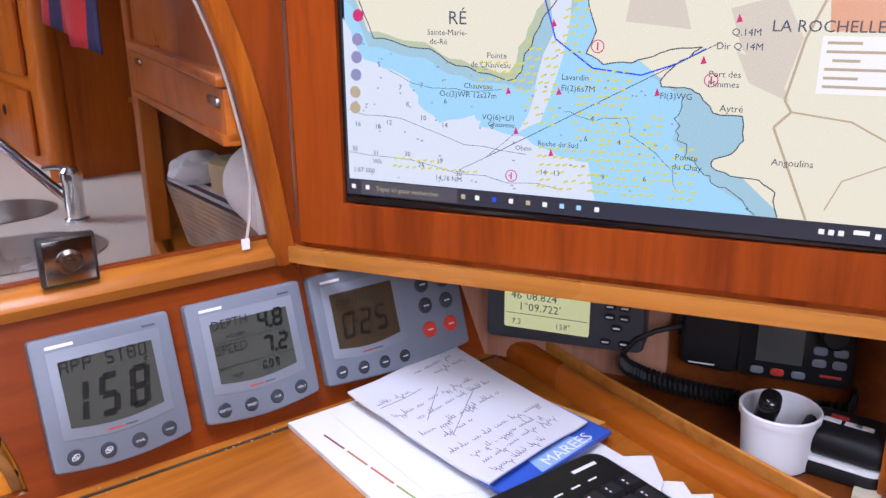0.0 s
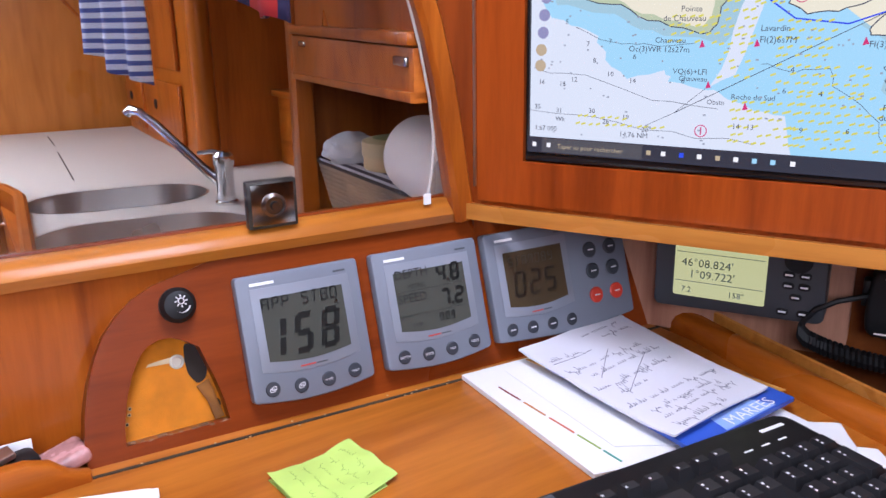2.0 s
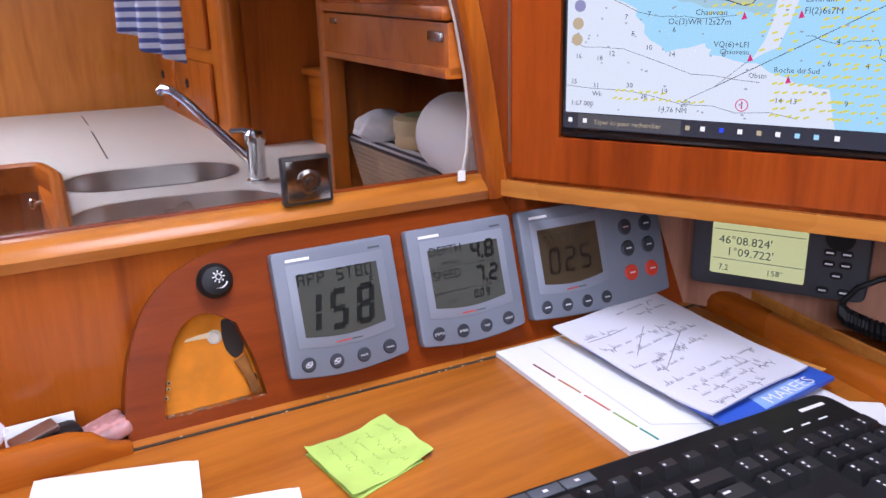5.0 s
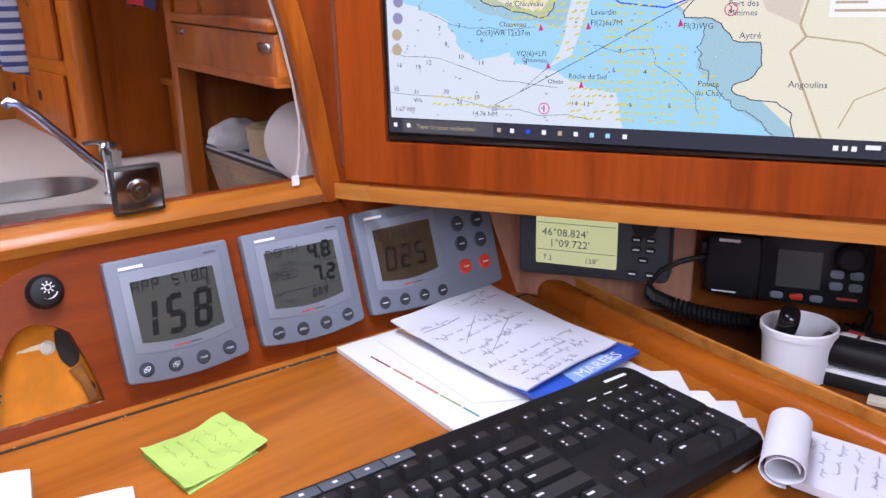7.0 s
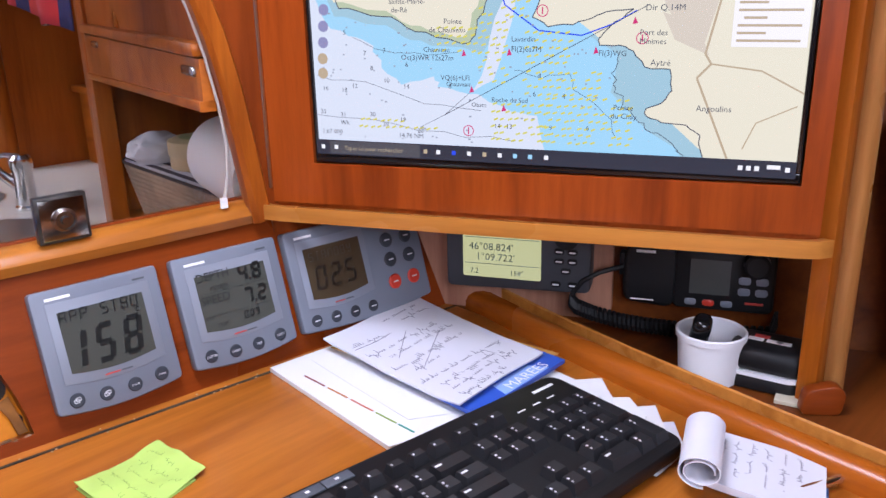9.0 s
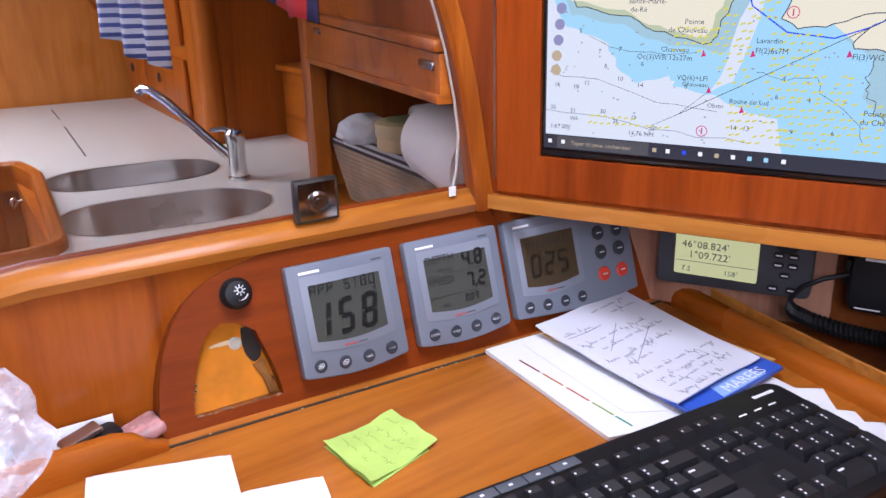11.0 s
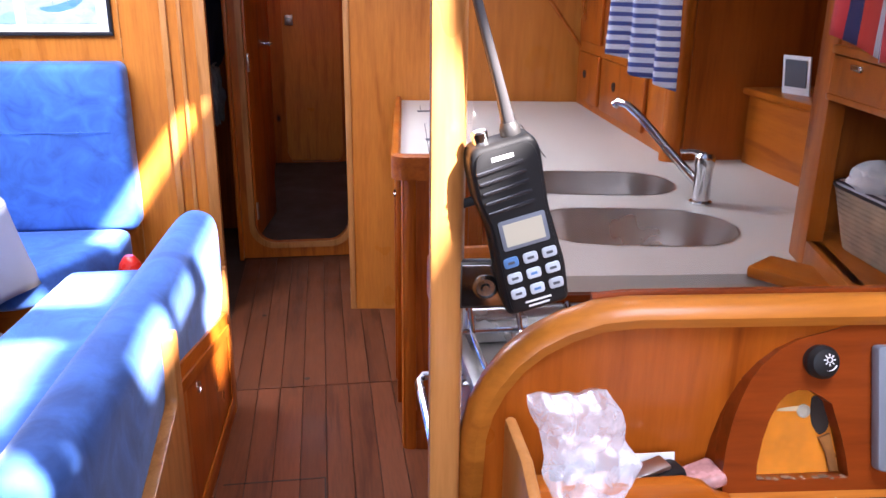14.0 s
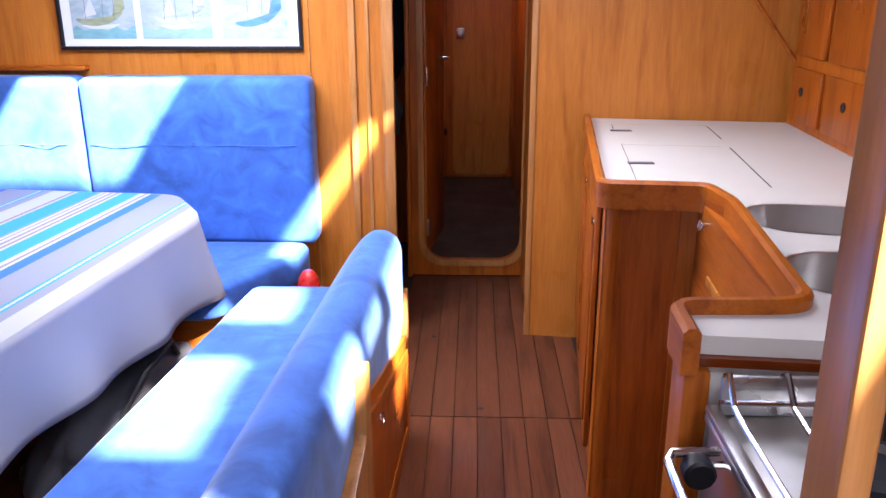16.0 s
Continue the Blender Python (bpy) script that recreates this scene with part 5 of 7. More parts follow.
# tray at the left end of the table
tray = thing("pencil_tray", "teak fiddle tray along the partition", "tray", pose(0, 0, 0))
part("front_rail", prism([(-0.150, 1.022), (0.022, 1.022), (0.022, 1.031), (0.008, 1.036), (-0.004, 1.047), (-0.02, 1.052), (-0.150, 1.055)], -0.707, -0.694, 0.003, m=UP), wood_x, tray)
part("end_board", prism([(0.655, 0.97), (0.748, 0.97), (0.748, 1.092), (0.69, 1.089), (0.66, 1.074), (0.655, 1.045)], -0.164, -0.153, 0.004, m=Matrix(((0, 0, 1, 0), (1, 0, 0, 0), (0, 1, 0, 0), (0, 0, 0, 1)))), wood_pale_z, tray)
part("bottom", box(-0.150, 0.024, 0.7075, 0.752, 1.018, 1.0245), wood_x, tray)
bag = thing("plastic_bag", "crumpled clear plastic bag hanging over the tray rail", "bag", pose(-0.104, 0.722, 1.0245))
bm = bmesh.new()
BAG_V = (0.0, 0.1, 0.33, 0.55, 0.8, 1.0)
sheets = []
for side in (-1, 1):
    sheet = []
    for a in range(49):
        h = a / 48
        x0 = float(np.interp(h, BAG_V, (-0.029, -0.032, -0.036, -0.034, -0.043, -0.046)))
        x1 = float(np.interp(h, BAG_V, (0.012, 0.027, 0.048, 0.036, 0.034, 0.021)))
        y0 = float(np.interp(h, BAG_V, (-0.037, -0.034, -0.018, -0.005, 0.003, 0.008)))
        z0 = float(np.interp(h, BAG_V, (0.012, 0.022, 0.042, 0.058, 0.080, 0.098)))
        row = []
        for b in range(49):
            w = b / 48
            rim = min(1.0, 5.5 * min(w, 1 - w)) ** 0.5 * min(1.0, 7 * min(h, 1 - h) + 0.10) ** 0.5
            q = Vector((w * 1.3 + h * 1.0, h * 2.6 - w * 0.9, side * 4.0))
            fold = 1 - 2.4 * abs(noise.noise(q)) + 0.28 * (1 - 3 * abs(noise.noise(q * 2.1 + Vector((2, 7, 0))))) + 0.05 * noise.noise(q * 6)
            thick = (0.004 + 0.010 * min(1.0, h * 1.6) * rim) * rim
            sway = 0.0035 * noise.noise(Vector((h * 5, side if rim > 0.5 else 0, w * 2)))
            row.append(bm.verts.new((x0 + (x1 - x0) * w + sway, y0 + side * thick * (0.7 + 0.28 * fold) + 0.003 * noise.noise(Vector((w * 4, h * 4, 9))), z0 + 0.004 * noise.noise(Vector((w * 4 + 3, h * 2, 1))))))
        sheet.append(row)
    sheets.append(sheet)
for sheet, side in zip(sheets, (-1, 1)):
    for a in range(48):
        for b in range(48):
            quad = [sheet[a][b], sheet[a][b + 1], sheet[a + 1][b + 1], sheet[a + 1][b]]
            bm.faces.new(quad if side < 0 else quad[::-1])
bmesh.ops.remove_doubles(bm, verts=bm.verts[:], dist=0.0006)
part("film", bm, bag_film, bag).visible_shadow = False
part("contents", box(-0.022, 0.018, -0.004, 0.004, 0.022, 0.036, 0.004, m=pose(0, 0, 0, 0, -8, 0)), plain("bagged_parts", (0.16, 0.14, 0.17), 0.6, 0, 0.3, 90), bag)
lighter = thing("hole_punch", "grey and black metal hole punch lying in the tray", "hole punch", pose(-0.030, 0.728, 1.0245, 0, 0, 12))
part("body", box(-0.020, 0.022, -0.012, 0.012, 0, 0.020, 0.005), black_plastic, lighter)
part("lever", box(-0.024, 0.010, -0.009, 0.009, 0.021, 0.026, 0.002, m=pose(0, 0, 0, 0, -10, 0)), steel, lighter, "bare metal lever")
slip = thing("paper_slip", "small white paper slip leaning in the tray", "paper slip", pose(-0.034, 0.741, 1.0245, -12, 0, -3))
part("slip", box(-0.026, 0.024, -0.0006, 0.0006, 0, 0.024, 0.0002), paper, slip)
packet = thing("foil_packet", "red and white foil packet in the tray", "packet", pose(0.004, 0.727, 1.0245, 0, -14, 6))
part("foil", box(-0.020, 0.024, -0.016, 0.016, 0, 0.013, 0.005, seg=3), plain("red_white_foil", (0.72, 0.36, 0.34), 0.25, 0, 0.4, 260, 0.4), packet)


# ---- papers on the table ----
def tz(y):
    return 1.024 + 0.0297 * (y - 0.69)


def lift_at(u, v, z, curl):
    return max(0, curl * ((u - 0.5) ** 2 * 2 + 0.4 * noise.noise(Vector((u * 3, v * 3, z * 90))))) if curl else 0


def across(pts, u, v):
    """A place on a four-cornered sheet: u along its first side, v across."""
    return (Vector(pts[0]) * (1 - u) + Vector(pts[1]) * u) * (1 - v) + (Vector(pts[3]) * (1 - u) + Vector(pts[2]) * u) * v


def sheet(name, label, pts, z, thick, mat, category="paper", curl=0.0):
    """A sheet or book from four corners in plan, lying on the table at a height above it."""
    cx = sum(p[0] for p in pts) / 4
    cy = sum(p[1] for p in pts) / 4
    t = thing(name, label, category, TABLE @ Matrix.Translation((cx, cy - 0.69, z)))
    b = bmesh.new()
    n = 18
    lay = []
    for lvl in (0.0, thick):
        g = []
        for i in range(n + 1):
            row = []
            for j in range(n + 1):
                u, v = i / n, j / n
                p = across(pts, u, v)
                row.append(b.verts.new((p.x - cx, p.y - cy, lvl + lift_at(u, v, z, curl))))
            g.append(row)
        lay.append(g)
    for g in lay:
        for i in range(n):
            for j in range(n):
                b.faces.new((g[i][j], g[i + 1][j], g[i + 1][j + 1], g[i][j + 1]))
    ring = lambda g: [g[i][0] for i in range(n)] + [g[n][j] for j in range(n)] + [g[i][n] for i in range(n, 0, -1)] + [g[0][j] for j in range(n, 0, -1)]
    ra, rb = ring(lay[0]), ring(lay[1])
    for k in range(len(ra)):
        b.faces.new((ra[k], ra[(k + 1) % len(ra)], rb[(k + 1) % len(rb)], rb[k]))
    part("sheet", b, mat, t)
    return t


def ink_on(t, pts, z, thick, curl, lines, mat, seed, size, pen_width=0.00028, turned=False):
    """Unreadable joined-up handwriting along lines (u, v0, v1) of a sheet, a part a line."""
    rnd = random.Random(seed)
    cx = sum(p[0] for p in pts) / 4
    cy = sum(p[1] for p in pts) / 4
    wide = (Vector(pts[3]) - Vector(pts[0])).length
    high = (Vector(pts[1]) - Vector(pts[0])).length
    if turned:
        wide, high = high, wide

    def spot(a, d):
        u, v = (d, a) if not turned else (a, 1 - d)
        p = across(pts, u, v)
        return Vector((p.x - cx, p.y - cy, thick + lift_at(u, v, z, curl) + 0.00025))

    for u0, v0, v1 in lines:
        b = bmesh.new()
        x = v0 * wide
        slope = rnd.uniform(-0.02, 0.02)
        while x < v1 * wide:
            ln = min(rnd.uniform(0.010, 0.026), v1 * wide - x + 0.002)
            run, ph, tall = [], rnd.uniform(0, 6), size
            for k in range(int(ln / 0.00055)):
                if k % 6 == 0:
                    tall = size * rnd.choice((0.55, 0.6, 0.7, 1.5, 0.6, -1.1))
                a = ph + k * 1.02
                run.append(spot((x + k * 0.00055 + 0.0007 * math.cos(a)) / wide, u0 + slope * (x / wide) - (tall * (0.5 + 0.5 * math.sin(a))) / high))
            for p, q in zip(run, run[1:]):
                d = (q - p).normalized()
                nrm = Vector((-d.y, d.x, 0)) * pen_width
                b.faces.new([b.verts.new(c) for c in (p + nrm, q + nrm, q - nrm, p - nrm)])
            x += ln + rnd.uniform(0.003, 0.006)
        part("handwriting", b, mat, t, "illegible pencil writing", smooth=False)


mag = sheet("magazine", "white magazine with coloured marks along its margin", [(0.347, 0.672), (0.332, 0.482), (0.535, 0.420), (0.55, 0.655)], 0.0005, 0.0045, paper, "magazine")
mm = frame_of((-0.081, 0.075, 0.0048), (0.01, -0.99, 0), (0, 0, 1))
for k, (c, a, b) in enumerate((((0.20, 0.03, 0.02), 0.0, 0.03), ((0.45, 0.16, 0.03), 0.035, 0.063), ((0.50, 0.12, 0.05), 0.068, 0.098), ((0.22, 0.33, 0.05), 0.102, 0.128), ((0.03, 0.25, 0.18), 0.131, 0.15))):
    part("margin_mark", box(a, b, -0.0008, 0.0008, -0.0004, 0.0003, m=mm), material("margin_ink_%s" % "abcde"[k], c, 0.6), mag)
sheet("loose_sheet", "loose white sheet of paper under the notebook", [(0.385, 0.655), (0.372, 0.50), (0.47, 0.44), (0.56, 0.64)], 0.0052, 0.0004, paper, "paper", 0.0008)
sheet("envelope", "orange-brown envelope under the notebook", [(0.411, 0.655), (0.437, 0.490), (0.562, 0.474), (0.549, 0.56)], 0.0098, 0.001, plain("manila", (0.62, 0.30, 0.06), 0.7), "envelope")
book = sheet("tide_booklet", "blue and white tide table booklet", [(0.415, 0.640), (0.409, 0.453), (0.549, 0.458), (0.545, 0.645)], 0.0100, 0.004, plain("blue_cover", (0.03, 0.10, 0.50), 0.35), "booklet")
bmx = frame_of((0.409 - 0.4795, 0.453 - 0.549, 0.0043), (0.999, 0.046, 0), (0, 0, 1))
words("title", "MAREES", 0.0165, 0.056, 0.0030, 0.0002, white_ink, book, m=bmx, stretch=1.1)
part("pale_corner", prism([(0.045, 0.001), (0.115, 0.001), (0.105, 0.02), (0.05, 0.02)], -0.0004, 0.0001, m=bmx), material("pale_blue_cover", (0.25, 0.40, 0.75), 0.4), book)
NOTE = [(0.406, 0.660), (0.404, 0.468), (0.538, 0.477), (0.556, 0.674)]
note = sheet("note_pad", "squared white note paper with crossed-out handwriting", NOTE, 0.0148, 0.0018, paper_blue, "note pad", 0.008)
ink_on(note, NOTE, 0.0148, 0.0018, 0.008, [(0.10, 0.50, 0.86), (0.17, 0.62, 0.93), (0.20, 0.06, 0.34), (0.34, 0.05, 0.30), (0.33, 0.36, 0.80), (0.42, 0.16, 0.85), (0.53, 0.06, 0.80), (0.61, 0.16, 0.42), (0.72, 0.06, 0.95),
                                      (0.80, 0.14, 0.80), (0.88, 0.14, 0.90), (0.96, 0.12, 0.60)], pencil, 4, 0.0056, 0.00033)
for a, c in (((0.45, 0.20), (0.27, 0.52)), ((0.62, 0.22), (0.40, 0.72)), ((0.225, 0.05), (0.222, 0.42))):
    strike = [across(NOTE, a[0] + (c[0] - a[0]) * k / 8, a[1] + (c[1] - a[1]) * k / 8) for k in range(9)]
    part("crossing_out", tube([Vector((p.x - 0.476, p.y - 0.56975, 0.0020 + lift_at(a[0] + (c[0] - a[0]) * k / 8, a[1] + (c[1] - a[1]) * k / 8, 0.0148, 0.008))) for k, p in enumerate(strike)], 0.0003, 4), pencil, note)
for k, pts in enumerate(([(0.50, 0.46), (0.48, 0.37), (0.527, 0.388), (0.553, 0.417)], [(0.49, 0.43), (0.47, 0.34), (0.522, 0.350), (0.541, 0.379)], [(0.48, 0.41), (0.46, 0.32), (0.515, 0.327), (0.546, 0.355)], [(0.46, 0.39), (0.45, 0.30), (0.500, 0.300), (0.534, 0.330)])):
    sheet("loose_sheet", "loose white printed sheet under the keyboard", pts, 0.0016 + 0.0012 * (3 - k), 0.0006, paper if k < 3 else paper_blue, "paper", 0.002)
STICKY = [(0.204, 0.630), (0.130, 0.622), (0.134, 0.549), (0.2105, 0.5655)]
lime = plain("lime_paper", (0.44, 0.62, 0.13), 0.7, 0, 0.06, 200, 0.3)
green = sheet("sticky_note", "crumpled bright green sticky note with faint writing", STICKY, 0.0014, 0.0004, lime, "sticky note", 0.009)
part("under_sheet", prism([(0.130 - 0.1696, 0.620 - 0.5916), (0.136 - 0.1696, 0.547 - 0.5916), (0.200 - 0.1696, 0.563 - 0.5916), (0.200 - 0.1696, 0.625 - 0.5916)], -0.0010, -0.0004), lime, green)
ink_on(green, STICKY, 0.0014, 0.0004, 0.009, [(0.16, 0.1, 0.7), (0.32, 0.1, 0.9), (0.48, 0.15, 0.8), (0.64, 0.1, 0.9), (0.80, 0.1, 0.6)], material("faint_pencil", (0.16, 0.28, 0.05), 0.7), 9, 0.0030, 0.0002)
for lab, pts, th in (("thick blank white writing pad", [(0.057, 0.646), (-0.048, 0.685), (-0.085, 0.54), (0.022, 0.50)], 0.008), ("thin blank white writing pad", [(0.108, 0.580), (0.043, 0.600), (0.000, 0.46), (0.070, 0.44)], 0.004)):
    pad = sheet("white_pad", lab, pts, 0.0, th, paper, "pad")
    px, py = sum(p[0] for p in pts) / 4, sum(p[1] for p in pts) / 4
    part("top_sheet", prism(soften([(p[0] - px, p[1] - py) for p in pts], 0.010, 4), th + 0.0002, th + 0.0008), paper, pad)

PAGE = [(0.535, 0.290), (0.462, 0.264), (0.476, 0.181), (0.549, 0.206)]
spiral = sheet("notebook", "small notebook folded open with handwriting", PAGE, 0.004, 0.006, paper_blue, "notebook", 0.002)
ink_on(spiral, PAGE, 0.004, 0.006, 0.002, [(0.22, 0.10, 0.50), (0.36, 0.08, 0.75), (0.52, 0.10, 0.85), (0.66, 0.08, 0.70), (0.80, 0.10, 0.80), (0.92, 0.14, 0.5)], pencil, 9, 0.0030, 0.00026, turned=True)
curl = bmesh.new()
ra_, rb_ = Vector((0.008, 0.056, 0.0205)), Vector((-0.058, 0.029, 0.0205))
out_ = (rb_ - ra_).normalized().cross(Vector((0, 0, 1)))
strips = []
for k in range(49):
    a = radians(-100 + 640 * k / 48)
    for off in (0.0, -0.0007):
        r = 0.0142 - 0.0056 * k / 48 + off
        d = out_ * (r * 1.25 * math.cos(a)) + Vector((0, 0, r * math.sin(a)))
        strips.append((curl.verts.new(ra_ + d), curl.verts.new(rb_ + d)))
for k in range(0, len(strips) - 2, 2):
    for i, j in ((k, k + 2), (k + 1, k + 3)):
        curl.faces.new((strips[i][0], strips[i][1], strips[j][1], strips[j][0]))
    for e in (0, 1):
        curl.faces.new((strips[k][e], strips[k + 1][e], strips[k + 3][e], strips[k + 2][e]))
part("rolled_page", curl, paper_blue, spiral, "rolled-back pages")
cover = sheet("notebook_cover", "blue notebook cover beneath the pages", [(0.543, 0.293), (0.468, 0.266), (0.481, 0.179), (0.557, 0.207)], 0.0005, 0.003, plain("blue_card", (0.03, 0.11, 0.33), 0.5), "notebook cover")
pen_ = thing("ballpoint_pen", "white ballpoint pen with a chrome tip", "pen", TABLE @ pose(0.546, 0.190 - 0.69, 0.0065, 0, 90, -24))
part("barrel", lathe([(0.0035, -0.05), (0.004, -0.045), (0.004, 0.0), (0.0035, 0.012), (0.0012, 0.02)], 12), chrome, pen_)

# ---- keyboard ----
KB = TABLE @ pose(0.507, 0.446 - 0.69, 0.0, 0, 0, -5.5)
kb = thing("keyboard", "black full-size computer keyboard with white legends", "keyboard", KB)
part("body", prism(soften([(0.002, 0.0), (0.0, -0.150), (-0.452, -0.158), (-0.455, 0.004)], 0.016, 5), 0.004, 0.019, 0.004), black_plastic, kb)
for k in range(8):
    mk = part("media_key", box(-0.44 + 0.0258 * k, -0.4150 + 0.0258 * k, -0.0135, -0.003, 0.0188, 0.0205, 0.001), grey_dark, kb, "grey media key")
    part("legend", box(-0.430 + 0.0258 * k, -0.4265 + 0.0258 * k, -0.0095, -0.0070, 0.0205, 0.0207), legend_ink, mk)
part("maker_mark", box(-0.040, -0.014, -0.017, -0.0135, 0.0190, 0.0193), white_ink, kb)
for x, y in ((-0.44, -0.01), (-0.44, -0.14), (-0.02, -0.01), (-0.02, -0.14)):
    part("foot", lathe([(0.006, 0.0), (0.006, 0.005)], 10, m=Matrix.Translation((x, y, 0))), black_plastic, kb)
key_meshes = {}


def key(x, y, w, h=0.0170):
    """One key cap; alike caps share a mesh."""
    k = (round(w, 4), round(h, 4))
    if k not in key_meshes:
        b = bmesh.new()
        lo = [b.verts.new((sx * w / 2, sy * h / 2, 0)) for sx, sy in ((-1, -1), (1, -1), (1, 1), (-1, 1))]
        hi = [b.verts.new((sx * (w / 2 - 0.0022), sy * (h / 2 - 0.0026) + 0.0012, 0.0082)) for sx, sy in ((-1, -1), (1, -1), (1, 1), (-1, 1))]
        for i in range(4):
            b.faces.new((lo[i], lo[(i + 1) % 4], hi[(i + 1) % 4], hi[i]))
        b.faces.new(hi)
        b.faces.new(lo[::-1])
        me = bpy.data.meshes.new("key")
        b.to_mesh(me)
        b.free()
        me.materials.append(key_black)
        b2 = box(-w / 2 + 0.0032, -w / 2 + (0.0050 if w < 0.02 else 0.0095), h / 2 - 0.0066, h / 2 - 0.0046, 0.0082, 0.0084)
        if w < 0.02 and h > 0.013:
            box(-w / 2 + 0.0032, -w / 2 + 0.0046, h / 2 - 0.0110, h / 2 - 0.0092, 0.0082, 0.0084, bm=b2)
        me2 = bpy.data.meshes.new("legend")
        b2.to_mesh(me2)
        b2.free()
        me2.materials.append(legend_ink)
        key_meshes[k] = (me, me2)
    me, me2 = key_meshes[k]
    o = new("key", me)
    o.parent = kb
    o.matrix_basis = Matrix.Translation((x, y, 0.0188))
    l = new("legend", me2)
    l.parent = o


P = 0.0188
for r in range(5):
    row_y = -0.056 - r * P
    for c in range(4):                                          # number pad
        if r == 4 and c == 1:
            continue
        if c == 3 and r in (2, 4):
            continue
        if r == 4 and c == 0:
            key(-0.0758 + 0.5 * P, row_y, 2 * P - 0.0018)
        elif c == 3 and r in (1, 3):
            key(-0.0758 + 3 * P, row_y - P / 2, P - 0.0018, 2 * P - 0.0018)
        else:
            key(-0.0758 + c * P, row_y, P - 0.0018)
    if r < 2:
        for c in range(3):                                      # editing block
            key(-0.1392 + c * P, row_y, P - 0.0018)
key(-0.1392 + P, -0.056 - 3 * P, P - 0.0018)
for c in range(3):
    key(-0.1392 + c * P, -0.056 - 4 * P, P - 0.0018)
MAIN = [[1] * 13 + [2], [1.5] + [1] * 12 + [1.5], [1.75] + [1] * 11 + [2.25], [1.25] + [1] * 11 + [2.75], [1.25, 1.25, 1.25, 6.25, 1.25, 1.25, 1.25, 1.25]]
for r, ws in enumerate(MAIN):
    x = -0.1556 - 15 * P
    for w in ws:
        key(x + w * P / 2, -0.056 - r * P, w * P - 0.0018)
        x += w * P
for k in range(13):
    key(-0.1556 - 15 * P + P * (0.5 + k * 1.13 + (k > 0) * 0.4), -0.030, P - 0.003, 0.0125)
for c in range(3):
    key(-0.1392 + c * P, -0.030, P - 0.003, 0.0125)
for c in range(3):
    part("indicator", box(-0.075 + c * P, -0.066 + c * P, -0.031, -0.0295, 0.0190, 0.0193), white_ink, kb)

# ---- monitor cabinet ----
mcab = thing("monitor_cabinet", "reddish varnished teak cabinet with a built-in monitor", "cabinet", MON)
FZ0, FZ1 = 1.181, 1.88
SX0, SX1, SZ0, SZ1 = 0.050, 0.497, 1.2225, 1.487
front_panel = holes_board([(0, FZ0), (0.516, FZ0), (0.516, FZ1), (0, FZ1)], [[(SX0, SZ0), (SX1, SZ0), (SX1, SZ1), (SX0, SZ1)]], -0.018, 0.0)
part("front", front_panel, wood_cab, mcab, smooth=False)
part("bottom", box(0.0, 0.516, 1.1665, 1.180, -0.20, -0.004), wood_cab, mcab)
part("side", box(0.0, 0.016, 1.178, FZ1, -0.22, -0.019), wood_cab, mcab)
part("far_side", box(0.500, 0.516, 1.178, FZ1, -0.22, -0.019), wood_cab, mcab)
mould = sweep([(-0.004, 1.1747, 0.004), (0.004, 1.1747, 0.010), (0.02, 1.1747, 0.012), (0.495, 1.1747, 0.012), (0.510, 1.1747, 0.010), (0.518, 1.1747, 0.004)],
              [(-0.0075, -0.012), (-0.0055, 0.001), (-0.003, 0.0045), (0.0, 0.006), (0.003, 0.0045), (0.0055, 0.001), (0.0075, -0.012)], lambda d: Vector((0, 1, 0)))
part("moulding", mould, wood_pale, mcab, "pale rounded moulding")
hin = part("piano_hinge", box(-0.010, 0.0015, 1.195, FZ1, -0.004, 0.0040, 0.001), steel, mcab, "long steel piano hinge")
for k in range(24):
    part("screw", lathe([(0.0022, 0), (0.002, 0.0008), (0.0005, 0.0012)], 8, m=Matrix.Translation((-0.004, 1.21 + k * 0.026, 0.0040))), chrome, hin)

tv = thing("monitor", "flat black-edged screen showing a sea chart", "monitor", MON @ Matrix.Translation((0, 0, 0)))
part("body", box(SX0 + 0.001, SX1 - 0.001, SZ0 + 0.001, SZ1 - 0.001, -0.05, -0.006), black_gloss, tv)
for x0, x1, z0, z1 in ((SX0 + 0.0015, SX1 - 0.0015, SZ0 + 0.0015, 1.2325), (SX0 + 0.0015, SX1 - 0.0015, 1.480, SZ1 - 0.0015), (SX0 + 0.0015, 0.0545, 1.2325, 1.480), (0.4915, SX1 - 0.0015, 1.2325, 1.480)):
    part("bezel", box(x0, x1, z0, z1, -0.006, -0.002, 0.0008), black_gloss, tv)
SCR = Matrix.Translation((0.0545, 1.2325, -0.0058)) @ pose(0, 0, 0, 0, 0, -0.55)
SW, SH = 0.437, 0.2475
lay_ = [0]


def glow(name, color, k=1.0):
    return glowing(name, color, k)


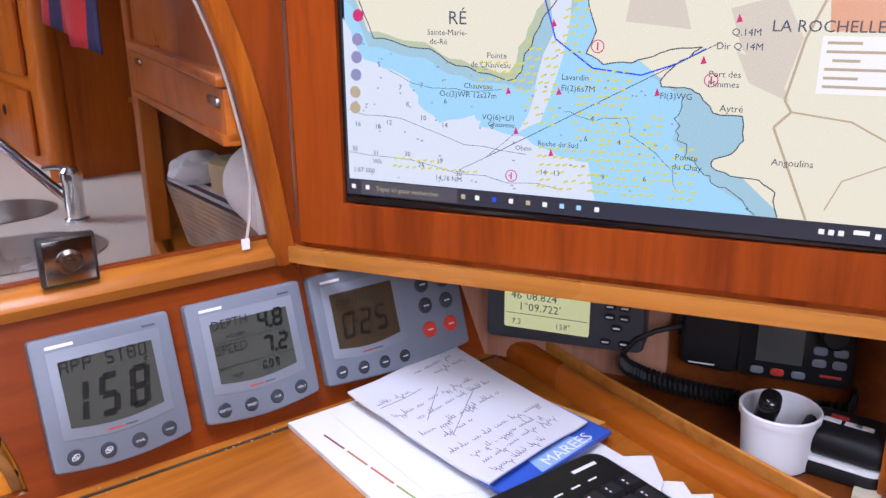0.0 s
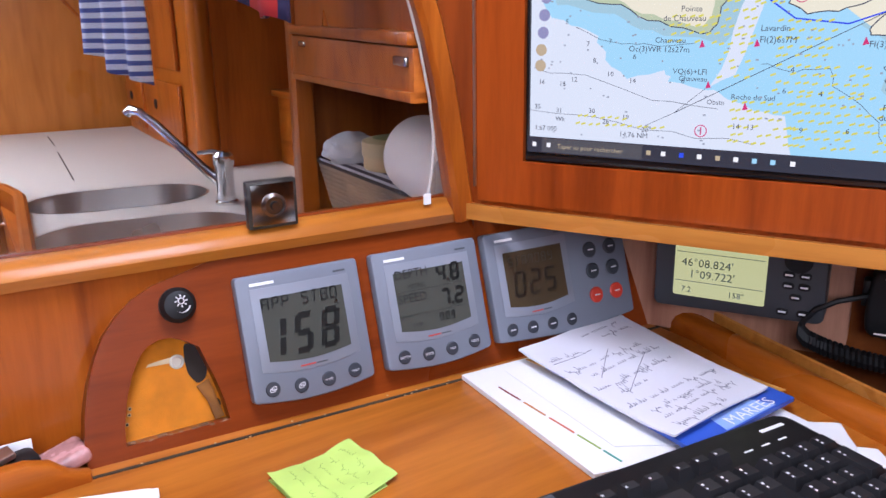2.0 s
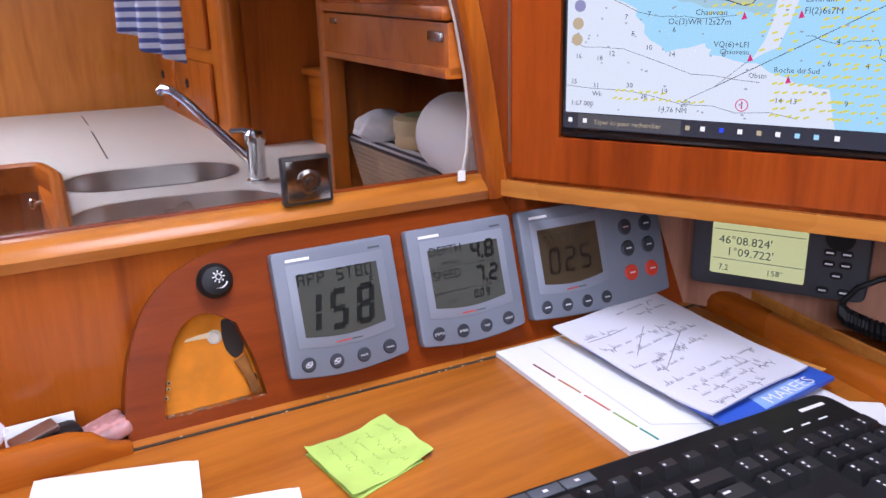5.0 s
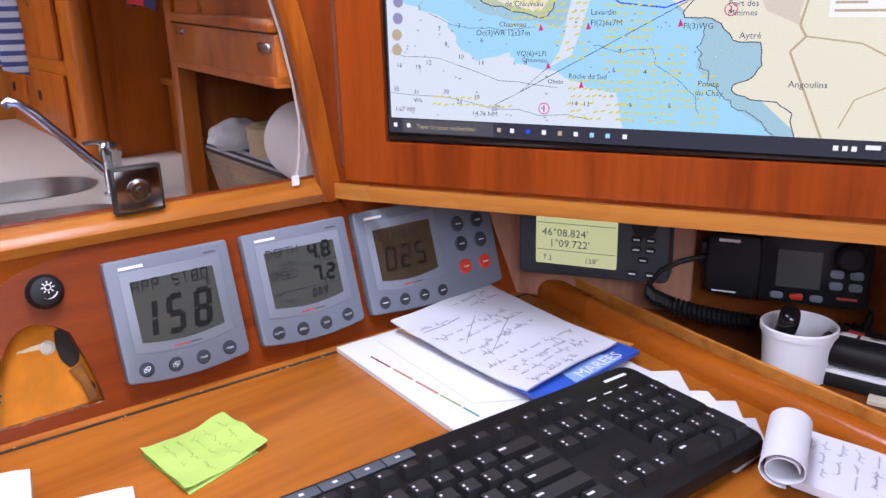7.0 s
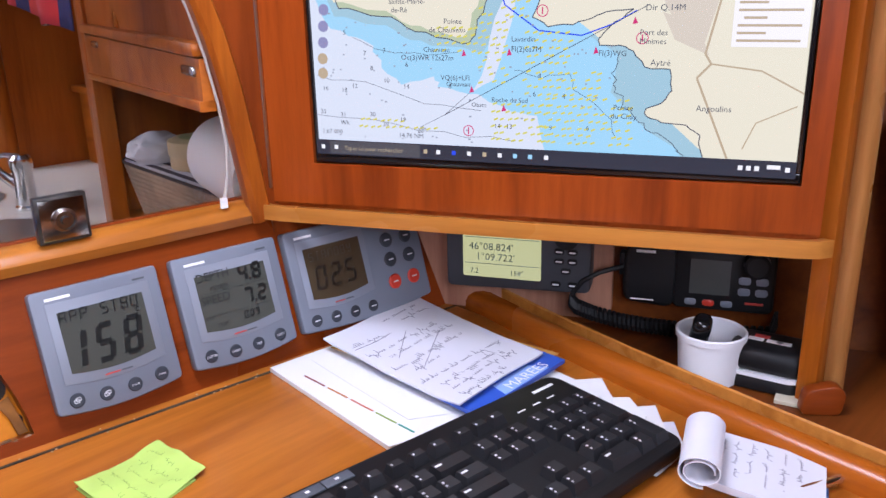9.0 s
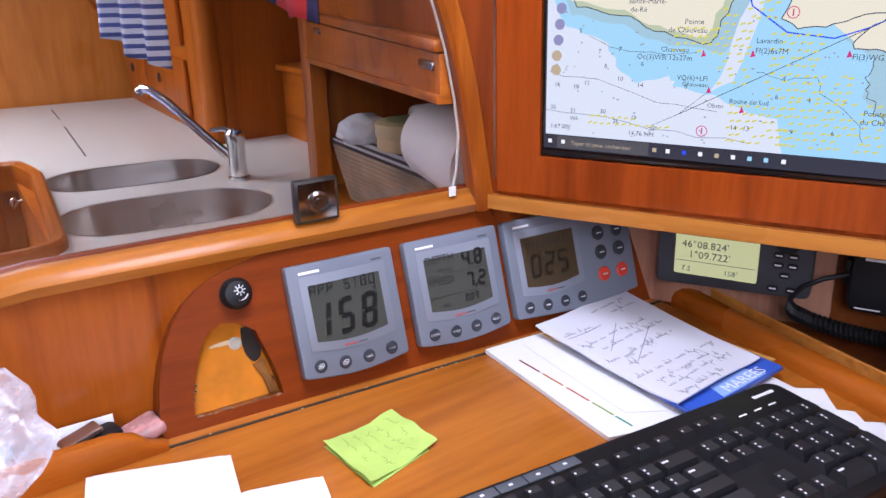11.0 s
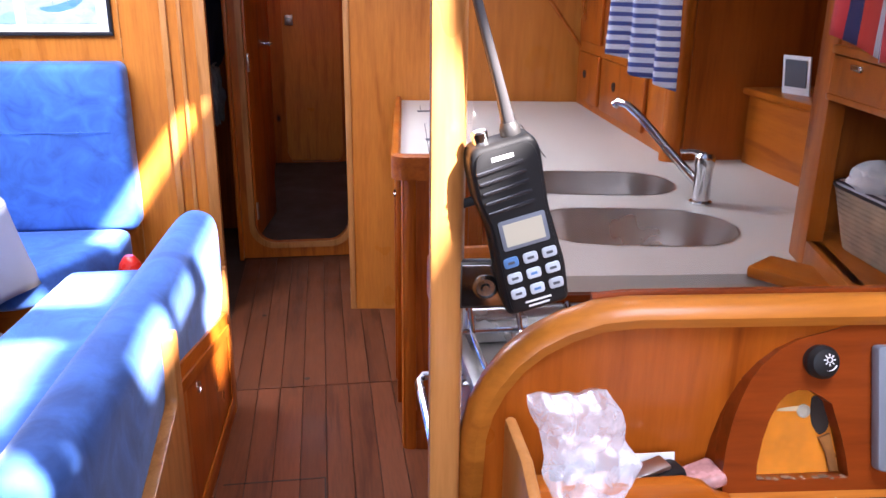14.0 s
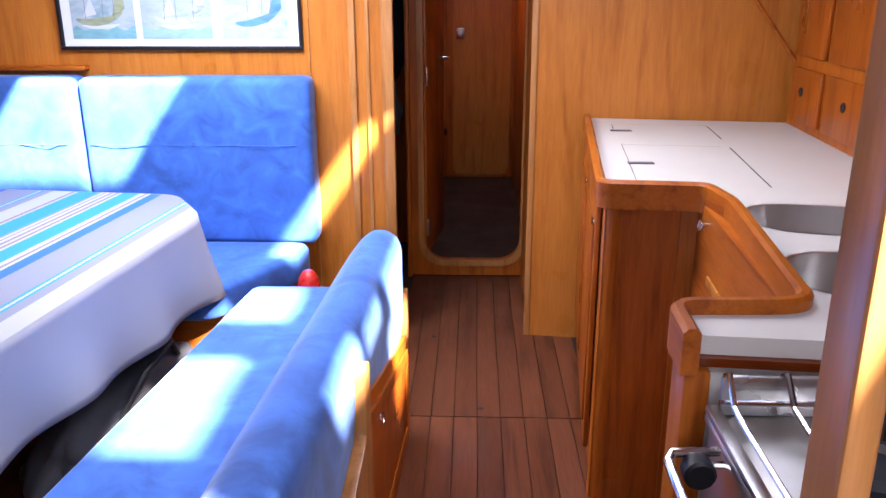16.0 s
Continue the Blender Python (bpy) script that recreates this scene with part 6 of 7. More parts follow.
C_SEA, C_SHAL, C_OPEN, C_LAND, C_TAN, C_SAND = (0.36, 0.73, 0.95), (0.36, 0.62, 0.72), (0.72, 0.83, 0.94), (0.84, 0.84, 0.66), (0.70, 0.66, 0.54), (0.50, 0.62, 0.42)
g_lilac = glow("icon_lilac", (0.30, 0.32, 0.55), 0.9)
g_sea, g_shal, g_open, g_land, g_tan, g_sand = (glow(n, c, 0.95) for n, c in (("chart_sea", C_SEA), ("chart_shallows", C_SHAL), ("chart_open_sea", C_OPEN), ("chart_land", C_LAND), ("chart_town", C_TAN), ("chart_foreshore", C_SAND)))
g_ink, g_blue, g_road, g_mag, g_bar, g_white, g_yel = (glow(n, c, s) for n, c, s in (("chart_ink", (0.06, 0.08, 0.12), 1), ("chart_track", (0.02, 0.08, 0.80), 1), ("chart_road", (0.50, 0.42, 0.28), 1), ("chart_magenta", (0.62, 0.03, 0.18), 1),
                                                    ("task_bar", (0.035, 0.045, 0.075), 0.7), ("chart_white", (0.9, 0.93, 0.95), 1), ("chart_yellow", (0.66, 0.66, 0.12), 1)))
screen = part("screen", prism([(0, 0), (SW, 0), (SW, SH), (0, SH)], 0, 0.0002, m=SCR), g_sea, tv, "lit sea chart with tinted depths")


def level():
    lay_[0] += 1
    return 0.0002 + 0.00004 * lay_[0]


def area(name, pts, mat, parent=None):
    b = bmesh.new()
    z = level()
    b.faces.new([b.verts.new(SCR @ Vector((p[0] * SW, p[1] * SH, z))) for p in pts])
    bmesh.ops.triangulate(b, faces=b.faces[:])
    return part(name, b, mat, parent or screen, smooth=False)


def stroke(name, pts, w, mat, b=None):
    own = b is None
    b = b or bmesh.new()
    z = level()
    q = [Vector((p[0] * SW, p[1] * SH, z)) for p in pts]
    for a, c in zip(q, q[1:]):
        d = (c - a).normalized()
        n = Vector((-d.y, d.x, 0)) * w / 2
        b.faces.new([b.verts.new(SCR @ v) for v in (a + n, c + n, c - n, a - n)])
    if own:
        part(name, b, mat, screen, smooth=False)


def wiggly(pts, amp, n, seed):
    rnd = random.Random(seed)
    out = []
    for a, c in zip(pts, pts[1:]):
        for k in range(n):
            t_ = k / n
            out.append((a[0] + (c[0] - a[0]) * t_ + rnd.uniform(-amp, amp), a[1] + (c[1] - a[1]) * t_ + rnd.uniform(-amp, amp)))
    return out + [pts[-1]]


DEEP = wiggly([(0, 0.62), (0.03, 0.50), (0.08, 0.46), (0.136, 0.425), (0.161, 0.34), (0.206, 0.28), (0.271, 0.31), (0.288, 0.275), (0.342, 0.25), (0.377, 0.245), (0.446, 0.19), (0.498, 0.175), (0.515, 0.055)], 0.006, 3, 1)
area("open_sea", DEEP + [(0.515, 0.0), (0, 0)], g_open)
RE = wiggly([(0.0, 0.78), (0.044, 0.63), (0.065, 0.555), (0.121, 0.54), (0.185, 0.52), (0.239, 0.475), (0.301, 0.445), (0.34, 0.425), (0.367, 0.46), (0.372, 0.51), (0.395, 0.60), (0.43, 0.70), (0.44, 0.82)], 0.005, 3, 2)
area("shallow_water", [(p[0] + (0.03 if p[0] > 0.3 else -0.012), p[1] - 0.03) for p in RE] + [(0.45, 1), (0, 1)], g_shal)
area("foreshore", RE + [(0.44, 1), (0, 1)], g_sand)
area("island", [(p[0] - 0.012, p[1] + 0.022) for p in RE] + [(0.40, 1), (0, 1)], g_land)
SPIT = [(0.415, 0.70), (0.424, 0.59), (0.397, 0.44), (0.378, 0.32), (0.359, 0.255), (0.404, 0.305), (0.431, 0.435), (0.449, 0.59), (0.455, 0.70)]
area("bank", wiggly(SPIT + SPIT[:1], 0.004, 2, 3), g_open)
EAST = wiggly([(0.47, 0.80), (0.498, 0.59), (0.486, 0.525), (0.514, 0.492), (0.563, 0.50), (0.602, 0.522), (0.626, 0.54), (0.68, 0.55), (0.649, 0.507), (0.615, 0.455), (0.619, 0.428), (0.658, 0.432), (0.686, 0.412), (0.706, 0.356), (0.756, 0.350), (0.762, 0.282), (0.747, 0.24), (0.713, 0.218), (0.718, 0.19), (0.749, 0.17), (0.795, 0.165), (0.819, 0.131), (0.829, 0.055)], 0.003, 3, 4)
area("east_shallow_water", [(0.60, 0.46), (0.655, 0.40), (0.652, 0.33), (0.645, 0.27), (0.685, 0.20), (0.72, 0.14), (0.78, 0.08), (0.80, 0.0), (0.9, 0.0), (0.9, 0.4), (0.70, 0.5)], g_shal)
area("mainland", EAST + [(0.835, 0.0), (1, 0), (1, 1), (0.46, 1)], g_land)
area("town", [(0.72, 0.66), (0.80, 0.70), (0.835, 0.58), (0.815, 0.44), (0.77, 0.48), (0.74, 0.56)], g_tan)
area("town", [(0.735, 0.54), (0.80, 0.50), (0.825, 0.40), (0.76, 0.45)], g_tan)
area("town", [(0.872, 0.60), (1, 0.60), (1, 0.74), (0.865, 0.72)], glow("chart_orange", (0.80, 0.42, 0.25), 0.95))
area("town", [(0.55, 0.62), (0.66, 0.60), (0.64, 0.72), (0.56, 0.74)], g_tan)
stroke("coast", RE, 0.0009, g_ink)
stroke("coast", EAST, 0.0009, g_ink)
stroke("road", [(0.93, 1), (0.838, 0.58), (0.818, 0.405), (0.83, 0.372), (0.806, 0.325), (0.84, 0.19), (0.874, 0.055)], 0.0018, g_road)
stroke("road", [(0.83, 0.372), (0.921, 0.352), (1.0, 0.28)], 0.0013, g_road)
stroke("road", [(0.99, 0.24), (0.92, 0.18), (0.90, 0.09)], 0.001, g_road)
stroke("road", [(0.58, 1.0), (0.66, 0.86), (0.72, 0.80), (0.80, 0.82), (0.90, 0.97)], 0.0014, g_road)
stroke("depth_line", wiggly([(0.0, 0.30), (0.12, 0.28), (0.25, 0.21), (0.38, 0.19)], 0.01, 3, 6), 0.0004, g_ink)
stroke("depth_line", wiggly([(0.0, 0.16), (0.15, 0.14), (0.30, 0.10), (0.45, 0.08)], 0.01, 3, 7), 0.0004, g_ink)
stroke("depth_line", wiggly([(0.10, 0.44), (0.18, 0.40), (0.24, 0.39), (0.33, 0.40)], 0.01, 3, 8), 0.0004, g_ink)
stroke("depth_line", wiggly([(0.45, 0.34), (0.50, 0.32), (0.56, 0.33), (0.58, 0.26), (0.64, 0.20), (0.66, 0.11)], 0.008, 3, 9), 0.0004, g_ink)
stroke("coast", wiggly([(0.655, 0.40), (0.648, 0.33), (0.652, 0.28), (0.68, 0.21), (0.72, 0.15), (0.77, 0.10), (0.79, 0.05)], 0.007, 5, 10), 0.0006, g_ink)
stroke("track", [(0.40, 0.72), (0.428, 0.565), (0.498, 0.478), (0.583, 0.462), (0.642, 0.50), (0.687, 0.545)], 0.0012, g_blue)
stroke("course_line", [(0.30, 0.17), (0.71, 0.565)], 0.0006, g_ink)
stroke("course_line", [(0.355, 0.255), (0.30, 0.17), (0.245, 0.12)], 0.0004, g_ink)
ticks = bmesh.new()
rnd = random.Random(5)
for cx, cy, wx, wy, n in ((0.60, 0.17, 0.10, 0.09, 130), (0.47, 0.15, 0.07, 0.07, 60), (0.41, 0.42, 0.035, 0.13, 70), (0.52, 0.42, 0.05, 0.06, 30), (0.55, 0.30, 0.08, 0.05, 50), (0.33, 0.45, 0.05, 0.05, 40), (0.20, 0.15, 0.10, 0.04, 20), (0.47, 0.62, 0.03, 0.1, 30)):
    for q in range(n):
        nx_ = max(2, int(wx * 2 / 0.016))
        x, y = cx - wx + 0.016 * (q % nx_) + 0.006 * ((q // nx_) % 2) + rnd.uniform(-0.003, 0.003), cy - wy + 0.026 * (q // nx_) + rnd.uniform(-0.003, 0.003)
        if y > cy + wy or rnd.random() < 0.12:
            continue
        z = 0.0002 + 0.00004 * 45
        ticks.faces.new([ticks.verts.new(SCR @ Vector((x * SW + a, y * SH + b, z))) for a, b in ((0, 0), (0.0040, 0.0015), (0.0037, 0.0031), (-0.0003, 0.0016))])
tagged(part("seabed_mark", ticks, g_yel, screen, smooth=False), kind="stuff")
lay_[0] = 46
for x, y in ((0.338, 0.385), (0.434, 0.39), (0.608, 0.40), (0.355, 0.255), (0.424, 0.19), (0.68, 0.50), (0.42, 0.60), (0.73, 0.62)):
    for poly in ([(0, 0), (0.0045, 0.001), (0.0018, 0.0065)],):
        marks = bmesh.new()
        z = level()
        marks.faces.new([marks.verts.new(SCR @ Vector((x * SW + a, y * SH + b, z))) for a, b in poly])
        part("buoy_mark", marks, g_mag, screen, smooth=False)
for x, y in ((0.353, 0.115), (0.505, 0.545), (0.70, 0.455)):
    z = level()
    marks = bmesh.new()
    for k in range(14):
        a, c = k * math.pi / 7, (k + 1) * math.pi / 7
        marks.faces.new([marks.verts.new(SCR @ Vector((x * SW + r * math.cos(t_), y * SH + r * math.sin(t_), z))) for r, t_ in ((0.0052, a), (0.0052, c), (0.0044, c), (0.0044, a))])
    box(x * SW - 0.0006, x * SW + 0.0006, y * SH - 0.003, y * SH + 0.003, z, z + 0.00002, m=SCR, bm=marks)
    part("light_mark", marks, g_mag, screen, smooth=False)
for text, x, y, s in (("1:67 000", 0.012, 0.082, 0.0062), ("14,76 NM", 0.195, 0.078, 0.0062), ("RÉ", 0.222, 0.605, 0.0150), ("LA ROCHELLE", 0.785, 0.598, 0.0115), ("Sainte-Marie-", 0.18, 0.57, 0.0066), ("de-Ré", 0.185, 0.540, 0.0066),
                      ("Pointe", 0.30, 0.50, 0.0066), ("de Chauveau", 0.268, 0.470, 0.0066), ("Chauveau", 0.255, 0.400, 0.0064), ("Oc(3)WR 12s27m", 0.205, 0.370, 0.0068), ("Lavardin", 0.443, 0.440, 0.0064), ("Fl(2)6s7M", 0.443, 0.405, 0.0068),
                      ("Fl(3)WG", 0.618, 0.395, 0.0066), ("Aytré", 0.718, 0.365, 0.0072), ("Angoulins", 0.809, 0.215, 0.0072), ("Pointe", 0.652, 0.210, 0.0066), ("du Chay", 0.648, 0.180, 0.0066), ("Port des", 0.695, 0.465, 0.0066), ("Minimes", 0.695, 0.436, 0.0066),
                      ("VQ(6)+LFl", 0.293, 0.300, 0.0064), ("Chauveau", 0.305, 0.278, 0.0058), ("Roche du Sud", 0.403, 0.225, 0.0060), ("Obstn", 0.36, 0.205, 0.0056), ("Dir Q.14M", 0.703, 0.545, 0.0072), ("Q.14M", 0.725, 0.585, 0.0072),
                      ("8₄", 0.31, 0.27, 0.006), ("16", 0.02, 0.25, 0.006), ("18₃", 0.065, 0.245, 0.006), ("12", 0.09, 0.262, 0.006), ("35", 0.012, 0.16, 0.006), ("31", 0.06, 0.15, 0.006), ("30", 0.13, 0.155, 0.006), ("26₃", 0.16, 0.12, 0.006), ("19₃", 0.20, 0.14, 0.006), ("20₅", 0.24, 0.10, 0.006),
                      ("7₁", 0.12, 0.385, 0.006), ("7₄", 0.165, 0.395, 0.006), ("6₄", 0.215, 0.345, 0.006), ("5₂", 0.075, 0.46, 0.006), ("8₅", 0.135, 0.33, 0.006), ("10", 0.165, 0.285, 0.006), ("14₆", 0.21, 0.265, 0.006), ("4", 0.50, 0.315, 0.006), ("6₂", 0.49, 0.25, 0.006), ("4₂", 0.55, 0.245, 0.006), ("9₄", 0.525, 0.13, 0.006), ("6₂", 0.60, 0.135, 0.006), ("14", 0.41, 0.13, 0.006), ("13", 0.435, 0.13, 0.006), ("Wk", 0.06, 0.12, 0.006)):
    words("chart_lettering", text.replace("₁", "").replace("₂", "").replace("₃", "").replace("₄", "").replace("₅", "").replace("₆", ""), s, x * SW, y * SH, level(), g_ink, screen, m=SCR)
for k, (x, y) in enumerate(((0.045, 0.70), (0.045, 0.63), (0.042, 0.55), (0.039, 0.49), (0.037, 0.43), (0.034, 0.37), (0.033, 0.315))):
    ic = bmesh.new()
    z = level()
    ic.faces.new([ic.verts.new(SCR @ Vector((x * SW - 0.004 + 0.0052 * math.cos(a), y * SH + 0.0052 * math.sin(a), z))) for a in [j * math.pi / 8 for j in range(16)]])
    part("tool_icon", ic, (g_tan, g_mag, g_lilac, g_lilac, g_lilac, g_road, g_road)[k], screen, smooth=False)
specks = bmesh.new()
zs_ = level()
for _ in range(80):
    x, y = rnd.uniform(0.02, 0.66), rnd.uniform(0.07, 0.55)
    w_ = rnd.choice((0.0014, 0.0018, 0.0024))
    if x > 0.5 and y > 0.45:
        continue
    box(x * SW, x * SW + w_, y * SH, y * SH + 0.0013, zs_, zs_ + 0.00001, m=SCR, bm=specks)
tagged(part("sounding", specks, glow("faint_chart_ink", (0.30, 0.36, 0.44), 1), screen, smooth=False), kind="stuff")
info = area("info_box", [(0.862, 0.43), (0.992, 0.43), (0.992, 0.588), (0.862, 0.588)], g_white)
for k in range(6):
    z = level()
    part("info_line", box((0.87 + 0.01 * (k == 2)) * SW, (0.92 + 0.06 * (k % 2)) * SW, (0.566 - 0.024 * k) * SH, (0.574 - 0.024 * k) * SH, z, z + 0.00003, m=SCR), g_road, info)
bar = area("task_bar", [(0, 0), (1, 0), (1, 0.058), (0, 0.058)], g_bar)
area("search_field", [(0.032, 0.004), (0.245, 0.004), (0.245, 0.054), (0.032, 0.054)], glow("task_field", (0.09, 0.10, 0.12), 0.8), bar)
words("task_lettering", "Taper ici pour rechercher", 0.0058, 0.066 * SW, 0.020 * SH, level(), g_road, bar, m=SCR)
for k, x in enumerate((0.015, 0.047, 0.258, 0.287, 0.322, 0.356, 0.39, 0.423, 0.456, 0.488, 0.522, 0.90, 0.915, 0.93, 0.985)):
    z = level()
    part("task_icon", box(x * SW - 0.0019, x * SW + 0.0019, 0.022 * SH, 0.038 * SH, z, z + 0.00003, m=SCR), (g_white, g_white, g_road, g_white, g_blue, g_white, g_road, g_white, g_sea, g_sea, g_white, g_white, g_white, g_white, g_white)[k], bar)
part("task_clock", box(0.948 * SW, 0.972 * SW, 0.030 * SH, 0.044 * SH, level(), level() + 0.00003, m=SCR), g_white, bar)

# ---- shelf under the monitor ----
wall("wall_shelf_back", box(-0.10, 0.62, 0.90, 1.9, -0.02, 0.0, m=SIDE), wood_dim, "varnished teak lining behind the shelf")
shelf = thing("side_shelf", "varnished teak shelf beside the chart table", "shelf")
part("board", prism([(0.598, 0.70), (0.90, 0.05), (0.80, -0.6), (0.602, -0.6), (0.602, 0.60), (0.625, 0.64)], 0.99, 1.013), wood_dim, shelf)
fiddle = thing("table_fiddle", "rounded teak fiddle between chart table and shelf", "fiddle rail")
FP = [(0.619, 0.640), (0.612, 0.609), (0.5925, 0.5165), (0.575, 0.4034), (0.5645, 0.32), (0.556, 0.24), (0.546, 0.13), (0.512, -0.25)]
part("rail", sweep([(x, y, tz(y) + 0.004) for x, y in FP], [(-0.012, 0.026), (0.012, 0.026), (0.012, -0.013), (0.007, -0.0175), (0.001, -0.0185), (-0.005, -0.0165), (-0.010, -0.011), (-0.0125, -0.003)], lambda d: Vector((-d.y, d.x, 0))), wood("fiddle_teak", (0.40, 0.098, 0.008), (0.28, 0.056, 0.004), "Y", 0.22, 0.5), fiddle)
part("strip", sweep([(x + 0.0172, y, tz(y) + 0.012) for x, y in FP], [(-0.002, 0.030), (0.002, 0.030), (0.002, -0.015), (0.0, -0.0165), (-0.002, -0.015)], lambda d: Vector((-d.y, d.x, 0))), wood_pale, fiddle, "thin pale back strip")

board = thing("backing_board", "pinkish wooden backing board with a rounded corner", "board", SIDE)
part("board", prism(soften([(-0.035, 1.022), (0.196, 1.022), (0.196, 1.16), (-0.035, 1.16)], 0.02, 5), 0.0, 0.010, 0.002), wood("pink_board", (0.50, 0.25, 0.16), (0.38, 0.16, 0.10), "Y", 0.5, 0.1), board)
gps = thing("gps_receiver", "dark grey satellite navigator with a lit display", "navigator", SIDE @ pose(0.012, 1.060, 0.012))
part("case", prism(soften([(0.0, 0.0), (0.163, 0.004), (0.163, 0.080), (0.0, 0.080)], 0.008, 4), 0.0, 0.030, 0.003), plain("navigator_case", (0.034, 0.037, 0.043), 0.42, 0, 0.1, 80, 0.12), gps)
lit = glowing("gps_backlight", (0.62, 0.68, 0.34), 0.78)
part("display_glass", prism(rounded(0.020, 0.109, 0.0145, 0.0680, 0.002, 2), 0.030, 0.0306), lit, gps, "yellow-green lit display")
gk = material("gps_ink", (0.05, 0.10, 0.13), 0.4)
words("lettering", "46°08.824'", 0.0118, 0.027, 0.0465, 0.0309, gk, gps)
words("lettering", "1°09.722'", 0.0118, 0.035, 0.0345, 0.0309, gk, gps)
words("lettering", "7.2", 0.0085, 0.028, 0.0185, 0.0309, gk, gps)
words("lettering", "158°", 0.0085, 0.074, 0.0185, 0.0309, gk, gps)
for y in (0.0300, 0.0605):
    part("display_line", box(0.022, 0.107, y, y + 0.0006, 0.0306, 0.0309), gk, gps)
for y, xs_ in ((0.0508, (0.129, 0.1435)), (0.0398, (0.129, 0.1435)), (0.0288, (0.1365,)), (0.0130, (0.1260, 0.1445))):
    for x in xs_:
        k = part("key", prism(rounded(x - 0.0056, x + 0.0056, y - 0.0034, y + 0.0034, 0.003, 3), 0.030, 0.0325, 0.0008), black_plastic, gps)
        part("key_mark", box(x - 0.0034, x + 0.0034, y - 0.0008, y + 0.0008, 0.0325, 0.0328), white_ink, k)
part("cursor_pad", lathe([(0.013, 0.030), (0.013, 0.033), (0.006, 0.034)], 20, m=Matrix.Translation((0.1365, 0.0665, 0))), black_plastic, gps)

vhf = thing("marine_radio", "black fixed marine radio with a small display", "radio", SIDE @ pose(0.262, 1.057, 0.004))
part("case", prism(soften([(0.0, 0.0), (0.100, 0.0), (0.100, 0.070), (0.0, 0.070)], 0.008, 4), 0.0, 0.034, 0.004), black_plastic, vhf)
part("display_glass", box(0.016, 0.056, 0.018, 0.056, 0.034, 0.0345), plain("radio_glass", (0.07, 0.075, 0.07), 0.2), vhf)
for i, x in enumerate((0.018, 0.036, 0.054)):
    part("key", prism(rounded(x - 0.006, x + 0.006, 0.0055, 0.0125, 0.003, 3), 0.034, 0.0365, 0.0008), red_button if i == 1 else grey_case, vhf)
for x in (0.070, 0.087):
    for y in (0.024, 0.036):
        part("key", prism(rounded(x - 0.006, x + 0.006, y - 0.004, y + 0.004, 0.003, 3), 0.034, 0.0365, 0.0008), grey_case, vhf)
part("channel_knob", lathe([(0.013, 0.034), (0.013, 0.048), (0.010, 0.050)], 20, m=Matrix.Translation((0.080, 0.056, 0))), black_plastic, vhf)
part("red_mark", box(0.072, 0.090, 0.010, 0.0125, 0.034, 0.0343), red_ink, vhf)
mic = thing("radio_handset", "black fist microphone clipped beside the radio", "microphone", SIDE @ pose(0.208, 1.054, 0.0))
part("case", prism(soften([(0.002, 0.004), (0.054, 0.0), (0.060, 0.04), (0.056, 0.070), (0.004, 0.070), (0.0, 0.03)], 0.010, 4), 0.0, 0.036, 0.006, seg=3), black_plastic, mic)
part("maker_mark", box(0.014, 0.034, 0.061, 0.0640, 0.036, 0.0363), white_ink, mic)
part("small_print", box(0.010, 0.034, 0.0075, 0.0090, 0.036, 0.0363), white_ink, mic)
part("talk_key", box(-0.004, 0.003, 0.030, 0.056, 0.010, 0.026, 0.002), black_plastic, mic)
cord = thing("coiled_cord", "black coiled microphone cord", "cord", SIDE)
lead = [Vector((0.209, 1.096, 0.030)), Vector((0.185, 1.0908, 0.042)), Vector((0.168, 1.0805, 0.045)), Vector((0.1585, 1.0676, 0.046)), Vector((0.156, 1.057, 0.046))]
part("lead", tube(lead, 0.0028, 8), black_plastic, cord)
coil_path = [Vector((0.156, 1.057, 0.046)), Vector((0.162, 1.0515, 0.048)), Vector((0.1803, 1.0453, 0.048)), Vector((0.2087, 1.039, 0.046)), Vector((0.2365, 1.0358, 0.044)), Vector((0.264, 1.034, 0.042)), Vector((0.32, 1.033, 0.038)), Vector((0.362, 1.036, 0.036)), Vector((0.366, 1.052, 0.034))]
pts = []
N = 46
for k in range(N * 8 + 1):
    s = k / (N * 8) * (len(coil_path) - 1)
    i = min(int(s), len(coil_path) - 2)
    p = coil_path[i].lerp(coil_path[i + 1], s - i)
    a = k / 8 * 2 * math.pi
    pts.append(p + Vector((0.0, math.cos(a) * 0.0074, math.sin(a) * 0.0074)))
part("coil", tube(pts, 0.0024, 5), black_plastic, cord)

cup = thing("white_pot", "small white plastic pot used as a pen holder", "pot", pose(0.640, 0.350, 1.013) @ Matrix.Scale(0.92, 4))
part("pot", lathe([(0.029, 0), (0.031, 0.002), (0.0345, 0.048), (0.0365, 0.049), (0.0368, 0.055), (0.0350, 0.0565), (0.0335, 0.055), (0.030, 0.006), (0.004, 0.004)], 32), white_plastic, cup)
opener = thing("black_stapler", "black rounded plastic tool standing in the pot", "tool", pose(0.634, 0.362, 1.046, 10, -30, 20))
part("grip", box(-0.011, 0.011, -0.009, 0.009, -0.010, 0.044, 0.008, seg=4), black_gloss, opener)
case = thing("zip_case", "black zipped headphone case with a white zip", "case", pose(0.669, 0.303, 1.013, 0, 0, -80) @ Matrix.Scale(1.06, 4))
part("lower_shell", prism(rounded(-0.034, 0.034, -0.027, 0.027, 0.014, 5), 0.0, 0.014, 0.004), black_plastic, case)
part("zip", prism(rounded(-0.0345, 0.0345, -0.0275, 0.0275, 0.0145, 5), 0.0140, 0.0172), white_plastic, case, "white zip")
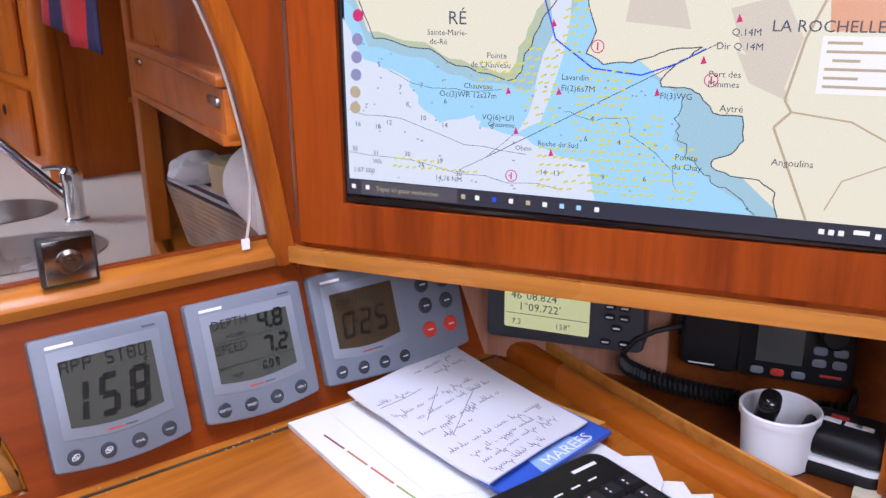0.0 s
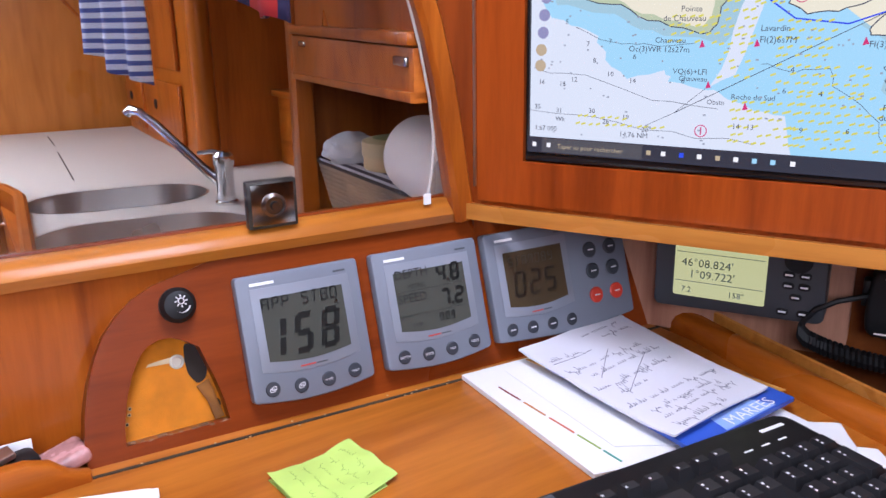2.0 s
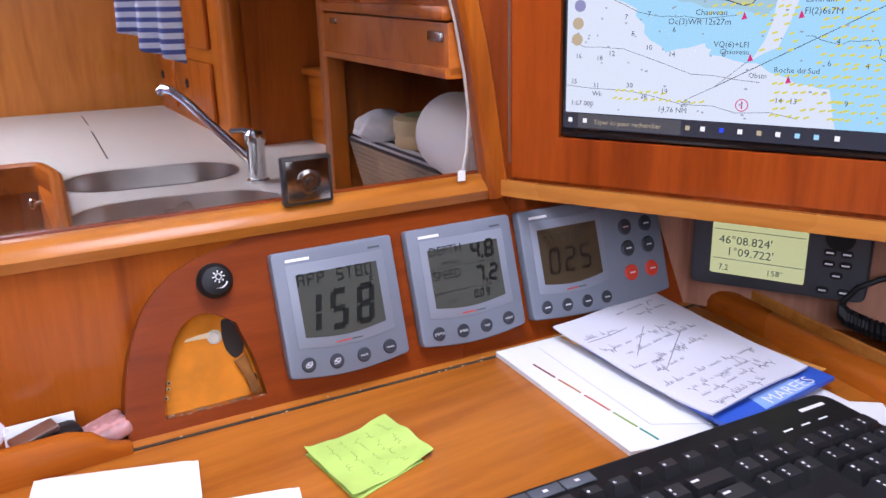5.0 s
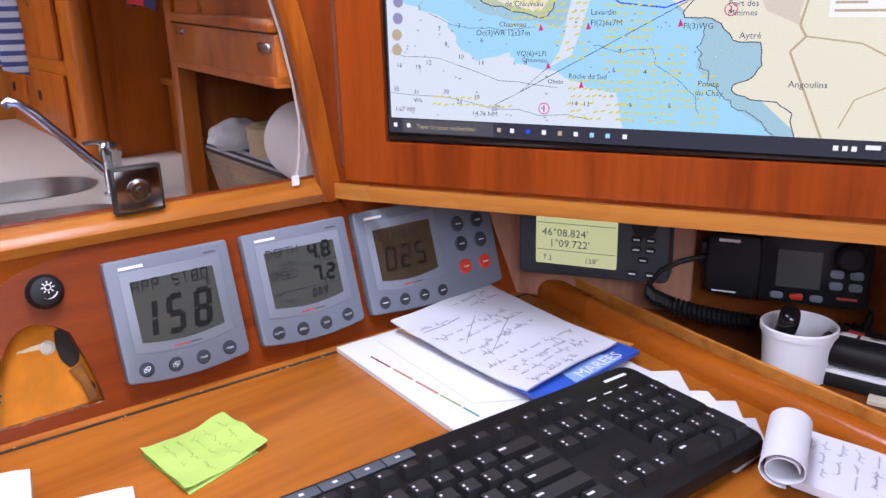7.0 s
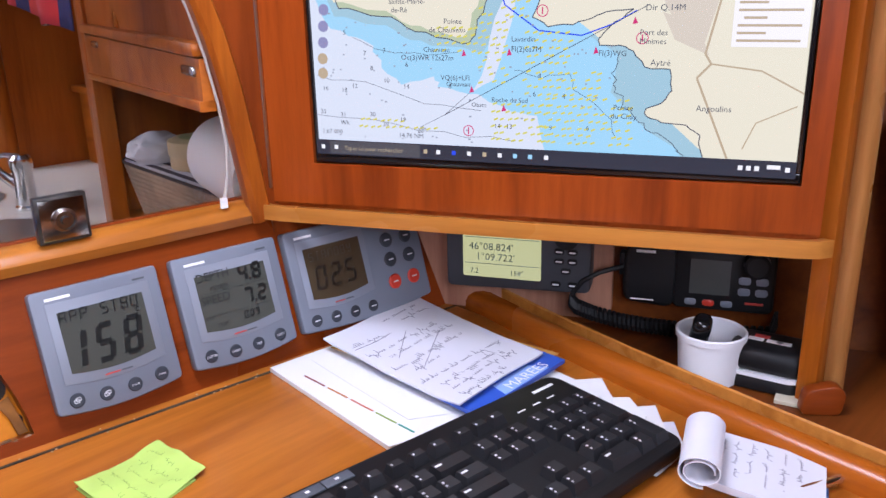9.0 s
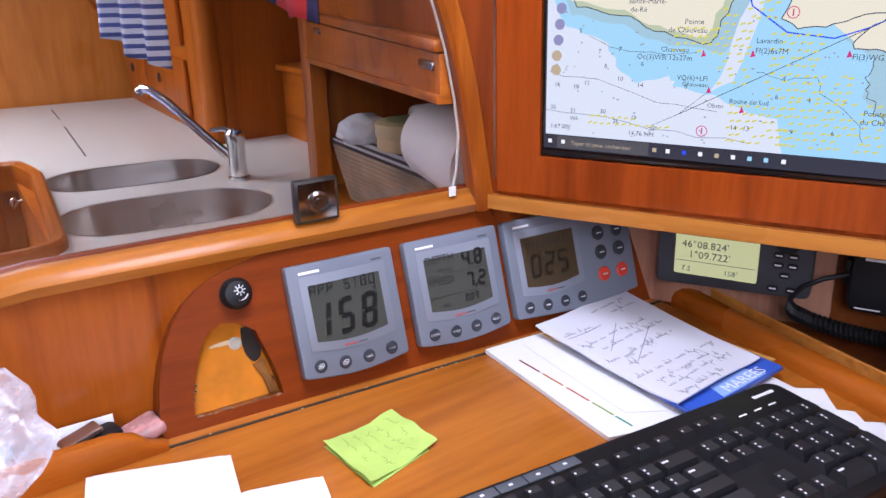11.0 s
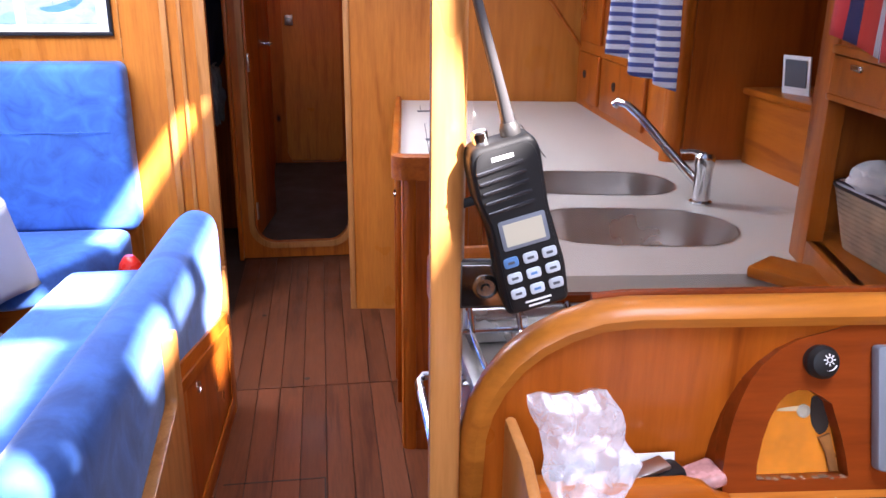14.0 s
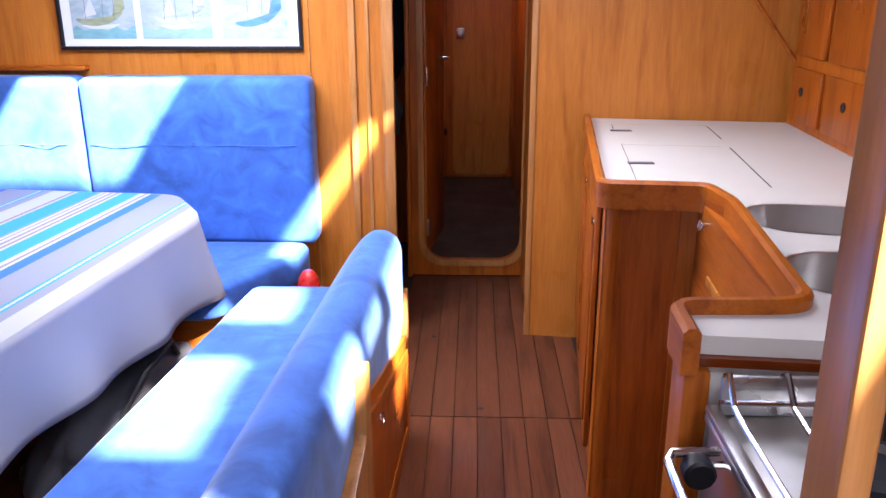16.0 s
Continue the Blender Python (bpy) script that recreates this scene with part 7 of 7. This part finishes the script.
part("upper_shell", prism(rounded(-0.034, 0.034, -0.027, 0.027, 0.014, 5), 0.0172, 0.040, 0.009, seg=3), black_plastic, case)
for x, mt in ((-0.008, red_ink), (0.012, white_ink), (-0.012, white_ink), (0.004, white_ink)):
    part("badge", box(x - 0.007, x + 0.006, -0.004 + (0.008 if mt is red_ink else 0), 0.002 + (0.008 if mt is red_ink else 0), 0.040, 0.0408), mt, case)
cards = thing("card_stack", "small stack of pale cards under the case", "cards", pose(0.654, 0.266, 1.013, 0, 0, -75))
part("card", box(-0.02, 0.022, -0.02, 0.02, 0, 0.004, 0.0005), plain("pale_card", (0.6, 0.55, 0.42), 0.6), cards)

# ---- bookshelf aft of the monitor ----
cleat = thing("wooden_cleat", "small dark red wooden cleat at the foot of the post", "cleat", pose(0.640, 0.244, 1.013, 0, 0, -52))
part("block", prism(soften([(-0.018, 0.0), (0.018, 0.0), (0.021, 0.022), (0.012, 0.030), (-0.014, 0.024)], 0.006, 3), -0.007, 0.007, 0.002, m=UP), wood_red, cleat)
seat_pad = thing("seat_pad", "dark blue cloth seat pad below the bookshelf", "cushion", frame_of((0.615, 0.235, 0.905), (0.34, -0.94, 0), (0, 0, 1)))
part("pad", box(0.0, 0.50, 0.0, 0.12, 0.0, 0.045, 0.015, seg=4), plain("navy_pad_cloth", (0.03, 0.06, 0.16), 0.8, 0, 0.1, 60, 0.3), seat_pad)
part("support", box(0.0, 0.50, 0.004, 0.12, -0.905, 0.0), wood_y, seat_pad)
bs = thing("bookshelf", "varnished teak bookshelf with a retaining rail", "bookshelf")
part("post", box(0.672, 0.694, 0.238, 0.262, 1.013, 1.9, 0.008, seg=3), wood_pale_z, bs)
part("stile", box(0.645, 0.668, 0.250, 0.268, 1.013, 1.9, 0.003), wood_z, bs)
part("rail", prism([(0.0, 1.083), (0.50, 1.083), (0.50, 1.118), (0.0, 1.118)], -0.010, 0.006, 0.003, m=frame_of((0.715, 0.205, 0), (0.34, -0.94, 0), (0, 0, 1)) @ UP), wood_x, bs)
part("shelf", prism([(0.70, 0.25), (0.88, -0.30), (1.1, -0.25), (0.92, 0.32)], 0.955, 0.985), wood_y, bs)
part("shelf_edge", sweep([(0.705, 0.235, 0.992), (0.88, -0.28, 0.992)], [(-0.006, -0.012), (0.006, -0.012), (0.006, 0.012), (-0.006, 0.012)], lambda d: Vector((-d.y, d.x, 0))), wood_x, bs)
part("back", prism([(0.93, 0.34), (1.12, -0.26), (1.14, -0.25), (0.95, 0.35)], 0.9, 1.9), wood_panel, bs)
BKF = frame_of((0.7235, 0.238, 0.985), (0.34, -0.94, 0), (0, 0, 1))
ycov, bcov, rcov, gcov = plain("yellow_cover", (0.72, 0.36, 0.05), 0.5), plain("deep_blue_cover", (0.02, 0.08, 0.28), 0.4), plain("dark_red_cover", (0.20, 0.03, 0.03), 0.5), plain("green_cover", (0.06, 0.16, 0.09), 0.5)
blue_book = thing("book", "short blue paperback standing deep on the bookshelf", "book", BKF @ Matrix.Translation((-0.030, 0.0, 0.0)), "books on the shelf")
part("cover", box(0, 0.055, 0.085, 0.19, 0, 0.125, 0.002), bcov, blue_book)
part("pages", box(0.003, 0.052, 0.090, 0.191, 0.125, 0.1258), paper, blue_book)
part("red_band", box(0.004, 0.051, 0.0842, 0.085, 0.018, 0.030), red_ink, blue_book)
for k, (a, b) in enumerate(((0.006, 0.050), (0.010, 0.047))):
    part("title_bar", box(a, b, 0.0842, 0.085, 0.050 + 0.026 * k, 0.066 + 0.026 * k), white_ink, blue_book)
x = 0.046
for i, (w, h, mt, lab) in enumerate(((0.040, 0.275, ycov, "thick yellow almanac leaning on the bookshelf"), (0.038, 0.275, ycov, "thick yellow almanac leaning on the bookshelf"),
                                     (0.03, 0.22, gcov, "green book on the bookshelf"), (0.034, 0.24, bcov, "tall blue book on the bookshelf"), (0.03, 0.23, rcov, "tall dark red book on the bookshelf"))):
    b = thing("book", lab, "book", BKF @ pose(x, 0, 0.0, 0, -9, 0), "books on the shelf")
    part("cover", box(0, w, 0.012, 0.15, 0, h, 0.002), mt, b)
    part("pages", box(0.002, w - 0.002, 0.016, 0.151, h, h + 0.0008), paper, b)
    if mt is ycov:
        words("title", "L'Almanach du Breton 2015", 0.019, 0.012, -0.006, 0, lcd_ink, b, m=frame_of((0, 0.0115, 0), (0, 0, 1), (0, -1, 0)) @ Matrix.Translation((0, -w * 0.5, 0)))
    x += w + 0.003

# ---- fittings at the galley opening ----
for x, w in ((0.1985, 0.0435), (-0.180, 0.044)):
    f = thing("pane_clamp", "square tarnished metal clamp holding the clear pane", "clamp", BULK @ pose(x, 0.010, 1.1838))
    part("plate", box(-w / 2, w / 2, -0.010, 0.0, 0.0, 0.041, 0.0015), plain("dark_tarnish", (0.10, 0.09, 0.08), 0.4, 0.8, 0.35, 300, 0.4), f)
    part("edge_frame", box(-w / 2 + 0.003, w / 2 - 0.003, -0.0112, -0.010, 0.003, 0.0385, 0.0004), plain("dull_mirror", (0.46, 0.43, 0.41), 0.14, 1.0, 0.3, 200, 0.1), f)
    part("boss", lathe([(0.010, 0), (0.0105, 0.002), (0.008, 0.005), (0.0075, 0.003), (0.004, 0.003), (0.003, 0.006)], 20, m=pose(0, -0.0112, 0.020, 90, 0, 0)), FIT, f)
pane = thing("clear_pane", "clear acrylic pane above the partition rail", "window pane", BULK, kind="structure")
po = part("sheet", prism([(-0.19, 1.186), (0.372, 1.186), (0.372, 1.29), (0.355, 1.36), (0.33, 1.44), (0.28, 1.53), (0.2, 1.61), (0.1, 1.66), (-0.19, 1.69)], -0.031, -0.027, m=UP), acrylic, pane)
po.visible_shadow = False
cable = thing("loose_cable", "thin grey cable taped along the curved frame", "cable", BULK)
part("wire", tube([(0.347, 0.004, 1.186), (0.352, 0.006, 1.196), (0.357, 0.008, 1.212), (0.360, 0.008, 1.245), (0.356, 0.008, 1.283), (0.347, 0.008, 1.330), (0.336, 0.008, 1.370), (0.315, 0.008, 1.425), (0.280, 0.008, 1.50)], 0.0015, 7), plain("grey_cable", (0.42, 0.37, 0.33), 0.4), cable)
part("tape", box(0.3445, 0.3520, 0.0015, 0.0032, 1.184, 1.194, m=pose(0, 0, 0, 0, 0, 0)), paper, cable)

# ---- handheld radio on the post ----
radio_gloss = plain("radio_gloss", (0.022, 0.022, 0.026), 0.2, 0, 0.1, 60, 0.0)
RAD = frame_of((-0.139, 0.742, 1.192), (0.966, 0, 0.259), (0, -1, 0)) @ Matrix.Scale(1.07, 4)
hh = thing("handheld_radio", "black handheld marine radio hanging on the post", "handheld radio", RAD)
outl = soften([(-0.0245, 0.0), (0.0235, 0.0), (0.0265, 0.030), (0.0235, 0.075), (0.0265, 0.120), (0.022, 0.131), (-0.022, 0.131), (-0.0265, 0.118), (-0.0275, 0.095), (-0.0225, 0.070), (-0.0245, 0.03)], 0.006, 4)
part("case", prism(outl, -0.030, 0.0, 0.005, seg=3), black_plastic, hh)
part("faceplate", prism([(x * 0.86, 0.004 + y * 0.94) for x, y in outl], 0.0, 0.0015, 0.0006), black_plastic, hh)
for k in range(5):
    part("speaker_slot", box(-0.017, 0.018, 0.0825 + 0.0075 * k, 0.0857 + 0.0075 * k, 0.0010, 0.0036, 0.0012, m=pose(0, 0, 0, 0, 0, 3)), radio_gloss, hh)
part("maker_mark", box(-0.010, 0.006, 0.119, 0.122, 0.0015, 0.0018), white_ink, hh)
part("display_frame", prism(rounded(-0.0165, 0.0185, 0.0525, 0.0755, 0.002, 3), 0.0015, 0.0025, 0.0004), grey_case, hh)
part("display_glass", box(-0.0135, 0.0155, 0.0555, 0.0725, 0.0025, 0.0028), plain("pale_lcd", (0.50, 0.47, 0.36), 0.25), hh, "pale display")
kblue = plain("blue_key", (0.10, 0.24, 0.50), 0.4)
kpale = plain("pale_key", (0.55, 0.60, 0.66), 0.4)
for r in range(3):
    for c in range(3):
        x_, y_ = -0.0135 + 0.0145 * c, 0.0435 - 0.0125 * r
        kk = part("key", prism(rounded(x_ - 0.0055, x_ + 0.0055, y_ - 0.0040, y_ + 0.0040, 0.0022, 3), 0.0015, 0.0035, 0.0007), kblue if (r, c) == (0, 0) else kpale, hh)
        part("key_mark", box(x_ - 0.0025, x_ + 0.0025, y_ - 0.0010, y_ + 0.0010, 0.0035, 0.0037), kblue if c == 1 and r else grey_dark, kk)
part("small_print", box(-0.010, 0.010, 0.0085, 0.0100, 0.0015, 0.0018), white_ink, hh)
part("small_print", box(-0.008, 0.008, 0.0050, 0.0065, 0.0015, 0.0018), white_ink, hh)
part("antenna_base", lathe([(0.0075, 0), (0.0075, 0.006), (0.0055, 0.010)], 16, m=pose(0.010, 0.130, -0.014, -90, 0, 0)), plain("grey_rubber", (0.030, 0.028, 0.028), 0.4, 0, 0.1, 60, 0.1), hh)
part("antenna", tube([(0.010, 0.138, -0.014), (0.010, 0.16, -0.014), (0.0085, 0.21, -0.014), (0.006, 0.32, -0.014)], [0.0052, 0.0042, 0.0036, 0.0030], 12), plain("antenna_rubber", (0.055, 0.052, 0.055), 0.22, 0, 0.1, 60, 0.0), hh)
part("volume_knob", lathe([(0.006, 0), (0.0063, 0.008), (0.005, 0.0095)], 14, m=pose(-0.012, 0.130, -0.014, -90, 0, 0)), chrome, hh)
part("belt_clip", box(-0.050, 0.004, 0.082, 0.089, -0.036, -0.030, 0.002), black_plastic, hh)

# ---- sole planks, last ----
PW = 0.0815
meshes = {}
for seg_i, (y0, y1) in enumerate(((0.4, 2.865), (2.871, 4.325))):
    for k in range(9):
        x0 = -0.742 + k * PW
        ln = y1 - y0
        if seg_i not in meshes:
            b = box(0.0011, PW - 0.0011, 0, ln, -0.012, 0.0, 0.0012, seg=1)
            me = bpy.data.meshes.new("plank")
            b.to_mesh(me)
            b.free()
            me.materials.append(wood_floor)
            meshes[seg_i] = me
        o = new("plank", meshes[seg_i])
        o.parent = floor
        o.matrix_basis = Matrix.Translation((x0, y0, 0.0))
for k in range(26):
    o = new("plank", meshes[0])
    o.parent = floor
    o.matrix_basis = Matrix.Translation((-0.746 - PW * (k + 1), 0.6, -0.001))
for x, y in ((-0.403, 2.928), (-0.60, 3.55)):
    part("floor_hole", lathe([(0.011, 0.0002), (0.009, 0.0006), (0.002, 0.0004)], 14, m=Matrix.Translation((x, y, 0.0))), caulk, floor)
seam = bmesh.new()
box(-0.642, -0.338, 2.280, 2.285, -0.002, 0.0007, bm=seam)
box(-0.343, -0.338, 1.5, 2.280, -0.002, 0.0007, bm=seam)
part("hatch_seam", seam, caulk, floor)
